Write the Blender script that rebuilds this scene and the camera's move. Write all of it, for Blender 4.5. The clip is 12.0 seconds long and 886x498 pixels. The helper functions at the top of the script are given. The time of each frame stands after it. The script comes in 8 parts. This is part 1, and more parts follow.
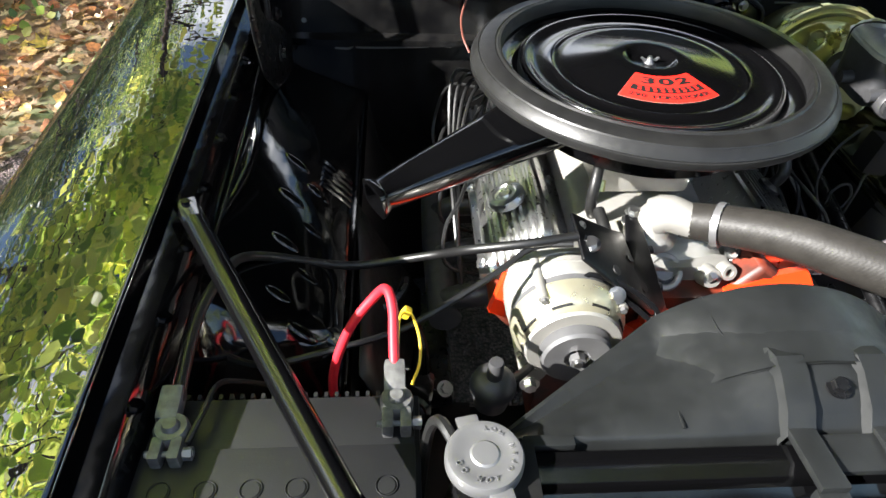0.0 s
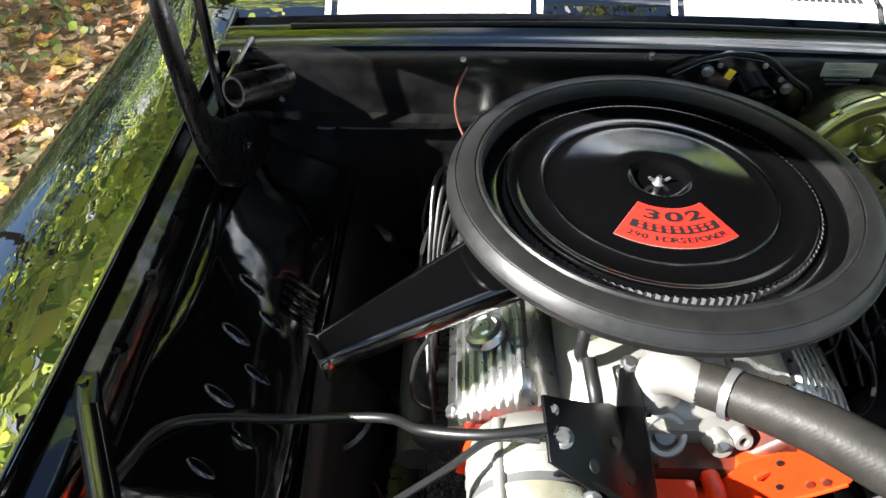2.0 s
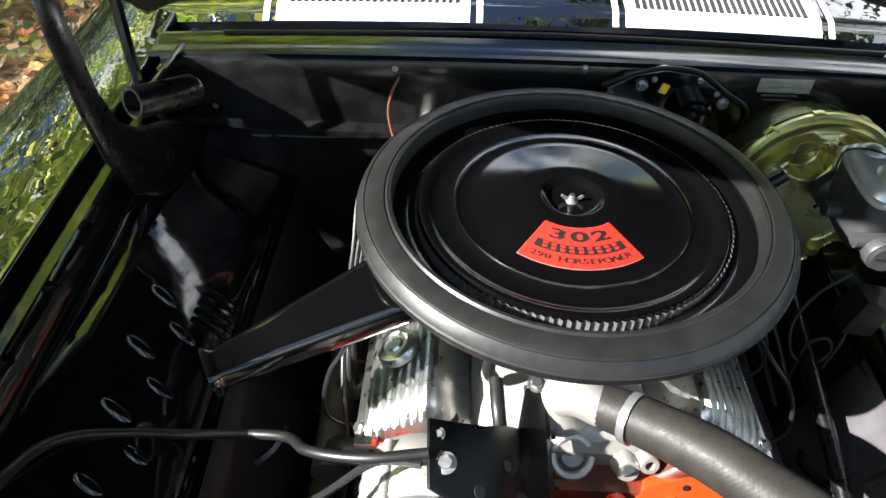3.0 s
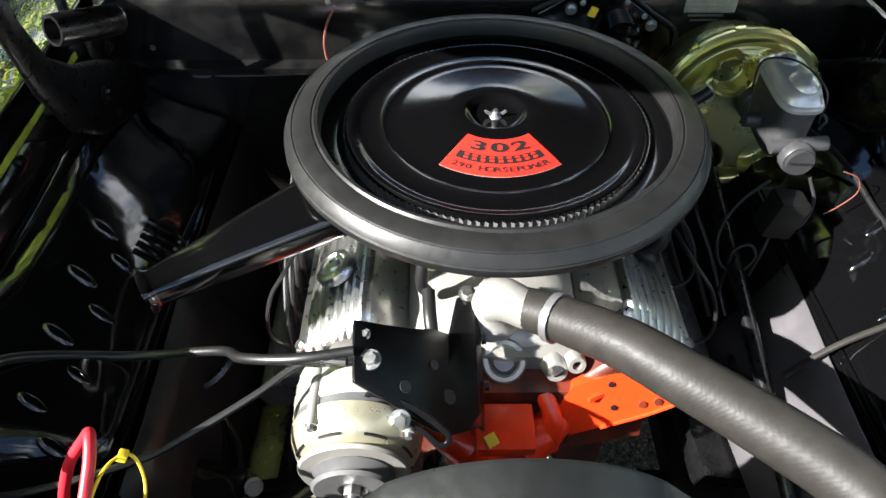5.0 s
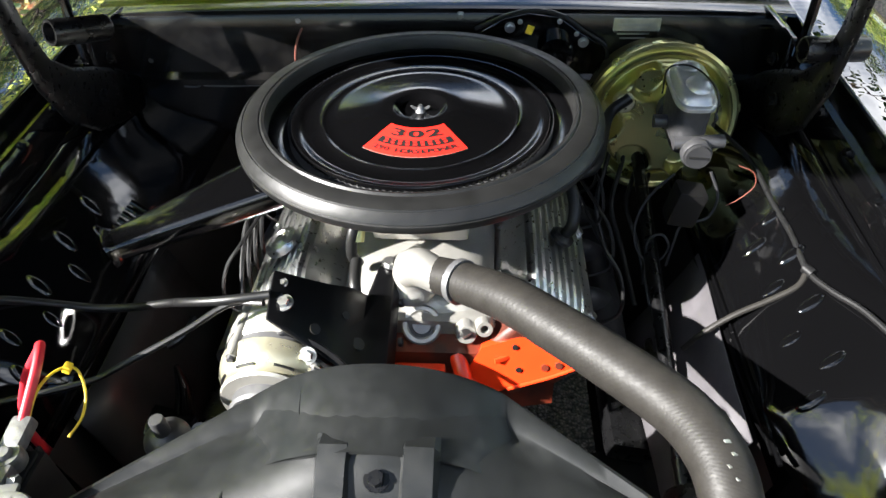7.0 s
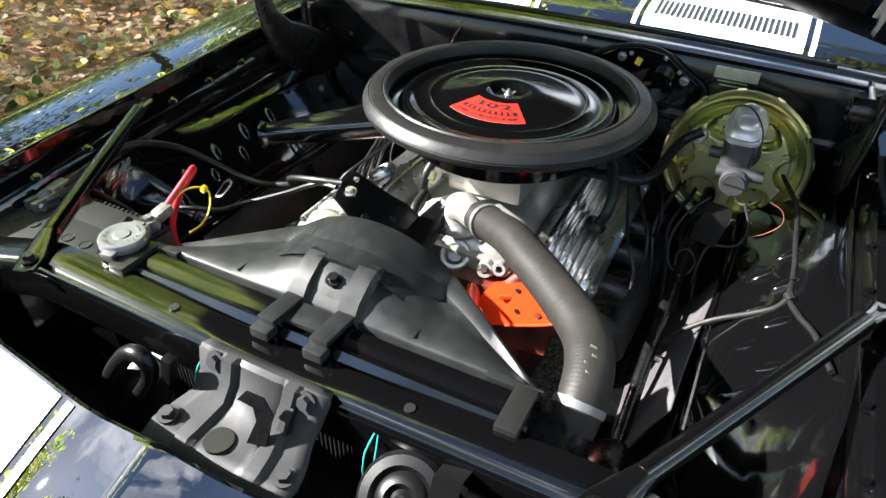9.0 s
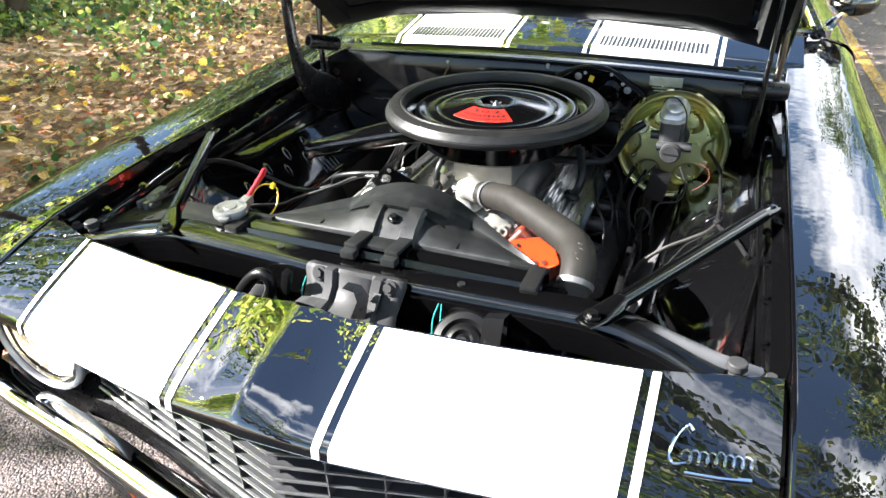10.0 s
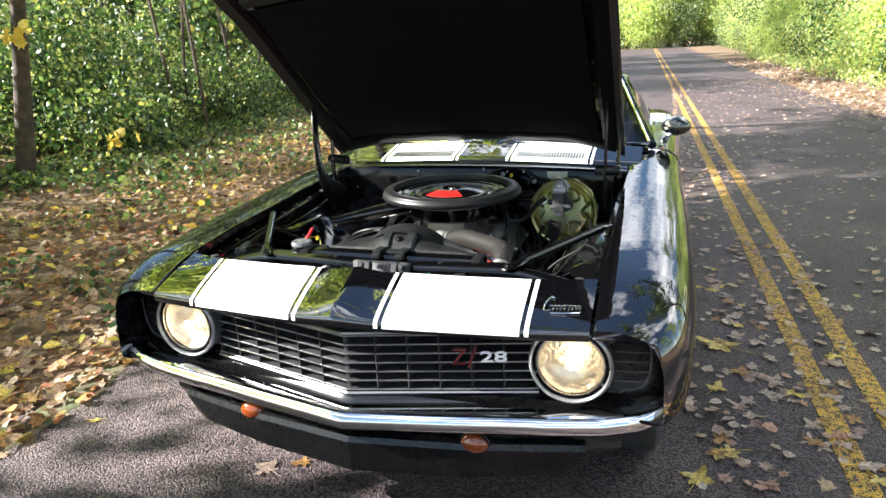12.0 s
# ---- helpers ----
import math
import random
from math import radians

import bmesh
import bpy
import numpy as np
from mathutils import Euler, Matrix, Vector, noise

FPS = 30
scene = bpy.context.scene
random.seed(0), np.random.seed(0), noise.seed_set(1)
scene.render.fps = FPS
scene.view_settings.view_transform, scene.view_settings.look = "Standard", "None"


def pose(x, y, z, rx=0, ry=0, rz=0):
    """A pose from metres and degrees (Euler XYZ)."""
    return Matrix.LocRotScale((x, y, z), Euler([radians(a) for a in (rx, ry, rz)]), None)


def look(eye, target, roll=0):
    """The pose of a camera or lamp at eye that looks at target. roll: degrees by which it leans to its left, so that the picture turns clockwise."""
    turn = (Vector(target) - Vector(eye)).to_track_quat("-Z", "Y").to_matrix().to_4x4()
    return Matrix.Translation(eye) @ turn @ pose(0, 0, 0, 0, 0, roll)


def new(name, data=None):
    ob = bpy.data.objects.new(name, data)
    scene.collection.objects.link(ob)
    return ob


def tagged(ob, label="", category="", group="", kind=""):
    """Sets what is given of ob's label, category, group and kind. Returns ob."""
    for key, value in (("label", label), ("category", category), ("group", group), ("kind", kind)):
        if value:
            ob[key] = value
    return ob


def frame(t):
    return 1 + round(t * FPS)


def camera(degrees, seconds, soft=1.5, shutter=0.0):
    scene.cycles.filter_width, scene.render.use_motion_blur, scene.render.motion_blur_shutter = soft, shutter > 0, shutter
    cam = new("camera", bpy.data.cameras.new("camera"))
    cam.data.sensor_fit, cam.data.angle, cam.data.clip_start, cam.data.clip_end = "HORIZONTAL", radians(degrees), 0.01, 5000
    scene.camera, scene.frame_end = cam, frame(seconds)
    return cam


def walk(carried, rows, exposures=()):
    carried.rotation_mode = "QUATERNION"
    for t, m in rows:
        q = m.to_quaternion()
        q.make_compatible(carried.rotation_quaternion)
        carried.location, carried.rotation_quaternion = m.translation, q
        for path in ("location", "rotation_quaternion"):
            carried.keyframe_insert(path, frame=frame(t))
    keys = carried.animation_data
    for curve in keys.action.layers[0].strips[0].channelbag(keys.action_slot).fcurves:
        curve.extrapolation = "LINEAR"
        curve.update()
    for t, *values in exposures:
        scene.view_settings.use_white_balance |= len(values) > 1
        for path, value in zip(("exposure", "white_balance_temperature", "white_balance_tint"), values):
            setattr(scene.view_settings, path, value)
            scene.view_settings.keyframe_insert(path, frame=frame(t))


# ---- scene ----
cam = camera(68.3, 12.0)
PATH = [
    (0, (-0.425, 0.09, 1.479), (-0.293, 1.584, 0.155), 2.8),
    (0.5, (-0.382, 0.153, 1.485), (-0.317, 1.647, 0.158), 1.9),
    (1, (-0.36, 0.241, 1.497), (-0.377, 1.718, 0.148), 0.0),
    (1.5, (-0.349, 0.304, 1.532), (-0.37, 1.771, 0.173), -0.2),
    (2, (-0.295, 0.352, 1.562), (-0.319, 1.814, 0.197), 0.6),
    (2.5, (-0.23, 0.379, 1.57), (-0.26, 1.84, 0.204), 1.6),
    (3, (-0.163, 0.383, 1.574), (-0.197, 1.839, 0.204), 1.3),
    (3.2, (-0.139, 0.384, 1.575), (-0.169, 1.838, 0.202), 1.1),
    (5, (-0.082, 0.308, 1.54), (-0.071, 1.704, 0.108), 0.1),
    (5.5, (-0.076, 0.266, 1.536), (-0.07, 1.668, 0.11), -0.4),
    (6, (-0.07, 0.235, 1.535), (-0.072, 1.623, 0.095), -0.8),
    (6.5, (-0.007, 0.211, 1.543), (-0.041, 1.619, 0.124), -0.9),
    (7, (0.104, 0.142, 1.546), (-0.01, 1.635, 0.219), -1.8),
    (7.2, (0.136, 0.123, 1.549), (0.003, 1.635, 0.247), -1.5),
    (8.8, (0.45, -0.041, 1.546), (-0.212, 1.413, 0.342), 1.2),
    (9, (0.461, -0.106, 1.545), (-0.257, 1.333, 0.355), 1.3),
    (9.5, (0.487, -0.32, 1.556), (-0.255, 1.149, 0.42), -1.4),
    (10, (0.558, -0.554, 1.556), (-0.137, 1.03, 0.553), -1.7),
    (10.5, (0.626, -0.819, 1.568), (-0.089, 0.825, 0.681), -2.2),
    (10.8, (0.636, -0.995, 1.569), (-0.061, 0.68, 0.728), -2.5),
    (11, (0.636, -1.117, 1.581), (-0.031, 0.583, 0.766), -2.4),
    (11.5, (0.773, -1.334, 1.596), (0.166, 0.427, 0.867), -2.8),
    (12, (0.874, -1.571, 1.606), (0.249, 0.232, 1.009), -2.8),
]
walk(cam, [(t, look(eye, target, roll)) for t, eye, target, roll in PATH], exposures=[(0.0, 2.5), (7.2, 2.52), (9.0, 2.7), (9.6, 2.85), (10.3, 2.9), (10.7, 2.75), (11.2, 2.5), (12.0, 2.28)])

# ---- world, sun, exposure ----
SUN = Vector((-0.80, -0.30, 0.52)).normalized()
world = bpy.data.worlds.new("sky")
scene.world = world
world.use_nodes = True
wn = world.node_tree
sky = wn.nodes.new("ShaderNodeTexSky")
sky.sky_type, sky.sun_disc = "NISHITA", False
sky.sun_elevation = math.asin(SUN.z)
sky.ozone_density, sky.dust_density = 3.0, 0.3
sky.sun_rotation = math.atan2(SUN.x, SUN.y)
wn.nodes["Background"].inputs[1].default_value = 0.055
# broken white cloud drifts over the blue
where = wn.nodes.new("ShaderNodeTexCoord")
cloud = wn.nodes.new("ShaderNodeTexNoise")
cloud.inputs["Scale"].default_value, cloud.inputs["Detail"].default_value, cloud.inputs["Roughness"].default_value = 2.6, 6.0, 0.58
cover = wn.nodes.new("ShaderNodeMapRange")
cover.inputs["From Min"].default_value, cover.inputs["From Max"].default_value = 0.52, 0.68
veil = wn.nodes.new("ShaderNodeMix")
veil.data_type = "RGBA"
veil.inputs["B"].default_value = (20.0, 20.2, 20.8, 1)
drift = wn.nodes.new("ShaderNodeMapping")
drift.inputs["Location"].default_value = (3.1, 1.7, 0.4)
wn.links.new(where.outputs["Generated"], drift.inputs["Vector"])
wn.links.new(drift.outputs["Vector"], cloud.inputs["Vector"])
wn.links.new(cloud.outputs["Fac"], cover.inputs["Value"])
wn.links.new(cover.outputs["Result"], veil.inputs["Factor"])
wn.links.new(sky.outputs[0], veil.inputs["A"])
wn.links.new(veil.outputs["Result"], wn.nodes["Background"].inputs[0])
sun = new("sun", bpy.data.lights.new("sun", "SUN"))
sun.data.energy, sun.data.angle, sun.data.color = 5.0, radians(0.6), (1.0, 0.972, 0.945)
sun.matrix_world = look((0, 0, 30), Vector((0, 0, 30)) - SUN)

# ---- small tools ----
ROOTS = {}


def thing(name, label, category, at=(0, 0, 0), group="", kind=""):
    ob = new(name)
    ob.location = at
    ob.empty_display_size = 0.05
    ROOTS[ob.name] = Vector(at)
    return tagged(ob, label, category, group, kind)


def mesh_of(bm, name, smooth=True, angle=32):
    bmesh.ops.recalc_face_normals(bm, faces=bm.faces[:])
    me = bpy.data.meshes.new(name)
    bm.to_mesh(me)
    bm.free()
    if smooth:
        me.polygons.foreach_set("use_smooth", [True] * len(me.polygons))
        me.set_sharp_from_angle(angle=radians(angle))
    return me


def part(name, bm, material, parent=None, label="", smooth=True, angle=32):
    """Links a bmesh as one mesh object under a thing or a part."""
    me = mesh_of(bm, name, smooth, angle) if isinstance(bm, bmesh.types.BMesh) else bm
    if not me.materials:
        me.materials.append(material)
    ob = new(name, me)
    if parent is not None:
        ob.parent = parent
        if parent.name in ROOTS:
            ob.matrix_parent_inverse = Matrix.Translation(-ROOTS[parent.name])
    return tagged(ob, label)


def single(name, bm, material, label, category, group="", kind="", smooth=True, angle=32):
    return tagged(part(name, bm, material, None, "", smooth, angle), label, category, group, kind)


def solid(ob, thick, bevel=0.0, offset=-1.0):
    m = ob.modifiers.new("thick", "SOLIDIFY")
    m.thickness, m.offset = thick, offset
    if bevel:
        b = ob.modifiers.new("edge", "BEVEL")
        b.width, b.segments, b.limit_method, b.angle_limit = bevel, 2, "ANGLE", radians(40)
    return ob


def rounded(ob, width, segments=2):
    b = ob.modifiers.new("edge", "BEVEL")
    b.width, b.segments, b.limit_method, b.angle_limit = width, segments, "ANGLE", radians(35)
    return ob


def bmnew():
    return bmesh.new()


def box(c, s, rot=(0, 0, 0), bm=None, bevel=0.0):
    bm = bm or bmesh.new()
    m = pose(*c, *rot) @ Matrix.Diagonal((*s, 1))
    made = bmesh.ops.create_cube(bm, size=1, matrix=m)
    if bevel:
        edges = list({e for v in made["verts"] for e in v.link_edges})
        bmesh.ops.bevel(bm, geom=edges, offset=bevel, segments=2, profile=0.7, affect="EDGES")
    return bm


def frame_of(a, b):
    """A turn whose z runs from a to b."""
    return (Vector(b) - Vector(a)).to_track_quat("Z", "Y").to_matrix().to_4x4()


def cyl(a, b, r, r2=None, n=20, bm=None):
    bm = bm or bmesh.new()
    a, b = Vector(a), Vector(b)
    m = Matrix.Translation((a + b) / 2) @ frame_of(a, b)
    bmesh.ops.create_cone(bm, cap_ends=True, segments=n, radius1=r, radius2=r if r2 is None else r2, depth=(b - a).length, matrix=m)
    return bm


def lathe(profile, a, b, n=48, bm=None, arc=(0, 360)):
    """Turns a profile of (radius, height along the axis a to b)."""
    bm = bm or bmesh.new()
    m = Matrix.Translation(a) @ frame_of(a, b)
    full = arc == (0, 360)
    count = n if full else n + 1
    rings = []
    for r, h in profile:
        if r < 1e-5:
            rings.append([bm.verts.new(m @ Vector((0, 0, h)))])
        else:
            rings.append([bm.verts.new(m @ Vector((r * math.cos(t), r * math.sin(t), h)))
                          for t in (radians(arc[0] + (arc[1] - arc[0]) * k / n) for k in range(count))])
    for p, q in zip(rings, rings[1:]):
        for k in range(n):
            j = (k + 1) % count
            if len(p) == 1 and len(q) == 1:
                continue
            if len(p) == 1:
                bm.faces.new((p[0], q[k], q[j]))
            elif len(q) == 1:
                bm.faces.new((p[k], p[j], q[0]))
            else:
                bm.faces.new((p[k], p[j], q[j], q[k]))
    return bm


def curve_points(pts, per=6):
    """A Catmull-Rom curve through the points."""
    p = [Vector(q) for q in pts]
    p = [2 * p[0] - p[1]] + p + [2 * p[-1] - p[-2]]
    out = []
    for k in range(1, len(p) - 2):
        for s in range(per):
            t = s / per
            a, b, c, d = p[k - 1], p[k], p[k + 1], p[k + 2]
            out.append(0.5 * (2 * b + (c - a) * t + (2 * a - 5 * b + 4 * c - d) * t * t + (3 * b - a - 3 * c + d) * t ** 3))
    return out + [p[-2]]


def tube(pts, r, n=10, per=6, bm=None, cap=True):
    """A round tube along a smooth curve; r is one radius or one for each point given."""
    bm = bm or bmesh.new()
    pts = [Vector([float(w) for w in q]) for q in pts]
    c = curve_points(pts, per) if per > 1 else [Vector(q) for q in pts]
    radii = np.interp(np.linspace(0, 1, len(c)), np.linspace(0, 1, len(r)), r) if isinstance(r, (list, tuple)) else [r] * len(c)
    up, rings = Vector((0.31, 0.2, 0.93)), []
    for k, q in enumerate(c):
        way = (c[min(k + 1, len(c) - 1)] - c[max(k - 1, 0)]).normalized()
        side = way.cross(up).normalized() if abs(way.dot(up)) < 0.999 else way.orthogonal().normalized()
        up = side.cross(way).normalized()
        rings.append([bm.verts.new(q + float(radii[k]) * (math.cos(t) * side + math.sin(t) * up)) for t in (2 * math.pi * j / n for j in range(n))])
    for p, q in zip(rings, rings[1:]):
        for j in range(n):
            bm.faces.new((p[j], p[(j + 1) % n], q[(j + 1) % n], q[j]))
    if cap:
        bm.faces.new(rings[0][::-1])
        bm.faces.new(rings[-1])
    return bm


def sheet(rows, bm=None, close=False):
    """A skin over rows of points."""
    bm = bm or bmesh.new()
    v = [[bm.verts.new(p) for p in row] for row in rows]
    for a, b in zip(v, v[1:]):
        for k in range(len(a) - (0 if close else 1)):
            j = (k + 1) % len(a)
            bm.faces.new((a[k], a[j], b[j], b[k]))
    return bm


def prism(outline, depth, m=None, bm=None):
    """An outline in x, y raised by depth along z, laid by the pose m."""
    bm = bm or bmesh.new()
    m = m or Matrix()
    lo = [bm.verts.new(m @ Vector((x, y, 0))) for x, y in outline]
    hi = [bm.verts.new(m @ Vector((x, y, depth))) for x, y in outline]
    bm.faces.new(lo[::-1])
    bm.faces.new(hi)
    for k in range(len(lo)):
        j = (k + 1) % len(lo)
        bm.faces.new((lo[k], lo[j], hi[j], hi[k]))
    return bm


def ball(c, r, scale=(1, 1, 1), bm=None, n=16):
    bm = bm or bmesh.new()
    bmesh.ops.create_uvsphere(bm, u_segments=n, v_segments=n // 2, radius=r, matrix=Matrix.Translation(c) @ Matrix.Diagonal((*scale, 1)))
    return bm


def bolt(p, way, r, material, parent, name="bolt", washer=True):
    """A hexagon head on a washer at p, that faces along way."""
    p, way = Vector(p), Vector(way).normalized()
    bm = bmesh.new()
    if washer:
        cyl(p, p + way * r * 0.3, r * 1.5, n=16, bm=bm)
    cyl(p + way * r * 0.25, p + way * r * 1.1, r, r * 0.93, n=6, bm=bm)
    return part(name, bm, material, parent, smooth=False)


def lettering(name, text, size, depth, m, material, parent, align="CENTER", bold=0.0):
    c = bpy.data.curves.new(name, "FONT")
    c.body, c.size, c.extrude, c.align_x, c.align_y = text, size, depth, align, "CENTER"
    c.resolution_u = 3
    c.offset = bold
    tmp = bpy.data.objects.new(name, c)
    me = bpy.data.meshes.new_from_object(tmp)
    bpy.data.objects.remove(tmp)
    me.transform(m)
    return part(name, me, material, parent, smooth=False)


# ---- materials ----
def material(name, base, rough=0.5, metal=0.0, coat=0.0, coat_rough=0.03, spread=0.0, spread_scale=8.0, second=None,
             grain=0.0, grain_scale=200.0, wave=0.0, wave_scale=6.0, rough_spread=0.0, spec=0.5):
    """A surface whose colour drifts between base and second, with fine grain and long waves in relief."""
    m = bpy.data.materials.new(name)
    m.use_nodes = True
    t = m.node_tree
    p = t.nodes["Principled BSDF"]
    p.inputs["Base Color"].default_value = (*base, 1)
    p.inputs["Roughness"].default_value = rough
    p.inputs["Metallic"].default_value = metal
    p.inputs["Coat Weight"].default_value = coat
    p.inputs["Coat Roughness"].default_value = coat_rough
    p.inputs["Specular IOR Level"].default_value = spec
    place = t.nodes.new("ShaderNodeTexCoord").outputs["Object"]

    def cloud(scale, detail=4.0):
        n = t.nodes.new("ShaderNodeTexNoise")
        n.inputs["Scale"].default_value, n.inputs["Detail"].default_value = scale, detail
        t.links.new(place, n.inputs["Vector"])
        return n.outputs["Fac"]

    if spread or second:
        other = second or tuple(min(1, c * (1 + spread)) for c in base)
        r = t.nodes.new("ShaderNodeMapRange")
        r.inputs["From Min"].default_value, r.inputs["From Max"].default_value = 0.36, 0.64
        t.links.new(cloud(spread_scale, 6), r.inputs["Value"])
        x = t.nodes.new("ShaderNodeMix")
        x.data_type = "RGBA"
        x.inputs["A"].default_value, x.inputs["B"].default_value = (*base, 1), (*other, 1)
        t.links.new(r.outputs["Result"], x.inputs["Factor"])
        t.links.new(x.outputs["Result"], p.inputs["Base Color"])
    if rough_spread:
        r = t.nodes.new("ShaderNodeMapRange")
        r.inputs["From Min"].default_value, r.inputs["From Max"].default_value = 0.3, 0.7
        r.inputs["To Min"].default_value, r.inputs["To Max"].default_value = max(0.02, rough - rough_spread), rough + rough_spread
        t.links.new(cloud(spread_scale * 3.1, 5), r.inputs["Value"])
        t.links.new(r.outputs["Result"], p.inputs["Roughness"])
    last = None
    for amount, scale, far in ((wave, wave_scale, 0.01), (grain, grain_scale, 0.0006)):
        if amount:
            b = t.nodes.new("ShaderNodeBump")
            b.inputs["Strength"].default_value, b.inputs["Distance"].default_value = amount, far
            t.links.new(cloud(scale, 3), b.inputs["Height"])
            if last:
                t.links.new(last, b.inputs["Normal"])
            last = b.outputs["Normal"]
    if last:
        t.links.new(last, p.inputs["Normal"])
        if coat:
            t.links.new(last, p.inputs["Coat Normal"])
    return m


PAINT = material("black_paint", (0.002, 0.002, 0.0025), 0.5, coat=1.0, coat_rough=0.008, wave=0.11, wave_scale=9.0, spec=0.0)
PAINT.node_tree.nodes["Principled BSDF"].inputs["Coat IOR"].default_value = 2.15
BRACKET = material("bracket_black", (0.0025, 0.0025, 0.0028), 0.33, spread=0.4, spread_scale=20, wave=0.05, wave_scale=20.0, rough_spread=0.05, spec=0.2)
BAY = material("bay_black", (0.0018, 0.0018, 0.002), 0.5, coat=1.0, coat_rough=0.085, wave=0.22, wave_scale=8.0, spec=0.0)
BAY.node_tree.nodes["Principled BSDF"].inputs["Coat IOR"].default_value = 1.58
ENAMEL = material("black_enamel", (0.0018, 0.0018, 0.002), 0.5, coat=1.0, coat_rough=0.12, wave=0.01, wave_scale=6.0, spec=0.0)
ENAMEL.node_tree.nodes["Principled BSDF"].inputs["Coat IOR"].default_value = 1.6
FIREWALL = material("dusty_black_enamel", (0.0035, 0.0035, 0.0038), 0.5, coat=1.0, coat_rough=0.14, second=(0.009, 0.0087, 0.0083), spread_scale=26, grain=0.25, grain_scale=260, spec=0.0)
FIREWALL.node_tree.nodes["Principled BSDF"].inputs["Coat IOR"].default_value = 1.4
DULLSTEEL = material("dull_steel", (0.17, 0.17, 0.172), 0.40, metal=0.6, spread=0.12, spread_scale=40, rough_spread=0.05)
SATIN = material("satin_black", (0.0028, 0.0028, 0.003), 0.30, spread=0.5, spread_scale=30, grain=0.05, rough_spread=0.06, spec=0.45)
DARK = material("dark_mottled", (0.0022, 0.002, 0.0019), 0.6, spread=1.0, spread_scale=18, grain=0.3, grain_scale=120, spec=0.25)
WHITE = material("white_paint", (0.80, 0.80, 0.79), 0.25, coat=1.0, coat_rough=0.03, wave=0.02, wave_scale=9.0)
RUBBER = material("rubber", (0.0078, 0.0078, 0.0076), 0.40, spread=0.5, spread_scale=25, grain=0.15, grain_scale=500, rough_spread=0.06, spec=0.32)
PLASTIC = material("shroud_plastic", (0.0085, 0.0092, 0.0092), 0.44, spread=0.35, spread_scale=14, grain=0.2, grain_scale=700, rough_spread=0.1, spec=0.3)
HOSE = material("hose_rubber", (0.0150, 0.0138, 0.0120), 0.52, spread=0.3, spread_scale=40, grain=0.22, grain_scale=320, rough_spread=0.06, spec=0.22)
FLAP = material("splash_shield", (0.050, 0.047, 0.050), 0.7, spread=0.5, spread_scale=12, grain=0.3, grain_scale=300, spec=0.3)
GREY = material("grey_phosphate", (0.024, 0.024, 0.025), 0.55, metal=0.1, spread=0.35, spread_scale=18, grain=0.2, grain_scale=400, rough_spread=0.08, spec=0.25)
HORN = material("horn_black", (0.0026, 0.0026, 0.0028), 0.34, spread=0.4, spread_scale=20, grain=0.15, spec=0.28)
CHROME = material("chrome", (0.88, 0.88, 0.87), 0.045, metal=1.0, wave=0.02, wave_scale=12.0)
DARKCHROME = material("dark_chrome", (0.16, 0.16, 0.145), 0.10, metal=1.0)
STEEL = material("bright_steel", (0.46, 0.46, 0.45), 0.34, metal=1.0, spread=0.12, spread_scale=60, rough_spread=0.05)
ALUMINIUM = material("cast_aluminium", (0.36, 0.35, 0.32), 0.40, metal=0.6, spread=0.14, spread_scale=22, grain=0.25, grain_scale=420, rough_spread=0.08)
POLISHED = material("polished_aluminium", (0.60, 0.60, 0.59), 0.30, metal=1.0, spread=0.06, spread_scale=30, rough_spread=0.04)
IRON = material("grey_cast_iron", (0.050, 0.050, 0.052), 0.45, metal=0.5, spread=0.3, spread_scale=30, grain=0.3, grain_scale=350, rough_spread=0.08)
ORANGE = material("orange_enamel", (0.80, 0.042, 0.007), 0.32, coat=0.4, coat_rough=0.12, spread=0.15, spread_scale=20, grain=0.2, grain_scale=250)
# orange darkened by grime and by shade put into the colour
ENGINE_SIDE = material("grimy_shaded_orange_enamel", (0.16, 0.020, 0.006), 0.5, second=(0.03, 0.012, 0.008), spread_scale=16, grain=0.3, grain_scale=250)
ZINC = material("yellow_zinc", (0.60, 0.50, 0.22), 0.29, metal=0.95, second=(0.47, 0.49, 0.23), spread_scale=7, wave=0.05, wave_scale=14, rough_spread=0.04)
RED = material("red_vinyl", (0.48, 0.016, 0.026), 0.4, spread=0.15, spread_scale=40)
DECAL = material("decal_red", (0.85, 0.022, 0.014), 0.3, coat=0.4)
BLACKINK = material("black_ink", (0.01, 0.01, 0.01), 0.4)
YELLOW = material("yellow_vinyl", (0.75, 0.50, 0.03), 0.45)
COPPER = material("wire_orange", (0.15, 0.045, 0.03), 0.4)
GREENWIRE = material("wire_green", (0.02, 0.32, 0.26), 0.4)
WIRE = material("black_wire", (0.006, 0.006, 0.006), 0.40, spread=0.4, spread_scale=60, spec=0.4)
AMBER = material("amber_lens", (0.20, 0.042, 0.007), 0.15, coat=1.0)
TINPLATE = material("data_plate", (0.46, 0.45, 0.40), 0.35, metal=0.8, spread=0.3, spread_scale=60)
CADMIUM = material("pale_gold_casting", (0.50, 0.47, 0.34), 0.32, metal=0.75, spread=0.15, spread_scale=25, rough_spread=0.06)
LEAD = material("battery_terminal", (0.12, 0.12, 0.12), 0.5, metal=0.6, spread=0.6, spread_scale=90, grain=0.4, grain_scale=300)
CASE = material("battery_case", (0.0065, 0.0068, 0.0074), 0.48, spread=0.3, spread_scale=16, grain=0.2, grain_scale=500, spec=0.4)
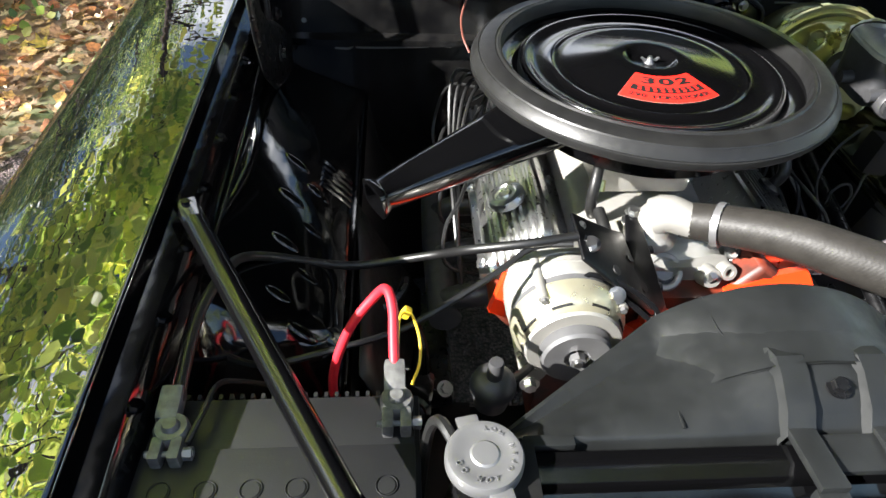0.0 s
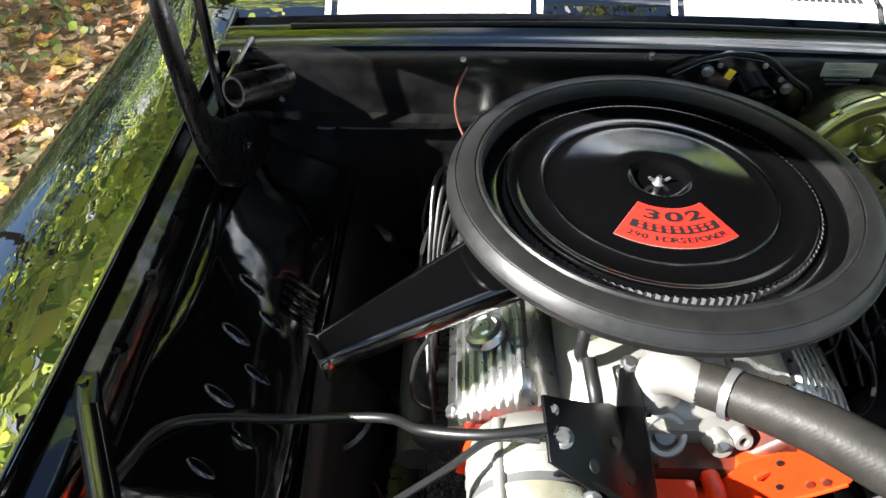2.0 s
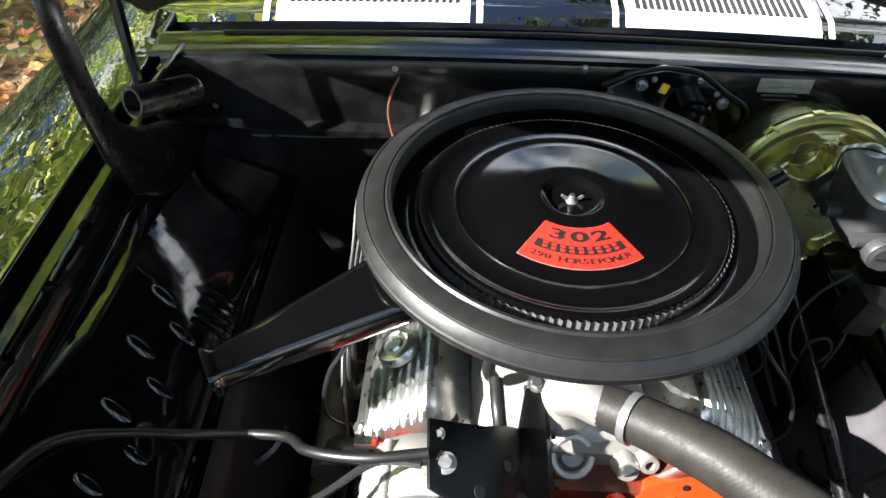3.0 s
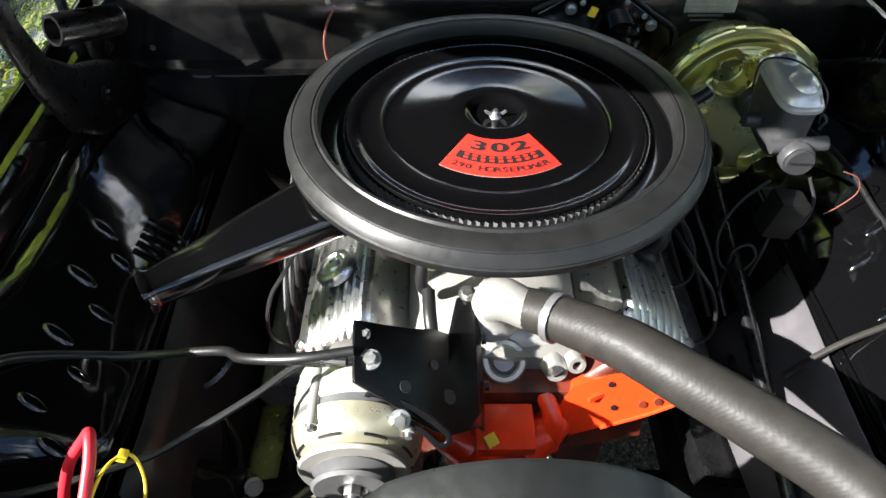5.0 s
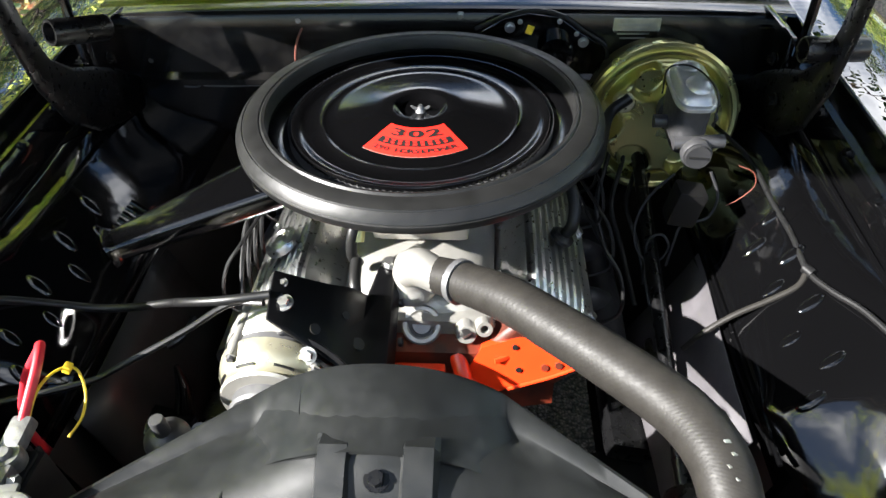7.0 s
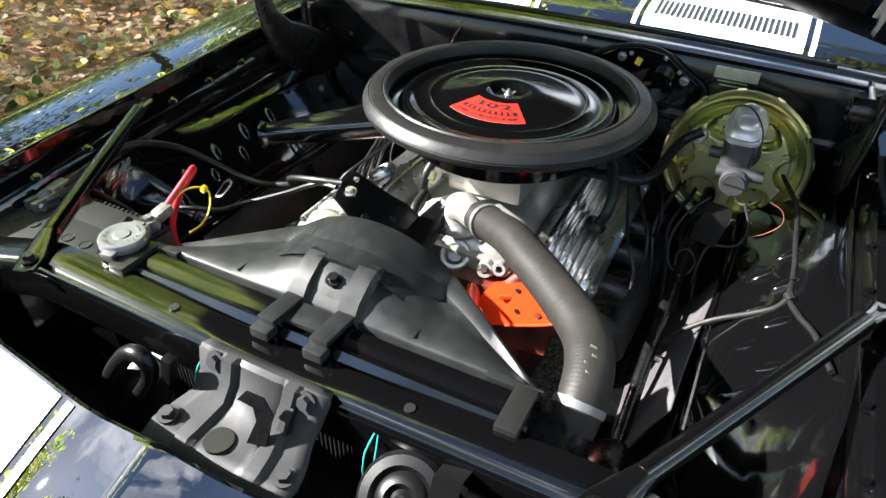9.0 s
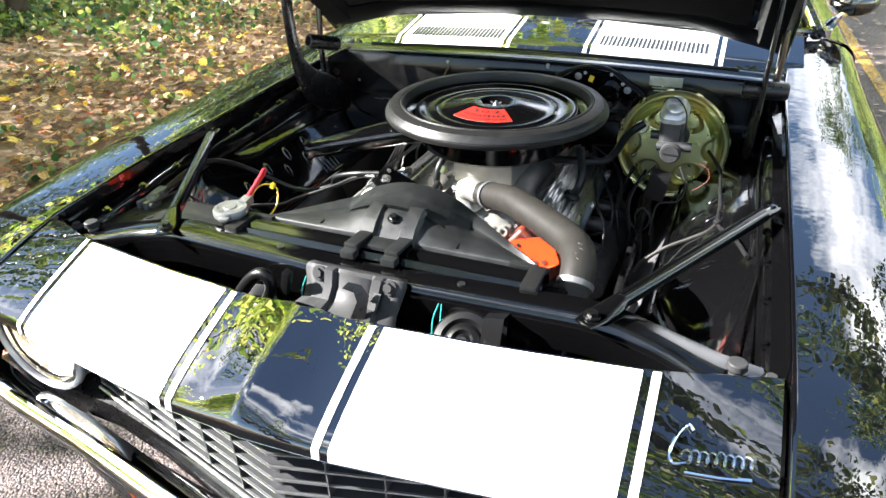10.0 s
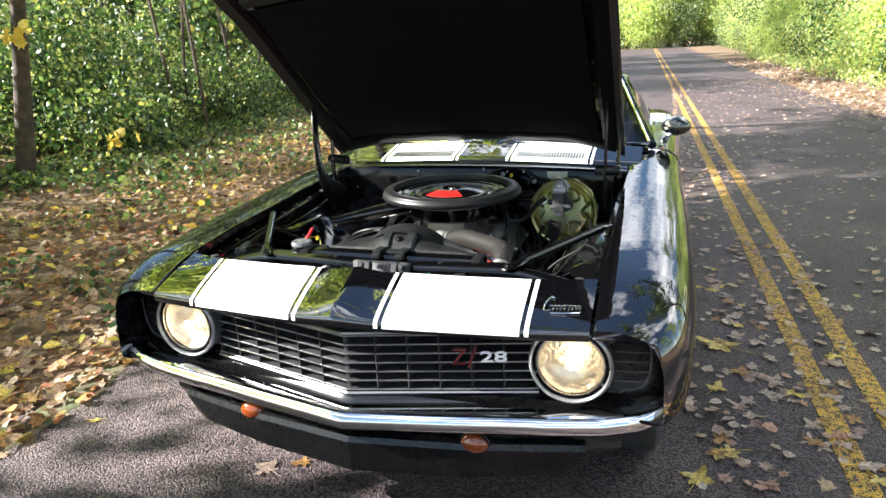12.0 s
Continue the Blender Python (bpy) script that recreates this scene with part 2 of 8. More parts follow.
GRILLE = material("grille_grey", (0.035, 0.035, 0.037), 0.4, metal=0.3, spread=0.3, spread_scale=30, rough_spread=0.08)
TYRE = material("tyre_rubber", (0.02, 0.02, 0.02), 0.75, spread=0.5, spread_scale=20, grain=0.3)


def glass(name, tint, rough=0.0):
    m = bpy.data.materials.new(name)
    m.use_nodes = True
    p = m.node_tree.nodes["Principled BSDF"]
    p.inputs["Base Color"].default_value = (*tint, 1)
    p.inputs["Roughness"].default_value, p.inputs["Transmission Weight"].default_value, p.inputs["IOR"].default_value = rough, 1.0, 1.46
    return m


GLASS = glass("window_glass", (0.85, 0.92, 0.88))
LENS = glass("lamp_glass", (1.0, 0.96, 0.90), 0.15)

# ---- ground, road, woods ----
ROAD_LEAN = -0.03


def leaf_material(name, colours, glow=0.3, rough=0.45, blotch=0.0):
    """Leaves: each island takes its own colour, and lets some light through."""
    m = bpy.data.materials.new(name)
    m.use_nodes = True
    t = m.node_tree
    p, out = t.nodes["Principled BSDF"], t.nodes["Material Output"]
    geo = t.nodes.new("ShaderNodeNewGeometry")
    ramp = t.nodes.new("ShaderNodeValToRGB")
    ramp.color_ramp.interpolation = "LINEAR"
    e = ramp.color_ramp.elements
    e[0].position, e[0].color = 0.0, (*colours[0], 1)
    e[1].position, e[1].color = 1.0, (*colours[-1], 1)
    for k, c in enumerate(colours[1:-1], 1):
        el = e.new(k / (len(colours) - 1))
        el.color = (*c, 1)
    t.links.new(geo.outputs["Random Per Island"], ramp.inputs["Fac"])
    tint = ramp.outputs["Color"]
    if blotch:
        n = t.nodes.new("ShaderNodeTexNoise")
        n.inputs["Scale"].default_value, n.inputs["Detail"].default_value = 70, 5
        t.links.new(t.nodes.new("ShaderNodeTexCoord").outputs["Object"], n.inputs["Vector"])
        r = t.nodes.new("ShaderNodeMapRange")
        r.inputs["From Min"].default_value, r.inputs["From Max"].default_value = 0.34, 0.62
        r.inputs["To Min"].default_value, r.inputs["To Max"].default_value = 1 - blotch, 1.12
        t.links.new(n.outputs["Fac"], r.inputs["Value"])
        mul = t.nodes.new("ShaderNodeMix")
        mul.data_type, mul.blend_type = "RGBA", "MULTIPLY"
        mul.inputs["Factor"].default_value = 1.0
        t.links.new(tint, mul.inputs["A"])
        t.links.new(r.outputs["Result"], mul.inputs["B"])
        tint = mul.outputs["Result"]
        b = t.nodes.new("ShaderNodeBump")
        b.inputs["Strength"].default_value, b.inputs["Distance"].default_value = 0.6, 0.003
        t.links.new(n.outputs["Fac"], b.inputs["Height"])
        t.links.new(b.outputs["Normal"], p.inputs["Normal"])
    t.links.new(tint, p.inputs["Base Color"])
    p.inputs["Roughness"].default_value = rough
    tr = t.nodes.new("ShaderNodeBsdfTranslucent")
    thin = t.nodes.new("ShaderNodeMix")
    thin.data_type, thin.blend_type = "RGBA", "MULTIPLY"
    thin.inputs["Factor"].default_value, thin.inputs["B"].default_value = 1.0, (2.9, 2.8, 1.9, 1)
    t.links.new(tint, thin.inputs["A"])
    t.links.new(thin.outputs["Result"], tr.inputs["Color"])
    mix = t.nodes.new("ShaderNodeMixShader")
    mix.inputs["Fac"].default_value = glow
    t.links.new(p.outputs[0], mix.inputs[1])
    t.links.new(tr.outputs[0], mix.inputs[2])
    t.links.new(mix.outputs[0], out.inputs["Surface"])
    return m


FOLIAGE = leaf_material("green_leaves", [(0.010, 0.026, 0.009), (0.028, 0.066, 0.02), (0.065, 0.12, 0.034), (0.14, 0.19, 0.06), (0.30, 0.29, 0.10)], glow=0.22)
TURNING = leaf_material("turning_leaves", [(0.07, 0.14, 0.04), (0.19, 0.28, 0.09), (0.35, 0.42, 0.17), (0.52, 0.50, 0.21), (0.23, 0.32, 0.12)], glow=0.4)
AUTUMN = leaf_material("yellow_green_leaves", [(0.08, 0.16, 0.03), (0.24, 0.34, 0.08), (0.40, 0.45, 0.17), (0.58, 0.55, 0.17), (0.26, 0.35, 0.13)], glow=0.58)
LITTER = leaf_material("fallen_leaves", [(0.08, 0.040, 0.020), (0.18, 0.09, 0.045), (0.30, 0.17, 0.09), (0.44, 0.32, 0.20), (0.32, 0.09, 0.028), (0.42, 0.26, 0.08), (0.12, 0.068, 0.038), (0.34, 0.22, 0.13), (0.54, 0.42, 0.28)], glow=0.1, rough=0.6, blotch=0.6)
YELLOWLEAF = leaf_material("yellow_fallen_leaves", [(0.74, 0.53, 0.07), (0.62, 0.45, 0.09), (0.70, 0.52, 0.14)], glow=0.15, blotch=0.5)
PALELEAF = leaf_material("pale_fallen_leaves", [(0.54, 0.40, 0.23), (0.34, 0.21, 0.14), (0.46, 0.33, 0.27), (0.62, 0.50, 0.38), (0.30, 0.18, 0.15), (0.42, 0.30, 0.25), (0.46, 0.23, 0.14)], glow=0.1, rough=0.6, blotch=0.5)
BARK = material("bark", (0.040, 0.026, 0.018), 0.85, second=(0.085, 0.058, 0.042), spread_scale=9, grain=0.8, grain_scale=60, wave=0.6, wave_scale=22)


def soil_material():
    m = material("leaf_litter_soil", (0.10, 0.065, 0.038), 0.9, second=(0.22, 0.14, 0.08), spread_scale=14, grain=0.8, grain_scale=60, wave=0.6, wave_scale=24)
    return m


def asphalt_material():
    m = material("asphalt", (0.048, 0.0325, 0.0325), 0.66, second=(0.086, 0.062, 0.060), spread_scale=1.1, grain=0.0)
    t = m.node_tree
    p = t.nodes["Principled BSDF"]
    place = t.nodes.new("ShaderNodeTexCoord").outputs["Object"]
    v = t.nodes.new("ShaderNodeTexVoronoi")
    v.inputs["Scale"].default_value = 125
    t.links.new(place, v.inputs["Vector"])
    ramp = t.nodes.new("ShaderNodeMapRange")
    ramp.inputs["From Min"].default_value, ramp.inputs["From Max"].default_value = 0.0, 0.8
    ramp.inputs["To Min"].default_value, ramp.inputs["To Max"].default_value = 0.1, 2.8
    sep = t.nodes.new("ShaderNodeSeparateColor")
    t.links.new(v.outputs["Color"], sep.inputs[0])
    t.links.new(sep.outputs[0], ramp.inputs["Value"])
    mul = t.nodes.new("ShaderNodeMix")
    mul.data_type, mul.blend_type = "RGBA", "MULTIPLY"
    mul.inputs["Factor"].default_value = 1
    src = p.inputs["Base Color"].links[0].from_socket
    t.links.new(src, mul.inputs["A"])
    gap = t.nodes.new("ShaderNodeMapRange")
    gap.inputs["From Min"].default_value, gap.inputs["From Max"].default_value = 0.35, 0.75
    gap.inputs["To Min"].default_value, gap.inputs["To Max"].default_value = 1.0, 0.25
    t.links.new(v.outputs["Distance"], gap.inputs["Value"])
    both = t.nodes.new("ShaderNodeMath")
    both.operation = "MULTIPLY"
    t.links.new(ramp.outputs["Result"], both.inputs[0])
    t.links.new(gap.outputs["Result"], both.inputs[1])
    t.links.new(both.outputs[0], mul.inputs["B"])
    t.links.new(mul.outputs["Result"], p.inputs["Base Color"])
    b = t.nodes.new("ShaderNodeBump")
    b.inputs["Strength"].default_value, b.inputs["Distance"].default_value = 1.0, 0.006
    b.invert = True
    t.links.new(v.outputs["Distance"], b.inputs["Height"])
    t.links.new(b.outputs["Normal"], p.inputs["Normal"])
    return m


def worn_line_material():
    """Golden road paint on the tops of the stones, worn off between them and in patches."""
    m = material("worn_yellow_line", (0.80, 0.46, 0.06), 0.7, second=(0.52, 0.29, 0.05), spread_scale=9)
    t = m.node_tree
    p = t.nodes["Principled BSDF"]
    place = t.nodes.new("ShaderNodeTexCoord").outputs["Object"]
    v = t.nodes.new("ShaderNodeTexVoronoi")
    v.inputs["Scale"].default_value = 125
    t.links.new(place, v.inputs["Vector"])
    n = t.nodes.new("ShaderNodeTexNoise")
    n.inputs["Scale"].default_value, n.inputs["Detail"].default_value = 34, 6
    t.links.new(place, n.inputs["Vector"])
    low = t.nodes.new("ShaderNodeMath")
    low.operation = "MULTIPLY_ADD"
    low.inputs[1].default_value = 1.7
    t.links.new(n.outputs["Fac"], low.inputs[0])
    t.links.new(v.outputs["Distance"], low.inputs[2])
    worn = t.nodes.new("ShaderNodeMapRange")
    worn.inputs["From Min"].default_value, worn.inputs["From Max"].default_value = 1.30, 1.55
    t.links.new(low.outputs[0], worn.inputs["Value"])
    mix = t.nodes.new("ShaderNodeMix")
    mix.data_type = "RGBA"
    t.links.new(p.inputs["Base Color"].links[0].from_socket, mix.inputs["A"])
    mix.inputs["B"].default_value = (0.05, 0.038, 0.028, 1)
    t.links.new(worn.outputs["Result"], mix.inputs["Factor"])
    t.links.new(mix.outputs["Result"], p.inputs["Base Color"])
    b = t.nodes.new("ShaderNodeBump")
    b.inputs["Strength"].default_value, b.inputs["Distance"].default_value = 1.0, 0.006
    b.invert = True
    t.links.new(v.outputs["Distance"], b.inputs["Height"])
    t.links.new(b.outputs["Normal"], p.inputs["Normal"])
    return m


SOIL, ASPHALT, LINE = soil_material(), asphalt_material(), worn_line_material()


def road_x(x, y):
    return x + ROAD_LEAN * y


def verge(y):
    """The uneven left edge of the asphalt."""
    return road_x(-1.86, y) + 0.07 * math.sin(2.1 * y + 0.6) + 0.05 * math.sin(5.3 * y) - 0.12 * max(0.0, 0.6 - y) ** 0.5


def build_ground():
    bm = bmnew()
    xs = [-400, -120, -60, -34, -20] + [-14 + 0.8 * k for k in range(32)] + [14, 20, 40, 90, 400]
    ys = [-400, -100, -40, -20] + [-12 + 1.0 * k for k in range(60)] + [52, 60, 80, 140, 400]

    def height(x, y):
        z = -0.02
        off = max(0.0, road_x(-2.4, y) - x) + max(0.0, x - road_x(5.6, y))
        z += min(0.10, 0.02 * off) * noise.noise(Vector((x * 0.6, y * 0.6, 0))) * 1.2
        return z + 0.012 * min(off, 14)

    sheet([[(x, y, height(x, y)) for x in xs] for y in ys], bm)
    single("ground", bm, SOIL, "brown soil under fallen leaves beside the road", "ground", kind="structure")
    ys = [-40, -20, -10, -6, -4] + [-3 + 0.12 * k for k in range(90)] + [9, 11, 14, 18, 24, 32, 42, 55, 75, 100, 130]
    rows = []
    for y in ys:
        l, r = verge(y), road_x(4.9, y) + 0.08 * math.sin(1.3 * y)
        rows.append([(l, y, -0.03), (l + 0.015, y, 0.0)] + [(l + (r - l) * k / 8, y, 0.0) for k in range(1, 8)] + [(r, y, 0.0), (r + 0.02, y, -0.03)])
    single("road", sheet(rows), ASPHALT, "dark grey asphalt road scattered with dry leaves", "road", kind="structure")
    for x in (1.635, 1.865):
        rows = []
        for k in range(160):
            y = -12 + 0.5 * k if k < 60 else 18 + (k - 60) * 1.1
            c = road_x(x + 0.02, y)
            rows.append([(c - 0.05, y, 0.001), (c - 0.047, y, 0.004), (c + 0.047, y, 0.004), (c + 0.05, y, 0.001)])
        single("road_marking", sheet(rows), LINE, "worn yellow centre line painted on asphalt", "road marking", "double yellow line", "structure")


def lobed_leaf(bm, m, length, rng):
    """One dry lobed leaf along x: five uneven lobes with toothed sides, the blade buckled and curled at the rim."""
    tips = [(-148, 0.30), (-78, 0.46), (0, 0.60), (76, 0.46), (146, 0.30)]
    tips = [(a + rng.uniform(-12, 12), r * rng.uniform(0.78, 1.16)) for a, r in tips]
    rim = [(-176, 0.10)]
    for k, (a, r) in enumerate(tips):
        rim += [(a - 17, r * rng.uniform(0.66, 0.80)), (a - 8, r * 0.80), (a, r), (a + 9, r * 0.78), (a + 18, r * rng.uniform(0.60, 0.78))]
        if k < 4:
            b = tips[k + 1][0]
            rim.append(((a + b) / 2, min(r, tips[k + 1][1]) * rng.uniform(0.40, 0.62)))
    rim.append((176, 0.10))
    wide, bend, turn = rng.uniform(0.75, 1.05), rng.uniform(0.05, 0.5), rng.uniform(0, 6.28)

    def lift(x, y):
        d = math.hypot(x, y)
        return length * (bend * d * d * (0.6 + 0.5 * math.cos(math.atan2(y, x) * 2 + turn)) + 0.03 * math.sin(9 * x + turn) * math.sin(8 * y))

    def spot(a, r):
        x, y = r * math.cos(radians(a)), r * math.sin(radians(a)) * wide
        return bm.verts.new(m @ Vector(((x + 0.4) * length, y * length, lift(x, y))))

    c = bm.verts.new(m @ Vector((0.4 * length, 0, 0)))
    inner, outer = [spot(a, r * 0.5) for a, r in rim], [spot(a, r) for a, r in rim]
    for k in range(len(rim) - 1):
        bm.faces.new((c, inner[k], inner[k + 1]))
        bm.faces.new((inner[k], outer[k], outer[k + 1], inner[k + 1]))


def leaves_mesh(name, spots, size, lobes=0.0, seed=1):
    """Many loose leaves joined into one mesh; spots yields (place, normal lean)."""
    rng = random.Random(seed)
    verts, faces = [], []
    flat = [(0, 0), (0.3, 0.5), (0.72, 0.36), (1, 0), (0.72, -0.36), (0.3, -0.5)]
    star = [(0.0, 0.0), (0.2, 0.30), (0.12, 0.62), (0.42, 0.36), (0.55, 0.66), (0.66, 0.30), (1.0, 0.0), (0.66, -0.30), (0.55, -0.66), (0.42, -0.36), (0.12, -0.62), (0.2, -0.30)]
    for place, lean in spots:
        s = size * rng.uniform(0.6, 1.45)
        m = pose(*place, rng.gauss(0, lean), rng.gauss(0, lean), rng.uniform(0, 360))
        shape = star if rng.random() < lobes else flat
        curl = rng.uniform(-0.1, 0.35)
        base = len(verts)
        for x, y in shape:
            verts.append(m @ Vector((x * s, y * s * 0.8, s * curl * (abs(y) + (x - 0.5) ** 2))))
        n = len(shape)
        if n == 6:
            faces += [(base, base + 5, base + 4, base + 3), (base, base + 3, base + 2, base + 1)]
        else:
            faces += [tuple(base + k for k in (0, 1, 2, 3)), tuple(base + k for k in (0, 3, 4, 5, 6)), tuple(base + k for k in (0, 6, 7, 8, 9)), tuple(base + k for k in (0, 9, 10, 11))]
    me = bpy.data.meshes.new(name)
    me.from_pydata([tuple(v) for v in verts], [], faces)
    return me


def scatter_litter():
    rng = random.Random(7)

    def verge_spots(n, y0, y1, x0):
        k = 0
        while k < n:
            y = y0 + (y1 - y0) * rng.random() ** 1.25
            edge = verge(y)
            x = edge + 0.05 - abs(edge - x0) * rng.random() ** 1.2
            k += 1
            off = max(0.0, road_x(-2.4, y) - x)
            yield (x, y, 0.012 * off + rng.uniform(-0.01, 0.03)), 20

    me = leaves_mesh("leaf_litter", verge_spots(40000, -1.6, 15, -9.5), 0.060, 0.3, 3)
    single("leaf_litter", me, LITTER, "thick brown and tan fallen leaves on the verge", "fallen leaves", kind="stuff")
    me = leaves_mesh("front_leaf_litter", verge_spots(16000, -1.7, -9, -9.5), 0.060, 0.3, 23)
    single("front_leaf_litter", me, LITTER, "thick brown and tan fallen leaves on the verge", "fallen leaves", kind="stuff")
    me = leaves_mesh("yellow_leaf_litter", verge_spots(1100, -1.0, 14, -8.0), 0.085, 0.3, 5)
    single("yellow_leaf_litter", me, YELLOWLEAF, "bright yellow fallen leaves on the verge", "fallen leaves", kind="stuff")

    def weed_spots(n):
        for _ in range(n):
            y = 4.5 + 24 * rng.random() ** 1.2
            edge, wood = verge(y), -6.0 - 0.19 * y
            x = wood + (edge - 2.2 - wood) * rng.random() ** 3.0 - rng.uniform(0, 1.2)
            yield (x, y, 0.05 + 0.012 * max(0.0, road_x(-2.4, y) - x) + rng.uniform(0, 0.11)), 40

    def grass_spots(n):
        for _ in range(n):
            y = -1.5 + 15 * rng.random() ** 1.1
            x = verge(y) - 0.35 - 5.5 * rng.random() ** 1.1
            if noise.noise(Vector((x * 0.9, y * 0.9, 3.0))) > -0.05:
                yield (x, y, 0.02 + 0.012 * max(0.0, road_x(-2.4, y) - x) + rng.uniform(0, 0.035)), 45

    me = leaves_mesh("verge_grass", grass_spots(9000), 0.055, 0.0, 31)
    single("verge_grass", me, FOLIAGE, "short green ground cover between the fallen leaves", "ground cover", kind="stuff")
    me = leaves_mesh("verge_weeds", weed_spots(9000), 0.075, 0.0, 13)
    single("verge_weeds", me, FOLIAGE, "low green weeds growing through the fallen leaves", "weeds", kind="stuff")
    def right_spots(n, x0, x1, lift, lean):
        for _ in range(n):
            y = 3 + 40 * rng.random() ** 1.2
            yield (road_x(x0 + (x1 - x0) * rng.random(), y), y, 0.02 + rng.uniform(0, lift)), lean

    me = leaves_mesh("far_leaf_litter", right_spots(5200, 4.8, 7.8, 0.03, 20), 0.085, 0.2, 17)
    single("far_leaf_litter", me, PALELEAF, "dry pale leaves on the sandy far verge", "fallen leaves", kind="stuff")
    me = leaves_mesh("far_weeds", right_spots(5200, 6.2, 8.2, 0.35, 55), 0.085, 0.0, 19)
    single("far_weeds", me, TURNING, "low yellow-green weeds along the far verge", "weeds", kind="stuff")
    shoulder = material("sandy_shoulder", (0.16, 0.12, 0.075), 0.9, second=(0.07, 0.085, 0.03), spread_scale=9, grain=0.9, grain_scale=90, wave=0.5, wave_scale=40)
    rows = []
    for k in range(170):
        y = -6 + 0.12 * k
        w = 0.16 + 0.06 * math.sin(3.1 * y) + 0.04 * math.sin(7.7 * y + 1)
        e = verge(y)
        rows.append([(e - w, y, -0.016), (e - w * 0.5, y, 0.006), (e + 0.02, y, 0.007), (e + 0.05 + 0.02 * math.sin(11 * y), y, 0.001)])
    single("road_shoulder", sheet(rows), shoulder, "strip of sand and moss along the edge of the asphalt", "road edge", kind="structure")

    def road_spots(n):
        for _ in range(n):
            y = -2.5 + 26 * rng.random() ** 1.3
            x = road_x(rng.choice((rng.gauss(1.55, 0.35), rng.uniform(1.0, 4.8), rng.gauss(4.7, 0.5))), y)
            yield (max(x, 1.06), y, 0.008), 9
        for _ in range(n // 5):
            y = -2.5 - 9 * rng.random()
            yield (road_x(rng.choice((rng.gauss(1.55, 0.6), rng.uniform(0.6, 4.8))), y), y, 0.008), 9

    me = leaves_mesh("road_leaf_litter", road_spots(4200), 0.058, 0.3, 9)
    single("road_leaf_litter", me, PALELEAF, "dry pale leaves strewn over the asphalt", "fallen leaves", kind="stuff")


def build_sprigs():
    """Bright yellow sprigs in front of the woods."""
    rng = random.Random(77)
    for x, y, z, n, foot in ((-7.02, 5.0, 1.96, 16, (-7.6, 5.15, 1.8)), (-6.74, 6.0, 0.50, 9, (-6.8, 6.1, -0.02))):
        g = thing("leaf_sprig", "sprig of bright yellow leaves in front of the undergrowth", "sprig", foot, "yellow sprigs")
        part("stem", tube([foot, ((foot[0] + x) / 2, y, (foot[2] + z) / 2 + 0.06), (x, y, z)], [0.008, 0.005, 0.003], 6, 4), BARK, g)
        me = leaves_mesh("leaves", [((x + rng.gauss(0, 0.10), y + rng.gauss(0, 0.08), z + rng.gauss(0, 0.05)), 35) for _ in range(n)], 0.13, 0.4, 78)
        part("leaves", me, YELLOWLEAF, g)


def build_road_leaves():
    """The larger leaves near the car, one by one."""
    rng = random.Random(21)
    spots = [(-0.52, 0.30, 0.14, 0), (-0.42, 0.42, 0.09, 1), (1.33, 1.84, 0.30, 2), (1.38, 1.59, 0.17, 1), (1.50, 1.51, 0.17, 0), (1.33, 1.28, 0.11, 0),
             (1.55, 0.96, 0.19, 0), (1.47, 1.09, 0.13, 1), (1.34, 0.76, 0.14, 0), (1.19, 1.02, 0.11, 1), (1.04, 0.62, 0.17, 2), (1.69, 1.53, 0.12, 0), (1.18, 1.58, 0.10, 0),
             (-1.55, 0.45, 0.08, 2), (-1.72, 0.1, 0.09, 1), (1.44, 1.36, 0.09, 0), (1.62, 1.24, 0.10, 1), (1.24, 1.20, 0.12, 0)]
    spots += [(rng.uniform(1.12, 1.85), rng.uniform(0.7, 3.8), rng.uniform(0.07, 0.14), rng.choice((0, 0, 0, 0, 1, 1, 2))) for _ in range(64)]
    kinds = [("pale tan lobed leaf lying dry on asphalt", PALELEAF), ("orange brown leaf lying dry on asphalt", LITTER), ("yellow lobed leaf lying on asphalt", YELLOWLEAF)]
    for x, y, s, k in spots:
        bm = bmnew()
        m = pose(0, 0, 0.006, rng.uniform(-4, 4), rng.uniform(-4, 4), rng.uniform(0, 360))
        lobed_leaf(bm, m, s, rng)
        tube([m @ Vector((0.35 * s, 0, 0.002)), m @ Vector((0.1 * s, 0.01 * s, 0.004)), m @ Vector((-0.25 * s, 0.05 * s, 0.006))], 0.0012, 5, 2, bm)
        ob = single("fallen_leaf", bm, kinds[k][1], kinds[k][0], "leaf", "fallen leaves on the road")
        ob.location = (x, y, 0.0)


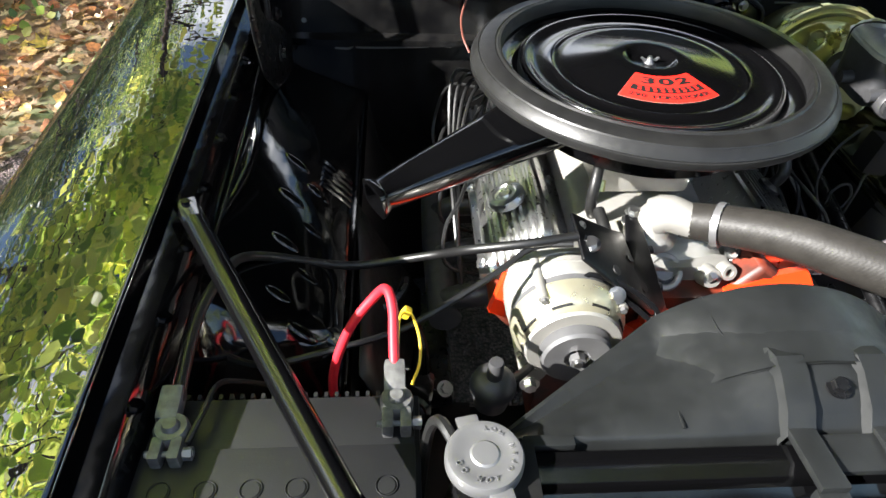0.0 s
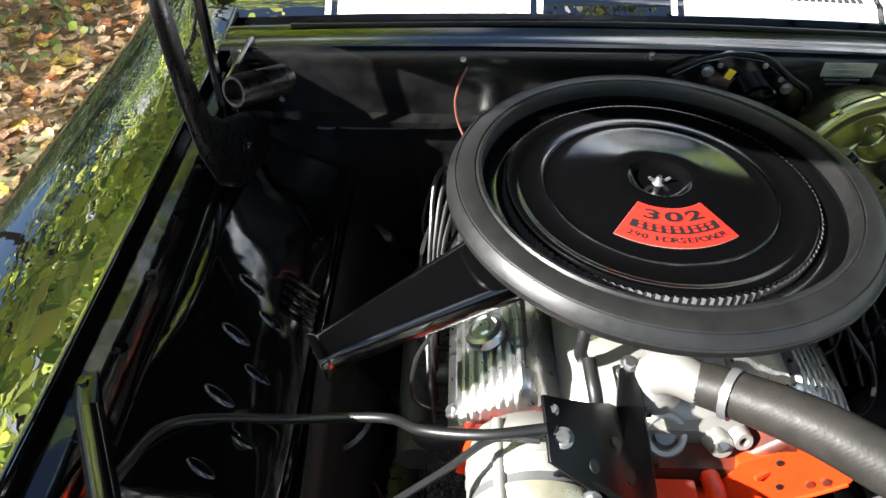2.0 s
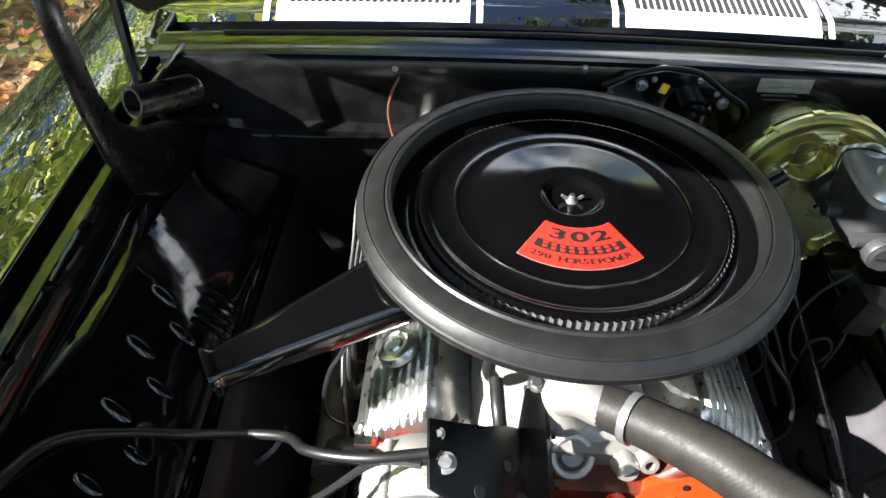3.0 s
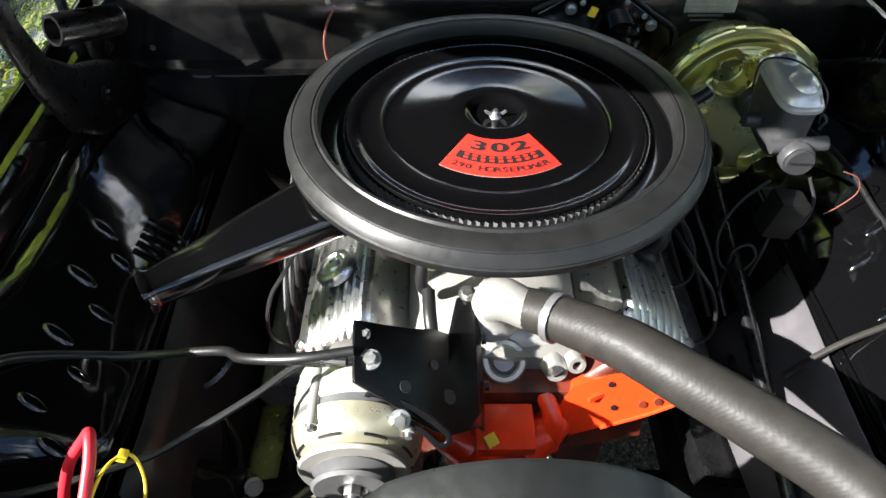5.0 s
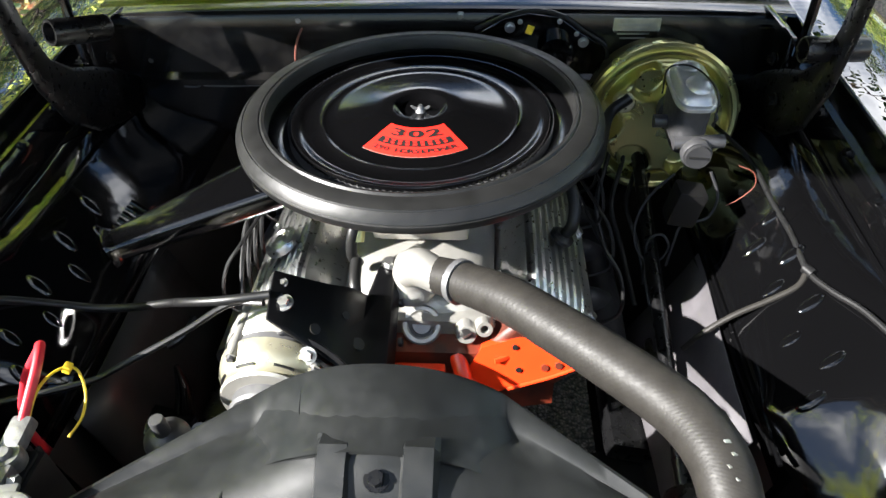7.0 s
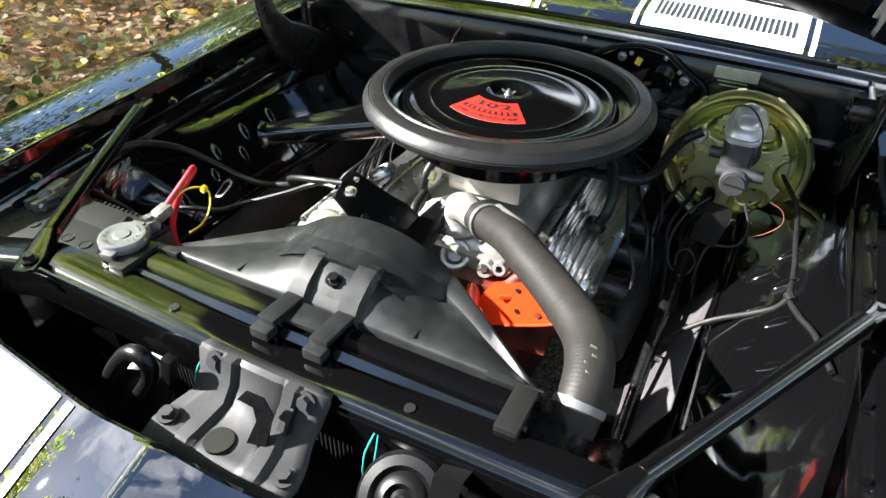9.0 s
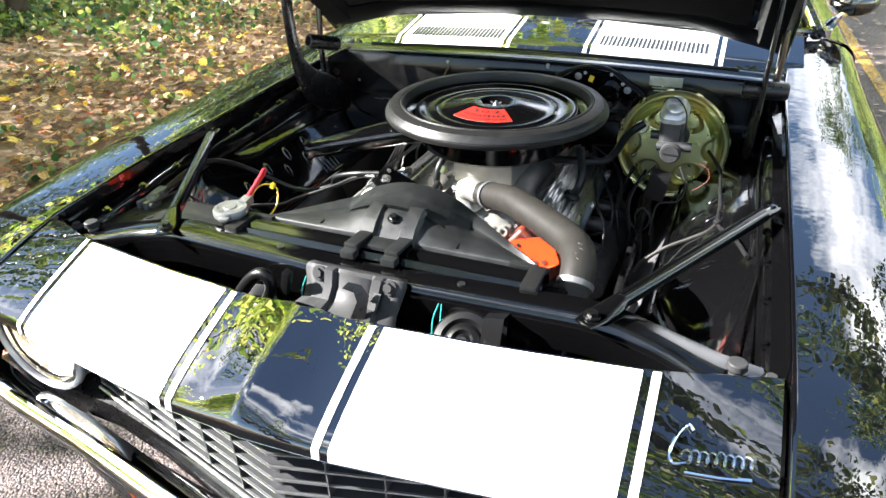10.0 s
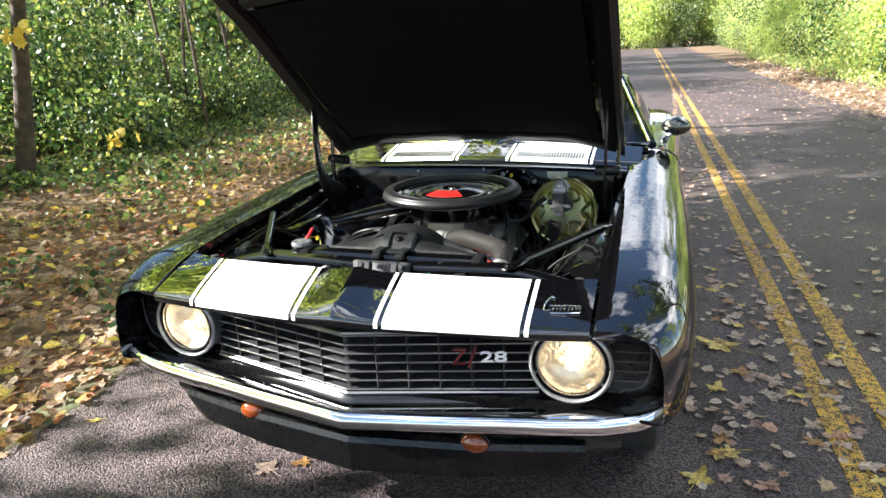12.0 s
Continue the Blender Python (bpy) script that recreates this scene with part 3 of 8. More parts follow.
def tree_meshes(seed, height, spread, leaves, bare=0.35):
    """A trunk with limbs, and a crown of loose leaves that gather at the ends of the branches."""
    rng = random.Random(seed)
    wood, tips = bmnew(), []
    lean = Vector((rng.uniform(-0.06, 0.06), rng.uniform(-0.06, 0.06), 1))
    trunk = [lean * (height * k / 6) + Vector((rng.uniform(-0.1, 0.1), rng.uniform(-0.1, 0.1), 0)) * (k > 0) for k in range(7)]
    r0 = 0.007 * height + 0.012
    tube(trunk, [r0 * 1.35, r0, r0 * 0.9, r0 * 0.75, r0 * 0.55, r0 * 0.35, r0 * 0.12], 9, 3, wood)
    for k in range(13):
        f = bare + (1 - bare) * (k + rng.random()) / 13
        s = Vector(np.array([np.interp(f * 6, range(7), [p[j] for p in trunk]) for j in range(3)]))
        a = rng.uniform(0, 2 * math.pi)
        long = spread * (1.15 - 0.7 * f) * rng.uniform(0.7, 1.2)
        way = Vector((math.cos(a), math.sin(a), rng.uniform(0.25, 0.8)))
        q = [s, s + way * long * 0.5 + Vector((0, 0, 0.1)), s + way * long]
        tube(q, [r0 * 0.38, r0 * 0.2, r0 * 0.05], 6, 3, wood)
        for _ in range(5):
            b = s + way * long * rng.uniform(0.35, 1.0)
            e = b + Vector((rng.gauss(0, 1), rng.gauss(0, 1), rng.gauss(0.2, 0.7))) * long * 0.28
            tube([b, (b + e) / 2 + Vector((0, 0, 0.05)), e], [r0 * 0.12, r0 * 0.07, r0 * 0.02], 4, 2, wood)
            tips.append((e, long * 0.24))
        tips.append((q[2], long * 0.22))

    def spots():
        for _ in range(leaves):
            c, r = rng.choice(tips)
            yield c + Vector((rng.gauss(0, r), rng.gauss(0, r), rng.gauss(0, r * 0.6))), 55

    return mesh_of(wood, "trunk"), leaves_mesh("crown", spots(), 0.135, 0.0, seed)


def near_tree(name, label, x, y, height, reach, seed, trunk_r, low=(), lean=0.0, face=1, leaf=None):
    """A tree whose limbs hang over towards the road, with a gap in the canopy where the sun comes through."""
    rng = random.Random(seed)
    root = thing(name, label, "tree", (x, y, 0), "woodland trees")
    trunk = [Vector((x + lean * 0.105 * min(k, 3) * height / 6 + 0.01 * k * rng.uniform(-1, 1.5), y + lean * 0.12 * min(k, 3) * height / 6 + 0.015 * k * rng.uniform(-1, 1), -0.1 + height * k / 6)) for k in range(7)]
    part("trunk", tube(trunk, [trunk_r * 1.4, trunk_r, trunk_r * 0.9, trunk_r * 0.75, trunk_r * 0.55, trunk_r * 0.4, trunk_r * 0.15], 12, 4), BARK, root)
    tips = []
    for k in range(26):
        s = trunk[2 + k % 5].lerp(trunk[min(6, 3 + k % 5)], rng.random())
        a = radians(rng.uniform(-75, 75)) if k % 3 else rng.uniform(0, 6.28)
        long = reach * rng.uniform(0.5, 1.0) * (1.2 - s.z / height * 0.6)
        way = Vector((face * math.cos(a), math.sin(a), rng.uniform(0.1, 0.5)))
        limb = [s, s + way * long * 0.5 + Vector((0, 0, 0.25)), s + way * long + Vector((0, 0, -0.1))]
        part("limb", tube(limb, [trunk_r * 0.4, trunk_r * 0.22, trunk_r * 0.06], 6, 4), BARK, root)
        for _ in range(9):
            b = limb[0].lerp(limb[2], rng.uniform(0.3, 1.0))
            tips.append(b + Vector((rng.gauss(0, 0.5), rng.gauss(0, 0.5), rng.gauss(0.1, 0.4))))

    # low limbs that reach out over the car
    for ex, ey, ez in low:
        limb = [trunk[3], trunk[3].lerp(Vector((ex, ey, ez)), 0.45) + Vector((0, 0, 0.45)), Vector((ex, ey, ez))]
        part("limb", tube(limb, [trunk_r * 0.35, trunk_r * 0.22, trunk_r * 0.05], 6, 6), BARK, root)
        for _ in range(16):
            b = limb[1].lerp(limb[2], rng.uniform(0.0, 1.05))
            e = b + Vector((rng.gauss(0, 0.35), rng.gauss(0, 0.35), rng.gauss(0.05, 0.2)))
            part("twig", tube([b, b.lerp(e, 0.5) + Vector((0, 0, 0.04)), e], [0.012, 0.008, 0.003], 4, 2), BARK, root)
            tips += [e] * 3

    def lit_gap(p):
        u = (p.z - 0.9) / SUN.z
        return abs(p.x - SUN.x * u) < 1.5 and -0.6 < p.y - SUN.y * u < 2.6

    def spots():
        for _ in range(6000):
            p = rng.choice(tips) + Vector((rng.gauss(0, 0.26), rng.gauss(0, 0.26), rng.gauss(0, 0.2)))
            if not lit_gap(p) and p.z > 2.6:
                yield p, 50

    part("crown", leaves_mesh("crown", spots(), 0.17, 0.0, seed), leaf or AUTUMN, root)


def shrub_meshes(seed, height, spread, leaves, size=0.085):
    rng = random.Random(seed)
    wood, tips = bmnew(), []
    for _ in range(12):
        a, o = rng.uniform(0, 6.28), rng.uniform(0, 0.6) * spread
        top = Vector((math.cos(a) * o + rng.gauss(0, 0.3), math.sin(a) * o + rng.gauss(0, 0.3), height * rng.uniform(0.55, 1.05)))
        foot = Vector((math.cos(a) * o * 0.4, math.sin(a) * o * 0.4, -0.05))
        mid = (foot + top) / 2 + Vector((rng.gauss(0, 0.15), rng.gauss(0, 0.15), 0))
        tube([foot, mid, top], [0.022, 0.014, 0.004], 5, 3, wood)
        for f in (0.25, 0.4, 0.55, 0.7, 0.85, 1.0):
            tips.append((foot.lerp(top, f) + Vector((rng.gauss(0, 0.25), rng.gauss(0, 0.25), 0)) * spread * 0.5, 0.22 + 0.10 * spread))

    def spots():
        for _ in range(leaves):
            c, r = rng.choice(tips)
            p = c + Vector((rng.gauss(0, r), rng.gauss(0, r), rng.gauss(0, r * 0.7)))
            p.z = max(p.z, 0.03)
            yield p, 58

    return mesh_of(wood, "stem"), leaves_mesh("crown", spots(), size, 0.0, seed)


def build_woods():
    rng = random.Random(5)
    green, shrub = "slender woodland tree with green and yellow leaves", "dense green undergrowth shrub with yellowing leaves"
    trees = [tree_meshes(40 + k, h, s, n, b) for k, (h, s, n, b) in enumerate(((12, 3.4, 8000, 0.22), (15, 4.2, 9000, 0.26), (8, 2.6, 7000, 0.12)))]
    shrubs = [shrub_meshes(60 + k, h, s, n, z) for k, (h, s, n, z) in enumerate(((2.0, 1.5, 5200, 0.075), (3.4, 1.9, 8000, 0.085), (1.0, 1.3, 3800, 0.065)))]
    for wood, crown in trees + shrubs:
        wood.materials.append(BARK)
    # the same crowns in green and in turning leaves
    def tinted(meshes):
        pairs = []
        for wood, crown in meshes:
            other = crown.copy()
            crown.materials.append(FOLIAGE)
            other.materials.append(TURNING)
            pairs.append(((wood, crown), (wood, other)))
        return pairs

    trees, shrubs = tinted(trees), tinted(shrubs)

    def plant(name, kind, label, category, group, x, y, scale, part_name, turning=0.3):
        wood, crown = kind[1 if rng.random() < turning else 0]
        root = thing(name, label, category, (0, 0, 0), group)
        part(part_name, wood, BARK, root)
        part("crown", crown, FOLIAGE, root)
        off = max(0.0, road_x(-2.4, y) - x) + max(0.0, x - road_x(5.6, y))
        root.location = (x, y, 0.012 * min(off, 14) - 0.06)
        root.rotation_euler = (0, 0, rng.uniform(0, 6.28))
        root.scale = (scale, scale, scale * rng.uniform(0.9, 1.1))

    def clear(x, y):
        """Keeps the lane by which the sun reaches the car free of tall crowns."""
        if x > -3:
            return True
        along = -(x * SUN.x + y * SUN.y) / math.hypot(SUN.x, SUN.y)
        across = abs(x * SUN.y - y * SUN.x) / math.hypot(SUN.x, SUN.y)
        return not (along < 0 and across < 4.2)

    spots = [(-9.6 - 0.12 * y - 3 * rng.random(), y + rng.uniform(-1.2, 1.2)) for y in range(3, 40, 3)]
    spots += [(-14 - 5 * rng.random(), y + rng.uniform(-1.5, 1.5)) for y in range(0, 46, 3)]
    spots += [(-20 - 6 * rng.random(), y + rng.uniform(-1.5, 1.5)) for y in range(-2, 46, 4)]
    spots += [(-12.5, -15), (-17, -17), (-6, -17), (0, -20), (6, -18), (12, -14)]
    for x, y in spots:
        lane = y + 0.375 * (2 - x)
        if clear(x, y) and not (11.5 < lane < 21 or 25 < lane < 30) and rng.random() < (0.6 if y > 15 else 0.38):
            plant("tree", trees[rng.randrange(3)], green, "tree", "woodland trees", x, y, rng.uniform(1.0, 1.35), "trunk")
    right = [(11.5 + 3 * rng.random(), y + rng.uniform(-1.5, 1.5)) for y in range(16, 64, 4)] + [(17 + 4 * rng.random(), y) for y in range(-4, 60, 6)]
    right += [(8.9, 30), (8.7, 37.5), (9.1, 45), (8.5, 54)]
    for x, y in right:
        plant("tree", trees[rng.randrange(3)], green, "tree", "woodland trees", x, y, rng.uniform(0.75, 1.05), "trunk", 0.65)
    for k in range(20):
        plant("tree", trees[rng.randrange(3)], green, "tree", "woodland trees", -16 + 1.8 * k + rng.uniform(-1, 1), 92 + rng.uniform(-6, 8), 1.2, "trunk", 0.5)
    for y in range(1, 42, 2):
        for row, (x, kinds) in enumerate(((-6.9, (2, 0, 2)), (-8.3, (0, 2, 0)), (-10.4, (1, 0, 0)))):
            x = x - 0.17 * y + rng.uniform(-0.5, 0.5)
            if row == 0 and y < 6:
                x -= 0.9
            plant("shrub", shrubs[rng.choice(kinds)], shrub, "shrub", "undergrowth", x, y + rng.uniform(-0.7, 0.7), rng.uniform(0.75, 1.15), "stem", 0.12)
    for y in range(0, 44, 3):
        plant("shrub", shrubs[1], shrub, "shrub", "undergrowth", -21 - 3 * rng.random(), y + rng.uniform(-0.8, 0.8), rng.uniform(1.8, 2.3), "stem", 0.2)
    # tall shrubs added out of view so that they shade the fallen leaves
    for x, y in ((-9.6, -4.5), (-10.8, -2.6), (-9.9, -0.8), (-11.3, 0.6), (-12.4, -3.8)):
        plant("shrub", shrubs[1], shrub, "shrub", "undergrowth", x, y, rng.uniform(1.3, 1.45), "stem", 0.25)
    for k in range(26):
        plant("shrub", shrubs[1], shrub, "shrub", "undergrowth", -16 + 1.7 * k, 86 + rng.uniform(-3, 3), rng.uniform(1.3, 2.2), "stem", 0.5)
    for y in range(15, 76, 2):
        plant("shrub", shrubs[rng.randrange(2)], shrub, "shrub", "undergrowth", 7.6 - 0.012 * y + rng.uniform(-0.4, 0.9), y + rng.uniform(-0.8, 0.8), rng.uniform(0.8, 1.25), "stem", 0.6)
    # bare leaning stems in front of the undergrowth
    for k, (x, y, lx, h) in enumerate(((-8.6, 9.6, -0.8, 5.2), (-8.2, 10.0, -0.5, 4.6), (-9.3, 10.8, 0.4, 4.2), (-8.9, 12.2, -0.9, 5.0), (-10.2, 13.6, 0.5, 4.4), (-9.6, 14.4, -0.4, 4.8))):
        stem = thing("sapling", "thin bare sapling stem leaning in the undergrowth", "sapling", (x, y, 0.05), "saplings")
        part("stem", tube([(x, y, -0.05), (x + lx * 0.15, y, h * 0.3), (x + lx * 0.5, y + 0.1, h * 0.65), (x + lx, y + 0.2, h)], [0.045, 0.036, 0.028, 0.012], 8, 5), BARK, stem)
        part("twig", tube([(x + lx * 0.4, y + 0.08, h * 0.55), (x + lx * 0.4 + 0.4, y - 0.2, h * 0.68), (x + lx * 0.4 + 0.7, y - 0.3, h * 0.72)], [0.014, 0.009, 0.003], 6, 4), BARK, stem)
    # slim trees at the edge of the verge, whose limbs hang over the road
    near_tree("slim_tree", "slim brown tree trunk at the edge of the verge", -7.63, 5.16, 12.5, 6.0, 3, 0.095, lean=1.0)
    near_tree("slim_tree", "slim tree out of view with yellow-green leaves over the verge", -6.7, 2.4, 12.5, 5.4, 8, 0.12, ((-2.6, 2.4, 3.2), (-3.2, 3.9, 3.5), (-3.6, 0.9, 3.1), (-2.4, 5.4, 4.2), (-4.2, 2.2, 4.2), (-2.9, 1.5, 4.4)))
    near_tree("slim_tree", "slim tree out of view with yellow-green leaves over the verge", -4.3, 8.6, 12.0, 4.6, 17, 0.11, ((-2.0, 4.6, 5.4), (-1.3, 5.6, 6.4), (-3.1, 3.9, 4.8), (-1.2, 4.2, 7.6), (-2.6, 5.2, 4.3), (-3.8, 4.6, 6.2), (-2.2, 3.8, 6.6)))
    # this one is added out of view to dapple the front-left road
    near_tree("slim_tree", "slim tree out of view with yellow-green leaves over the verge", -9.6, -5.4, 9.5, 3.6, 53, 0.11, ((-8.6, -4.0, 4.6), (-8.8, -3.2, 5.6), (-10.2, -4.4, 6.2), (-8.0, -4.8, 4.0)))
    near_tree("roadside_tree", "tall roadside tree with yellow-green leaves over the road", 7.6, 7.5, 14.0, 4.5, 29, 0.15, ((3.2, 5.0, 7.2), (1.9, 6.4, 8.0), (2.6, 8.2, 7.4), (4.2, 4.0, 6.4), (1.4, 8.6, 9.4), (3.0, 3.2, 8.4)), face=-1, leaf=FOLIAGE)
    near_tree("roadside_tree", "tall roadside tree with green leaves over the road", 7.3, -1.0, 14.0, 4.5, 37, 0.16, ((2.4, 0.6, 7.6), (1.2, -0.6, 8.2), (3.0, -0.6, 7.0), (0.4, 1.2, 8.8), (1.6, 2.4, 8.6), (0.2, -1.8, 9.0), (-0.6, 0.2, 9.6), (2.2, -2.0, 7.6)), face=-1, leaf=FOLIAGE)

# ---- the car: body ----
def lerp(v, xs, ys):
    return float(np.interp(v, xs, ys))


def seam_z(y):
    """Height of the fender's edge along the hood opening."""
    return lerp(y, (0.0, 0.045, 0.10, 0.18, 0.27, 0.50, 0.80, 1.20, 1.50, 1.90, 2.1), (0.850, 0.862, 0.886, 0.913, 0.934, 0.957, 0.975, 1.000, 1.018, 1.045, 1.050))


def half_width(y):
    return lerp(y, (0.04, 0.08, 0.14, 0.22, 0.35, 0.60, 0.90, 1.3, 1.6, 2.1, 3.4, 4.0, 4.5, 4.62), (0.90, 0.94, 0.968, 0.985, 0.996, 1.002, 1.0, 0.99, 0.978, 0.965, 0.985, 0.97, 0.92, 0.88))


def arch(y, centre, low=0.24, r=0.365):
    d = r * r - (y - centre) ** 2
    return max(low, 0.32 + math.sqrt(d)) if d > 0 else low


def fender_rows(side, ys, inner, top, drop_in=0.03, axle=0.93):
    rows = []
    for y in ys:
        w, z, x0 = half_width(y), top(y), inner(y)
        lo = max(arch(y, axle), lerp(y, (0.05, 0.30, 0.42, 0.52), (0.60, 0.57, 0.52, 0.48))) if y < 1 else arch(y, axle)
        prof = [(x0, z - drop_in), (x0, z - 0.006), (x0 + 0.0008, z - 0.0012), (x0 + 0.003, z), (x0 + 0.008, z + 0.0001), (x0 + 0.02, z + 0.0003)]
        for u, d in ((0.2, 0.0012), (0.4, -0.002), (0.58, -0.009), (0.72, -0.020), (0.83, -0.038), (0.91, -0.066), (0.97, -0.112), (0.993, -0.17), (1.0, -0.26)):
            prof.append((x0 + (w - x0) * u, z + d))
        for f in (0.25, 0.5, 0.75, 1.0):
            zz = (z - 0.26) * (1 - f) + lo * f
            prof.append((w - 0.03 * f * f, zz))
        prof.append((w - 0.06, lo + 0.004))
        rows.append([(side * x, y, zz) for x, zz in prof])
    return rows


def nose_y(x):
    """Plan of the front lip, from the middle to the corner."""
    return lerp(abs(x), (0, 0.14, 0.35, 0.557, 0.72, 0.80, 0.86, 0.90, 0.93), (-0.05, -0.040, -0.008, 0.026, 0.045, 0.058, 0.085, 0.125, 0.19))


def nose_z(x):
    return lerp(abs(x), (0, 0.14, 0.557, 0.72, 0.86, 0.93), (0.874, 0.868, 0.854, 0.858, 0.840, 0.80))


SILL = material("sill_black", (0.006, 0.006, 0.0065), 0.24, spread=0.4, spread_scale=25, grain=0.05, rough_spread=0.04, spec=0.7)
BADGE_RED = material("badge_red", (0.12, 0.008, 0.008), 0.3, coat=0.5)
SILVERING = material("lamp_silvering", (0.86, 0.77, 0.62), 0.25, metal=0.9, wave=0.35, wave_scale=55.0)
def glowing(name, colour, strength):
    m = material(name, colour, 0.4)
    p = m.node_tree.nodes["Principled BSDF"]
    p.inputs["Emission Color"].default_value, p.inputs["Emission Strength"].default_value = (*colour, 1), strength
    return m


# added emission that brightens the middle of each headlamp
BULB = glowing("bulb_glow", (1.0, 0.84, 0.58), 1.1)
BEZEL = material("bezel_grey", (0.30, 0.30, 0.305), 0.36, metal=0.8, spread=0.2, spread_scale=30)
car = thing("car", "black two-door muscle car with white stripes and open hood", "car", (0, 0.93, 0))


def header_point(x, v):
    """The panel between grille and hood: v runs 0 at the lip to 1 at its rear edge."""
    y0, z0 = nose_y(x), nose_z(x)
    y1 = lerp(abs(x), (0, 0.13, 0.3, 0.547, 0.72), (0.140, 0.146, 0.168, 0.212, 0.270))
    z1 = lerp(abs(x), (0, 0.10, 0.16, 0.547, 0.72), (0.958, 0.954, 0.955, 0.938, 0.930))
    ridge = 0.020 * max(0.0, 1 - abs(x) / 0.085) * (1 - 0.5 * v)
    z = z0 + (z1 - z0) * (v ** 0.78) + ridge * min(1, v * 6)
    return Vector((x, y0 + (y1 - y0) * v, z))


def build_header():
    xs = sorted({round(s * x, 4) for s in (-1, 1) for x in (0, 0.01, 0.03, 0.055, 0.085, 0.12, 0.15, 0.2, 0.25, 0.3, 0.36, 0.42, 0.48, 0.53, 0.57, 0.61, 0.65, 0.69, 0.712)})
    vs = [0.0, 0.03, 0.08, 0.16, 0.28, 0.42, 0.58, 0.74, 0.88, 0.97, 1.0]
    rows = []
    for x in xs:
        p0 = header_point(x, 0)
        p1 = header_point(x, 1)
        row = [p0 + Vector((0, 0.030, -0.034)), p0 + Vector((0, 0.006, -0.028)), p0 + Vector((0, -0.001, -0.012))] + [header_point(x, v) for v in vs]
        row += [p1 + Vector((0, 0.006, -0.004)), p1 + Vector((0, 0.008, -0.03))]
        rows.append(row)
    panel = part("header_panel", sheet(rows), PAINT, car, "gloss black panel with white stripes behind the grille", angle=50)
    vs2 = [0.005, 0.03, 0.08, 0.16, 0.28, 0.42, 0.58, 0.74, 0.88, 0.985]
    for s in (-1, 1):
        for a, b, name in ((0.150, 0.528, "stripe"), (0.125, 0.137, "pinstripe"), (0.541, 0.553, "pinstripe")):
            n = 12 if b - a > 0.1 else 2
            rows = []
            for k in range(n):
                x = s * (a + (b - a) * k / (n - 1))
                rows.append([header_point(x, 0) + Vector((0, -0.0025, -0.014))] + [header_point(x, v) + Vector((0, -0.0012, 0.0016)) for v in vs2])
            part(name, sheet(rows), WHITE, panel, "white painted stripe", angle=60)
    # script badge as plain chrome strokes on the corner of the panel
    def on_panel(u, v):
        p = header_point(0.580 + 0.105 * u, 0.33 + 0.24 * v)
        return p + Vector((0, -0.001, 0.004))
    badge = thing("script_badge", "small chrome script badge on the black panel", "badge", tuple(on_panel(0.5, 0.5)))
    part("stroke", tube([on_panel(*p) for p in ((0.24, 0.95), (0.16, 1.1), (0.06, 0.8), (0.0, 0.3), (0.05, 0.0), (0.2, 0.05))], 0.0022, 6, 4), CHROME, badge)
    wave = []
    for k in range(61):
        ph = k * 0.85
        wave.append(on_panel(0.17 + 0.80 * k / 60 - 0.035 * math.cos(ph), 0.26 + 0.15 * math.sin(ph) * (1.25 if 28 < k < 36 else 1)))
    part("stroke", tube(wave, 0.0016, 6, 2), CHROME, badge)
    part("underline", tube([on_panel(0.2, -0.18), on_panel(0.6, -0.2), on_panel(0.95, -0.16)], 0.0022, 6, 3), CHROME, badge)
    return panel


def build_fenders():
    ys = [0.05, 0.07, 0.10, 0.14, 0.20, 0.28, 0.38, 0.48, 0.54] + [0.565 + 0.033 * k for k in range(23)] + [1.31, 1.38, 1.48, 1.6, 1.75, 1.9, 1.96]
    for s in (-1, 1):
        rows = fender_rows(s, ys, lambda y: 0.7215 if y < 1.5 else 0.7215 + 0.06 * (y - 1.5), seam_z)
        # rolled nose over the lamp
        nose = []
        for p in rows[0]:
            x, y, z = p
            nose.append((x, nose_y(x) + 0.004, min(z, nose_z(x) - 0.004) if z > 0.8 else z))
        tuck = [(x, y + 0.03, min(z, nose_z(x) - 0.035) if z > 0.8 else z) for x, y, z in nose]
        part("fender", sheet([tuck, nose] + rows), PAINT, car, "gloss black front fender", angle=60)
        # inner channel of the hood opening, beside the fender's edge
        rows = []
        for y in [0.30 + 0.06 * k for k in range(20)]:
            z = seam_z(y)
            rows.append([(s * 0.7205, y, z - 0.004), (s * 0.7205, y, z - 0.035), (s * 0.700, y, z - 0.040), (s * 0.690, y, z - 0.055), (s * 0.686, y, z - 0.10)])
        part("fender_channel", sheet(rows), BAY, car)


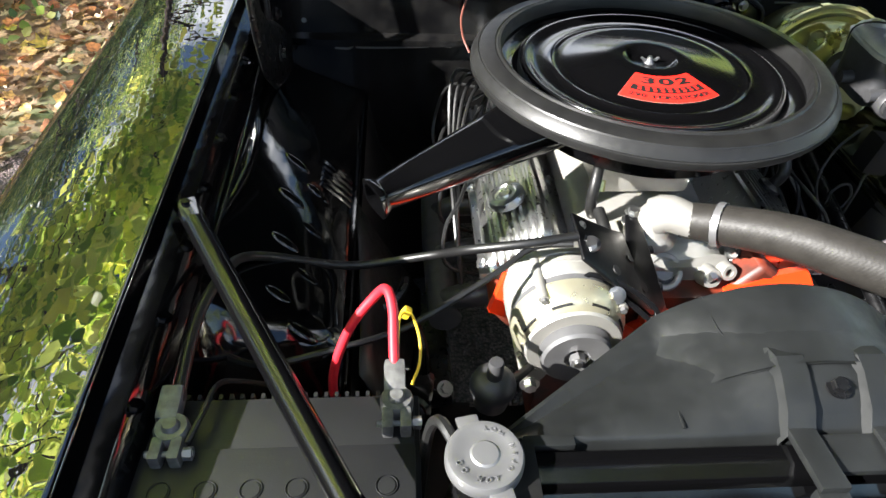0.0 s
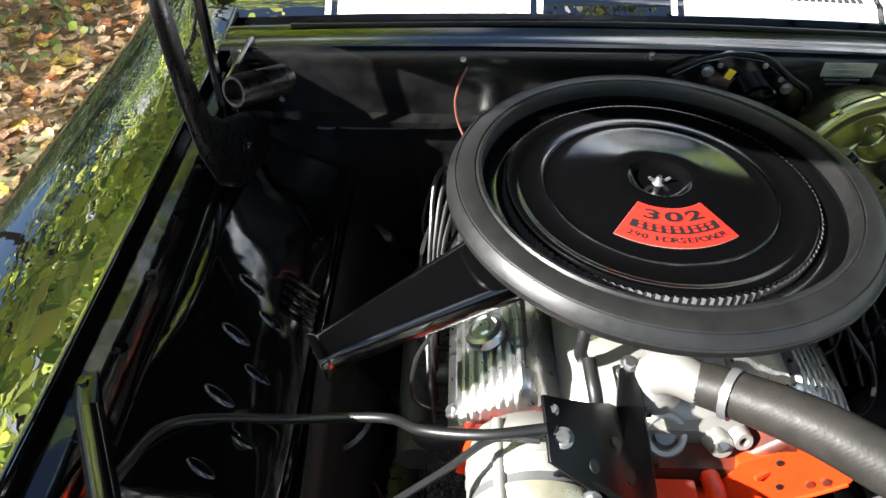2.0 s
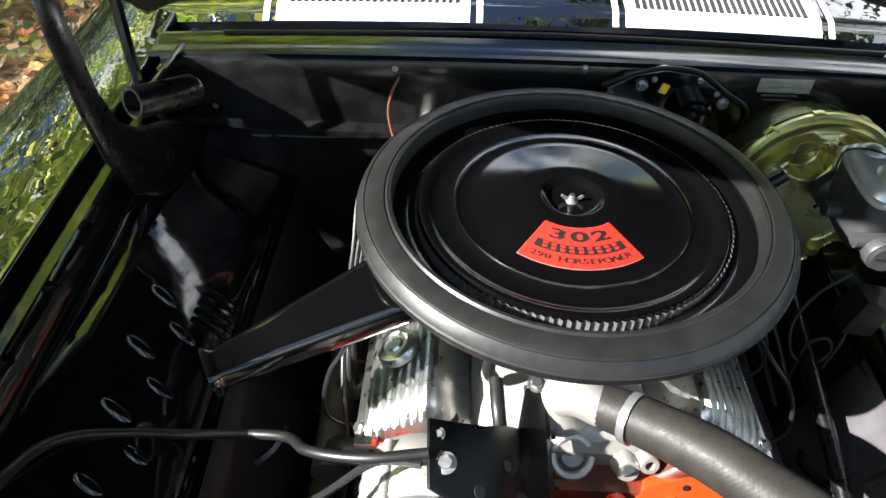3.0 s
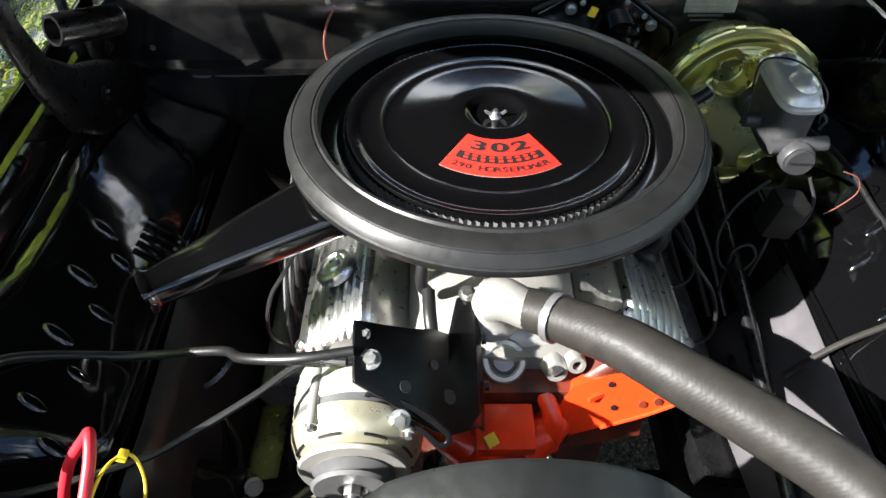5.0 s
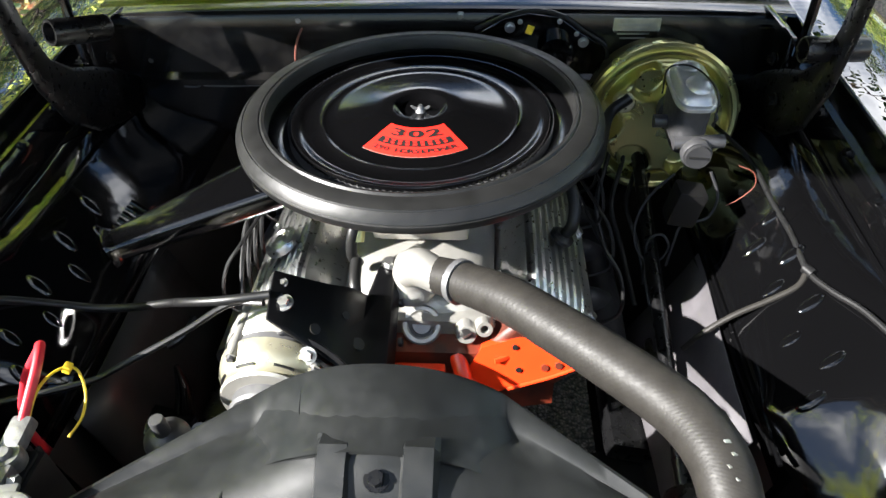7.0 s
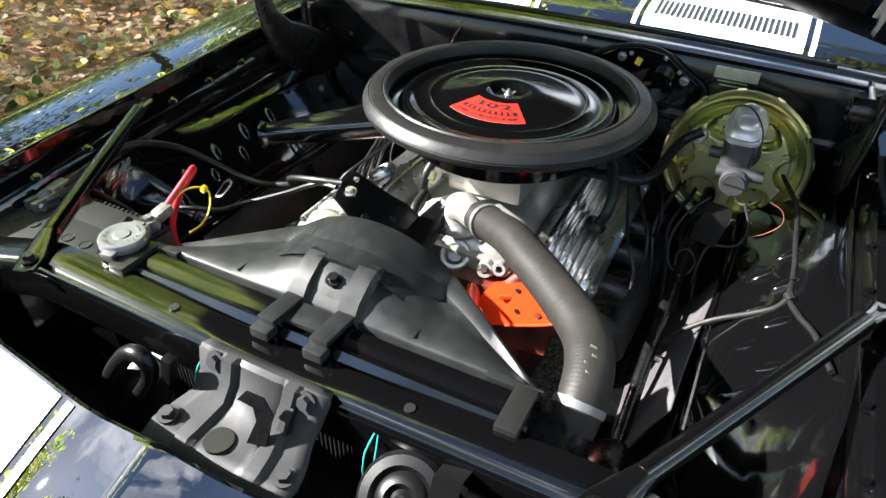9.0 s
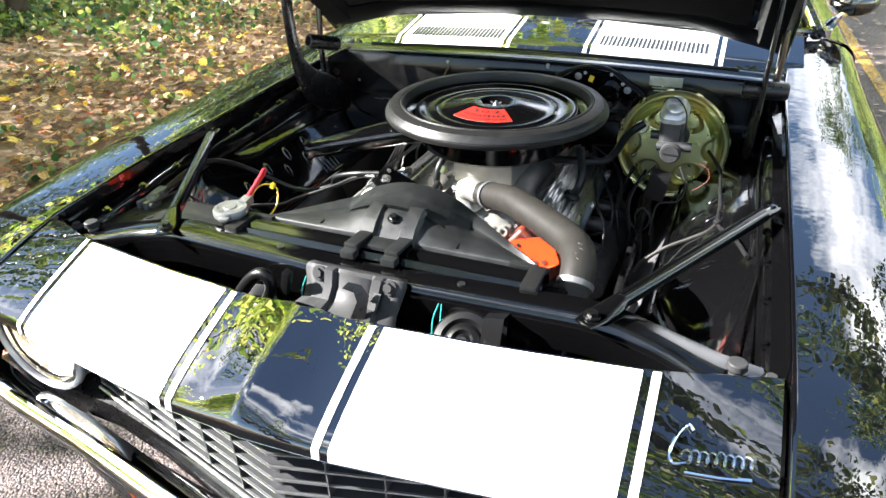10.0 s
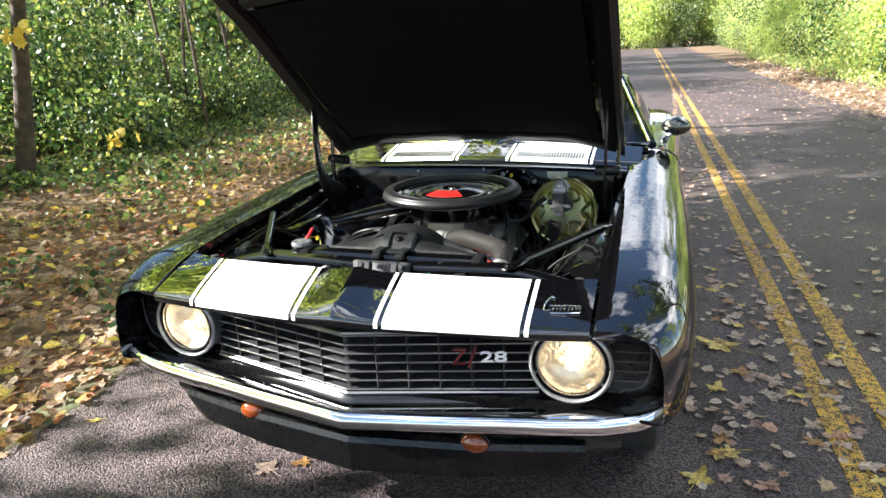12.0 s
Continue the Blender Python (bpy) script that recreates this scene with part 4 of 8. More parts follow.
def build_front():
    # black backing around lamps and grille
    rows = []
    for z in (0.845, 0.82, 0.79, 0.74, 0.70, 0.66, 0.62, 0.60, 0.575, 0.54):
        row = []
        for k in range(49):
            x = -0.93 + 1.86 * k / 48
            a = abs(x)
            y = lerp(a, (0, 0.45, 0.55, 0.72, 0.80, 0.88, 0.93), (0.05, 0.165, 0.17, 0.17, 0.165, 0.17, 0.22))
            if z < 0.605:
                y = min(y, lerp(a, (0, 0.5, 0.8, 0.93), (0.015, 0.11, 0.12, 0.19)))
            row.append((x, y, z))
        rows.append(row)
    part("nose_panel", sheet(rows), SATIN, car, "satin black panel behind the grille")
    # lower lip panel between grille and bumper
    rows = []
    for k in range(41):
        x = -0.90 + 1.8 * k / 40
        y = lerp(abs(x), (0, 0.45, 0.75, 0.9), (0.0, 0.115, 0.145, 0.17))
        rows.append([(x, y + 0.075, 0.640), (x, y + 0.045, 0.634), (x, y + 0.038, 0.629), (x, y - 0.002, 0.588), (x, y - 0.010, 0.578), (x, y - 0.012, 0.55), (x, y + 0.01, 0.53), (x, y + 0.05, 0.50)])
    part("lower_panel", sheet(rows), SILL, car, "satin black sill under the grille", angle=60)
    part("nose_floor", sheet([[(x, y, 0.585) for x in (-0.74, -0.3, 0.3, 0.74)] for y in (0.20, 0.345)]), DARK, car)
    grille = part("grille", box((0, 0.03, 0.708), (0.014, 0.03, 0.19), bevel=0.003), GRILLE, car, "dark grey egg-crate grille")
    bright = material("grille_edge", (0.42, 0.42, 0.42), 0.3, metal=0.9)
    for s in (-1, 1):
        across = math.degrees(math.atan2(0.25, 1))
        for k in range(7):
            z = 0.620 + 0.0295 * k
            x1 = 0.56
            bm = bmnew()
            a, b = Vector((0, 0.004, z)), Vector((s * x1, 0.004 + 0.25 * x1, z))
            lo = Vector((0, 0.045, 0.004))
            t = Vector((0, 0, 0.0022))
            q = [a, b, b + lo, a + lo]
            v = [bm.verts.new(p + t) for p in q] + [bm.verts.new(p - t) for p in q]
            for f in ((0, 1, 2, 3), (7, 6, 5, 4), (0, 4, 5, 1), (1, 5, 6, 2), (2, 6, 7, 3), (3, 7, 4, 0)):
                bm.faces.new([v[i] for i in f])
            slat = part("slat", bm, GRILLE, grille, smooth=False)
            bm = bmnew()
            f = Vector((0, -0.0035, 0))
            v = [bm.verts.new(p) for p in (a + f - t * 0.8, b + f - t * 0.8, b + f + t * 0.8, a + f + t * 0.8, a - t * 0.8, b - t * 0.8, b + t * 0.8, a + t * 0.8)]
            for g in ((0, 1, 2, 3), (4, 7, 6, 5), (0, 4, 5, 1), (3, 2, 6, 7)):
                bm.faces.new([v[i] for i in g])
            part("bright_edge", bm, bright, grille, smooth=False)
        for k in range(1, 7):
            x = s * 0.092 * k
            part("divider", box((x, 0.25 * abs(x) + 0.021, 0.708), (0.003, 0.042, 0.18)), GRILLE, grille, smooth=False)
        for z in (0.612, 0.808):
            part("grille_trim", tube([(0, -0.004, z), (s * 0.28, 0.066, z), (s * 0.56, 0.136, z)], 0.0045, 8, 4), bright, grille)
    # number badge on the grille
    m = pose(0.372, 0.080, 0.735, 90, 0, 14)
    badge = thing("grille_badge", "red and white number badge on the grille", "badge", (0.372, 0.08, 0.735))
    for q in (((-0.052, 0.026), (-0.014, 0.026), (-0.014, 0.020), (-0.052, 0.020)), ((-0.022, 0.021), (-0.014, 0.021), (-0.046, -0.019), (-0.054, -0.019)),
              ((-0.054, -0.018), (-0.016, -0.018), (-0.016, -0.024), (-0.054, -0.024)), ((0.013, 0.036), (0.020, 0.036), (-0.006, -0.036), (-0.013, -0.036))):
        part("red_stroke", prism(q[::-1], 0.006, m), BADGE_RED, badge, smooth=False)
    lettering("numerals", "28", 0.050, 0.003, m @ pose(0.066, -0.002, 0.003) @ Matrix.Diagonal((1.62, 0.95, 1, 1)), WHITE, badge, bold=0.0008)
    # lamps
    for s in (-1, 1):
        c = Vector((s * 0.656, 0.100, 0.728))
        back = c + Vector((0, 1, 0))
        ring = c + Vector((0, -0.006, 0))
        lamp = part("headlamp", lathe([(0.108, 0.012), (0.1085, 0.003), (0.111, 0.0), (0.117, 0.002), (0.1195, 0.008), (0.1195, 0.016), (0.112, 0.03), (0.112, 0.08)], ring, back, 56), BEZEL, car, "round headlamp with satin grey ring", angle=60)
        part("lamp_bezel", lathe([(0.1085, 0.010), (0.103, 0.020), (0.099, 0.020), (0.0985, 0.012), (0.096, 0.010), (0.0955, 0.03)], ring, back, 48), SATIN, lamp)
        part("retaining_ring", lathe([(0.0985, 0.012), (0.0975, 0.008), (0.0945, 0.008), (0.094, 0.014)], ring, back, 48), CHROME, lamp)
        for t in (62, 200, 330):
            p = ring + Vector((0.104 * math.cos(radians(t)), 0.016, 0.104 * math.sin(radians(t))))
            part("screw", cyl(p, p + Vector((0, -0.007, 0)), 0.0035, n=10), BEZEL, lamp)
        part("reflector", lathe([(0.0935, 0.014), (0.088, 0.022), (0.074, 0.036), (0.055, 0.047), (0.032, 0.055), (0.012, 0.058), (0.0, 0.059)], c, back, 48), SILVERING, lamp)
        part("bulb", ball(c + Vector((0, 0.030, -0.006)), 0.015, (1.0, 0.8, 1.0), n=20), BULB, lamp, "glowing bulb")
        bm = lathe([(0.0, -0.012), (0.03, -0.0095), (0.06, -0.002), (0.082, 0.008), (0.0935, 0.016)], c, back, 40)
        part("lens", bm, LENS, lamp, "clear fluted lamp glass").visible_shadow = False
        for k in range(-6, 7):
            x = k * 0.0135
            h = math.sqrt(0.086 ** 2 - x * x) * (0.93 if k % 2 else 0.8)
            part("flute", tube([c + Vector((x, -0.0105 + 3.1 * (x * x + f * f * h * h), f * h)) for f in (-1, -0.5, 0, 0.5, 1)], 0.0008, 5, 1), LENS, lamp).visible_shadow = False
        # side grille beside the lamp
        sg = part("side_grille", tube([(s * 0.775, 0.13, 0.800), (s * 0.855, 0.14, 0.798), (s * 0.872, 0.15, 0.77), (s * 0.868, 0.15, 0.70), (s * 0.845, 0.145, 0.66), (s * 0.79, 0.14, 0.645)], 0.003, 6, 5), GRILLE, car, "dark grille beside the headlamp")
        for k in range(4):
            z = 0.675 + 0.03 * k
            part("bar", tube([(s * 0.77, 0.14, z), (s * 0.83, 0.145, z), (s * 0.866, 0.155, z)], 0.0022, 6, 2), GRILLE, sg)
        # parking lamp under the bumper
        pl = part("parking_lamp", ball((s * 0.385, 0.038, 0.470), 0.038, (1.15, 0.6, 0.80), n=24), AMBER, car, "amber parking lamp")
        part("lamp_rim", tube([(s * 0.385 + 0.046 * math.cos(t), 0.042, 0.470 + 0.033 * math.sin(t)) for t in np.linspace(0, 6.28, 17)], 0.003, 6, 1), SATIN, pl)
    # bumper blade
    rows = []
    for k in range(61):
        x = -0.945 + 1.89 * k / 60
        a = abs(x)
        y = lerp(a, (0, 0.05, 0.3, 0.55, 0.75, 0.85, 0.91, 0.945), (-0.072, -0.064, -0.022, 0.025, 0.052, 0.066, 0.092, 0.15))
        zc = lerp(a, (0, 0.6, 0.75, 0.87, 0.945), (0.545, 0.552, 0.562, 0.588, 0.628))
        h = lerp(a, (0, 0.75, 0.9, 0.945), (0.035, 0.035, 0.032, 0.022))
        row = []
        for t, d in ((1.0, 0.055), (0.98, 0.030), (0.92, 0.014), (0.72, 0.003), (0.4, -0.004), (0.0, -0.006), (-0.4, -0.001), (-0.7, 0.010), (-0.9, 0.026), (-1.0, 0.05)):
            row.append((x, y + d, zc + h * t))
        rows.append(row)
    part("bumper", sheet(rows), CHROME, car, "polished chrome front bumper", angle=60)
    for s in (-1, 1):
        part("bumper_trim", tube([(s * 0.60, 0.045, 0.584), (s * 0.68, 0.056, 0.592), (s * 0.76, 0.066, 0.594)], [0.004, 0.009, 0.003], 8, 4), CHROME, car)
    # valance and spoiler
    rows = []
    for k in range(31):
        x = -0.80 + 1.6 * k / 30
        a = abs(x)
        y = lerp(a, (0, 0.5, 0.8), (-0.01, 0.06, 0.16))
        rows.append([(x, y + 0.02, 0.55), (x, y + 0.03, 0.50), (x, y + 0.01, 0.44), (x, y + 0.03, 0.41)])
    part("valance", sheet(rows), SATIN, car, "satin black lower valance")
    rows = []
    for k in range(25):
        x = -0.70 + 1.40 * k / 24
        a = abs(x)
        y = lerp(a, (0, 0.35, 0.70), (-0.035, 0.012, 0.092))
        low = lerp(a, (0, 0.35, 0.66, 0.70), (0.350, 0.354, 0.366, 0.395))
        xb = x * 0.965
        rows.append([(x, y + 0.035, 0.478), (x, y + 0.012, 0.472), (x, y + 0.004, 0.455), (xb, y + 0.010, low + 0.01), (xb, y + 0.012, low), (xb, y + 0.020, low), (x, y + 0.045, 0.45)])
    part("spoiler", sheet(rows), SATIN, car, "black plastic chin spoiler", smooth=False)


HOOD_HINGE, HOOD_ANGLE = Vector((0, 1.469, 1.089)), 40.0


def build_hood():
    """The hood stands up; its own plan runs from the hinge edge forward."""
    m = Matrix.Translation(HOOD_HINGE) @ Matrix.Rotation(radians(-HOOD_ANGLE), 4, "X")
    length, w = 1.25, 0.713

    def skin(x, d):
        crown = 0.02 * (1 - (x / w) ** 2) + 0.072 * (1 - (x / w) ** 6) * max(0.0, 1 - d / 0.45) + 0.018 * max(0, 1 - abs(x) / 0.22) * min(1, d * 3)
        return m @ Vector((x, -d - 0.05 * (1 - (abs(x) / w) ** 2) * (d / length), crown - 0.03 * max(0, d - 0.95) / 0.25))
    xs = [-w + 2 * w * k / 36 for k in range(37)]
    ds = [0.0, 0.01, 0.1, 0.25, 0.45, 0.65, 0.85, 1.0, 1.1, 1.2, length]
    ob = part("hood", sheet([[skin(x, d) for x in xs] for d in ds]), PAINT, car, "raised black hood, its underside showing", angle=60)
    solid(ob, 0.006)
    rib = bmnew()
    def under(x, d, drop):
        return skin(x, d) + (m.to_3x3() @ Vector((0, 0, -drop)))
    # frame under the skin: rim, crossing ribs and a centre bar
    def strip(pts, width, drop):
        for (x0, d0), (x1, d1) in zip(pts, pts[1:]):
            n = Vector((x1 - x0, d1 - d0)).normalized()
            px, pd = -n.y * width / 2, n.x * width / 2
            cs = [(x0 - px, d0 - pd), (x0 - px * 0.6, d0 - pd * 0.6), (x0 + px * 0.6, d0 + pd * 0.6), (x0 + px, d0 + pd)]
            ce = [(x1 - px, d1 - pd), (x1 - px * 0.6, d1 - pd * 0.6), (x1 + px * 0.6, d1 + pd * 0.6), (x1 + px, d1 + pd)]
            deep = (0.008, drop, drop, 0.008)
            steps = 6
            sheet([[under(a[0] + (b[0] - a[0]) * f, max(0.004, a[1] + (b[1] - a[1]) * f), z) for a, b, z in zip(cs, ce, deep)] for f in (k / steps for k in range(steps + 1))], rib)
    for pts, width in ((((-0.66, 0.05), (-0.66, 1.2)), 0.085), (((0.66, 0.05), (0.66, 1.2)), 0.085), (((-0.68, 0.055), (0.68, 0.055)), 0.10), (((-0.66, 1.20), (0.66, 1.20)), 0.07),
                       (((-0.60, 1.10), (0.60, 1.10)), 0.06)):
        strip(pts, width, 0.014 if pts[0][1] == pts[1][1] and pts[0][1] < 0.2 else 0.03)
    pad = material("hood_pad", (0.002, 0.002, 0.002), 0.85, spread=0.6, spread_scale=30, grain=0.6, grain_scale=180, spec=0.1)
    part("hood_pad", sheet([[under(-0.60 + 1.2 * k / 24, d, 0.020 + 0.002 * math.sin(5 * k + 9 * d)) for k in range(25)] for d in (0.12, 0.3, 0.5, 0.7, 0.9, 1.06)]), pad, ob, "black felt sound pad")
    part("hood_frame", rib, BRACKET, ob, "satin black stamped ribs")
    part("rear_lip", tube([under(-0.56, 0.012, 0.006), under(0, 0.012, 0.006), under(0.56, 0.012, 0.006)], 0.0035, 8, 6), STEEL, ob, "bright worn lip")
    for s in (-1, 1):
        for a, b, name in ((0.150, 0.528, "stripe"), (0.125, 0.137, "pinstripe"), (0.541, 0.553, "pinstripe")):
            up = m.to_3x3() @ Vector((0, 0, 0.003))
            part(name, sheet([[skin(s * (a + (b - a) * k / 7), d) + up for k in range(8)] for d in ds[1:-1]]), WHITE, ob, "white painted stripe")


def build_hinges():
    for s in (-1, 1):
        h = thing("hood_hinge", "black steel hood hinge with tube spring", "hinge", (s * 0.66, 1.42, 0.9), "hood hinges")
        part("base_plate", box((s * 0.668, 1.40, 0.93), (0.012, 0.16, 0.20), bevel=0.004), BAY, h)
        part("spring_tube", lathe([(0.0, 0.020), (0.014, 0.020), (0.016, 0.0), (0.020, 0.0), (0.021, 0.004), (0.021, 0.095), (0.018, 0.10), (0.0, 0.10)], (-0.580, 1.100, 1.133) if s < 0 else (0.610, 1.160, 1.080), (-0.540, 1.170, 1.112) if s < 0 else (0.690, 1.165, 1.080), 24), SATIN, h)
        strap = [(1.42, 0.86, 0.035), (1.34, 0.895, 0.055), (1.26, 0.93, 0.062), (1.19, 0.975, 0.052), (1.145, 1.04, 0.034), (1.125, 1.12, 0.026), (1.12, 1.22, 0.024), (1.13, 1.36, 0.022)]
        rows = []
        for k, (y, z, w) in enumerate(strap):
            a, b = strap[max(k - 1, 0)], strap[min(k + 1, len(strap) - 1)]
            way = Vector((0, b[0] - a[0], b[1] - a[1])).normalized()
            out = Vector((0, -way.z, way.y)) * w
            q = Vector((s * 0.655, y, z))
            rows.append([q + out, q + out * 0.85 + Vector((-s * 0.006, 0, 0)), q - out * 0.85 + Vector((-s * 0.006, 0, 0)), q - out])
        solid(part("gooseneck", sheet(rows), SATIN, h, "flat curved black strap", angle=60), 0.005)
        bolt((s * 0.646, 1.27, 0.93), (-s, 0, 0), 0.010, SATIN, h, "pivot")
        part("link", tube([(s * 0.69, 1.33, 0.92), (s * 0.69, 1.33, 1.05), (s * 0.69, 1.345, 1.20)], 0.009, 8, 3), ENAMEL, h)
        part("bracket", box((s * 0.675, 1.47, 1.0), (0.06, 0.09, 0.008), bevel=0.003), BAY, h)
        bolt((s * 0.68, 1.47, 1.004), (0, 0, 1), 0.010, STEEL, h)
        bolt((s * 0.66, 1.36, 0.97), (-s, 0, 0), 0.008, SATIN, h)


def build_cowl():
    # step between hood opening and windscreen
    rows = []
    for k in range(29):
        x = -0.72 + 1.44 * k / 28
        c = 0.018 * (1 - (x / 0.72) ** 2)
        rows.append([(x, 1.450, 1.015 + c), (x, 1.453, 1.021 + c), (x, 1.470, 1.024 + c), (x, 1.494, 1.021 + c), (x, 1.502, 1.026 + c), (x, 1.526, 1.027 + c), (x, 1.536, 1.010 + c), (x, 1.605, 1.000 + c)])
    part("cowl_channel", sheet(rows), ENAMEL, car, "gloss black drain channel in front of the cowl", angle=40)
    bm = bmnew()
    tube([(-0.60, 1.514, 1.036), (0, 1.514, 1.050), (0.60, 1.514, 1.036)], 0.0045, 8, 8, bm)
    part("cowl_seal", bm, RUBBER, car)

    def top(x, v):
        c = 0.020 * (1 - (x / 0.78) ** 2)
        return Vector((x, 1.600 + 0.262 * v - 0.02 * v * (x / 0.7) ** 2, 1.008 + c + lerp(v, (0, 0.12, 1), (0, 0.022, 0.064))))
    xs = [-0.775 + 1.55 * k / 40 for k in range(41)]
    cowl = part("cowl_panel", sheet([[top(x, v) + Vector((0, 0, 0 if j else -0.02)) for x in xs] for j, v in enumerate((0, 0.004, 0.06, 0.12, 0.2, 0.5, 0.8, 1.0))]), PAINT, car, "black cowl with white stripes and louvres")
    for s in (-1, 1):
        for a, b, name in ((0.150, 0.528, "stripe"), (0.125, 0.137, "pinstripe"), (0.541, 0.553, "pinstripe")):
            n = 10 if b - a > 0.1 else 2
            part(name, sheet([[top(s * (a + (b - a) * k / (n - 1)), v) + Vector((0, 0, 0.002)) for k in range(n)] for v in (0.004, 0.06, 0.12, 0.2, 0.5, 0.8, 0.99)]), WHITE, cowl, "white painted stripe")
        for k in range(25):
            x = s * (0.175 + 0.0135 * k)
            p, q = top(x, 0.140), top(x, 0.44)
            part("louvre_slot", box((p + q) / 2 + Vector((0, 0, 0.0025)), (0.0076, (q - p).length, 0.003), (10, 0, 0)), BLACKINK, cowl, smooth=False)
    part("wiper_cover", sheet([[(x, 1.80 + 0.02 * j, 1.062 + 0.012 * j + 0.012 * (1 - (x / 0.2) ** 2)) for x in (-0.2, -0.1, 0, 0.1, 0.2)] for j in range(4)]), PAINT, cowl)
    for s in (-1, 1):
        part("wiper", tube([(s * 0.05, 1.83, 1.10), (s * 0.22, 1.875, 1.125), (s * 0.48, 1.885, 1.115)], 0.006, 6, 4), CHROME, car, "bright wiper arm")


def build_cabin():
    """Windscreen, roof, doors and tail."""
    def screen(x, v):
        return Vector((x * (1 - 0.24 * v), 1.865 + 0.62 * v - 0.10 * (x / 0.8) ** 2 * -1 * 0.6, 1.072 + 0.285 * v + 0.02 * (1 - (x / 0.8) ** 2)))
    xs = [-0.80 + 1.6 * k / 20 for k in range(21)]
    ws = part("windscreen", sheet([[screen(x, v) for x in xs] for v in (0, 0.25, 0.5, 0.75, 1)]), GLASS, car, "curved clear windscreen")
    ws.visible_shadow = False
    for s in (-1, 1):
        part("pillar", tube([screen(s * 0.815, v) for v in (-0.02, 0.3, 0.65, 1.02)], 0.022, 8, 4), PAINT, car)
        part("pillar_trim", tube([screen(s * 0.80, v) + Vector((0, -0.012, 0.016)) for v in (0, 0.3, 0.65, 1.0)], 0.007, 6, 4), CHROME, car, "bright trim along the windscreen pillar")
    part("screen_trim", tube([screen(x, 0) + Vector((0, -0.012, 0.004)) for x in (-0.8, -0.4, 0, 0.4, 0.8)], 0.007, 6, 6), CHROME, car)
    rows = []
    for y, z, w in ((2.47, 1.365, 0.61), (2.6, 1.385, 0.62), (3.0, 1.395, 0.625), (3.35, 1.37, 0.61), (3.6, 1.30, 0.60), (3.95, 1.12, 0.66), (4.05, 1.07, 0.70)):
        rows.append([(-w - 0.015, y, z - 0.05)] + [(w * u, y, z - 0.03 * u ** 4) for u in (-1, -0.7, -0.35, 0, 0.35, 0.7, 1)] + [(w + 0.015, y, z - 0.05)])
    solid(part("roof", sheet(rows), PAINT, car, "black roof", angle=60), 0.012)
    ys = [1.962, 2.1, 2.4, 2.8, 3.1, 3.25] + [3.3 + 0.0368 * k for k in range(21)] + [4.1, 4.3, 4.5, 4.6]
    for s in (-1, 1):
        def deck(y):
            return lerp(y, (1.9, 2.1, 3.2, 3.6, 4.2, 4.6), (1.05, 1.045, 1.03, 1.05, 1.02, 0.97))
        part("body_side", sheet(fender_rows(s, ys, lambda y: lerp(y, (1.9, 2.0, 3.8, 4.6), (0.745, 0.80, 0.76, 0.72)), deck, axle=3.67)), PAINT, car, "black door and rear quarter", angle=60)
        rows = []
        for y0, x0, x1, z1 in ((1.98, 0.80, 0.775, 1.12), (2.2, 0.805, 0.70, 1.25), (2.48, 0.81, 0.632, 1.335), (2.9, 0.805, 0.628, 1.345), (3.3, 0.79, 0.63, 1.31), (3.55, 0.775, 0.63, 1.24)):
            rows.append([(s * x0, y0, 1.045), (s * (x0 + x1) / 2 + s * 0.012, y0, (1.045 + z1) / 2), (s * x1, y0, z1)])
        part("side_window", sheet(rows), GLASS, car).visible_shadow = False
        # mirror
        mr = part("door_mirror", lathe([(0.0, 0.0), (0.036, 0.005), (0.062, 0.024), (0.076, 0.06), (0.076, 0.066), (0.070, 0.066), (0.0, 0.064)], (0, 0, 0), (s * 0.1, 1, 0), 28), DARKCHROME, car, "chrome door mirror")
        mr.data.transform(Matrix.Translation((s * 0.925, 2.10, 1.132)) @ Matrix.Diagonal((1.0, 1.0, 0.68, 1)))
        part("mirror_stalk", tube([(s * 0.87, 2.14, 1.05), (s * 0.89, 2.13, 1.080), (s * 0.915, 2.13, 1.105)], [0.02, 0.011, 0.013], 8, 4), CHROME, mr)
    rows = [[(x, y, z - 0.015 * (x / 0.7) ** 2) for x in (-0.74, -0.4, 0, 0.4, 0.74)] for y, z in ((4.0, 1.06), (4.25, 1.04), (4.5, 0.99), (4.62, 0.94), (4.66, 0.80), (4.64, 0.5), (4.6, 0.3))]
    part("tail", sheet(rows), PAINT, car, "black boot lid and tail panel")
    part("floor_pan", box((0, 2.9, 0.30), (1.7, 2.7, 0.03)), DARK, car)
    part("dashboard", box((0, 2.15, 0.96), (1.4, 0.4, 0.14), bevel=0.04), SATIN, car)
    part("bulkhead", box((0, 1.95, 0.66), (1.5, 0.03, 0.75)), DARK, car)
    for s in (-1, 1):
        part("seat", box((s * 0.36, 2.95, 0.8), (0.5, 0.16, 0.6), (-12, 0, 0), bevel=0.06), SATIN, car)
        for y in (0.93, 3.67):
            wh = part("wheel", lathe([(0.325, 0.02), (0.33, 0.0), (0.33, 0.17), (0.32, 0.20), (0.29, 0.215), (0.20, 0.21), (0.19, 0.19)], (s * 0.70, y, 0.325), (s * 0.95, y, 0.325), 40), TYRE, car, "black tyre on a steel rim")
            part("rim", lathe([(0.195, 0.19), (0.18, 0.20), (0.165, 0.17), (0.10, 0.16), (0.06, 0.185), (0.0, 0.19)], (s * 0.70, y, 0.325), (s * 0.95, y, 0.325), 32), STEEL, wh)


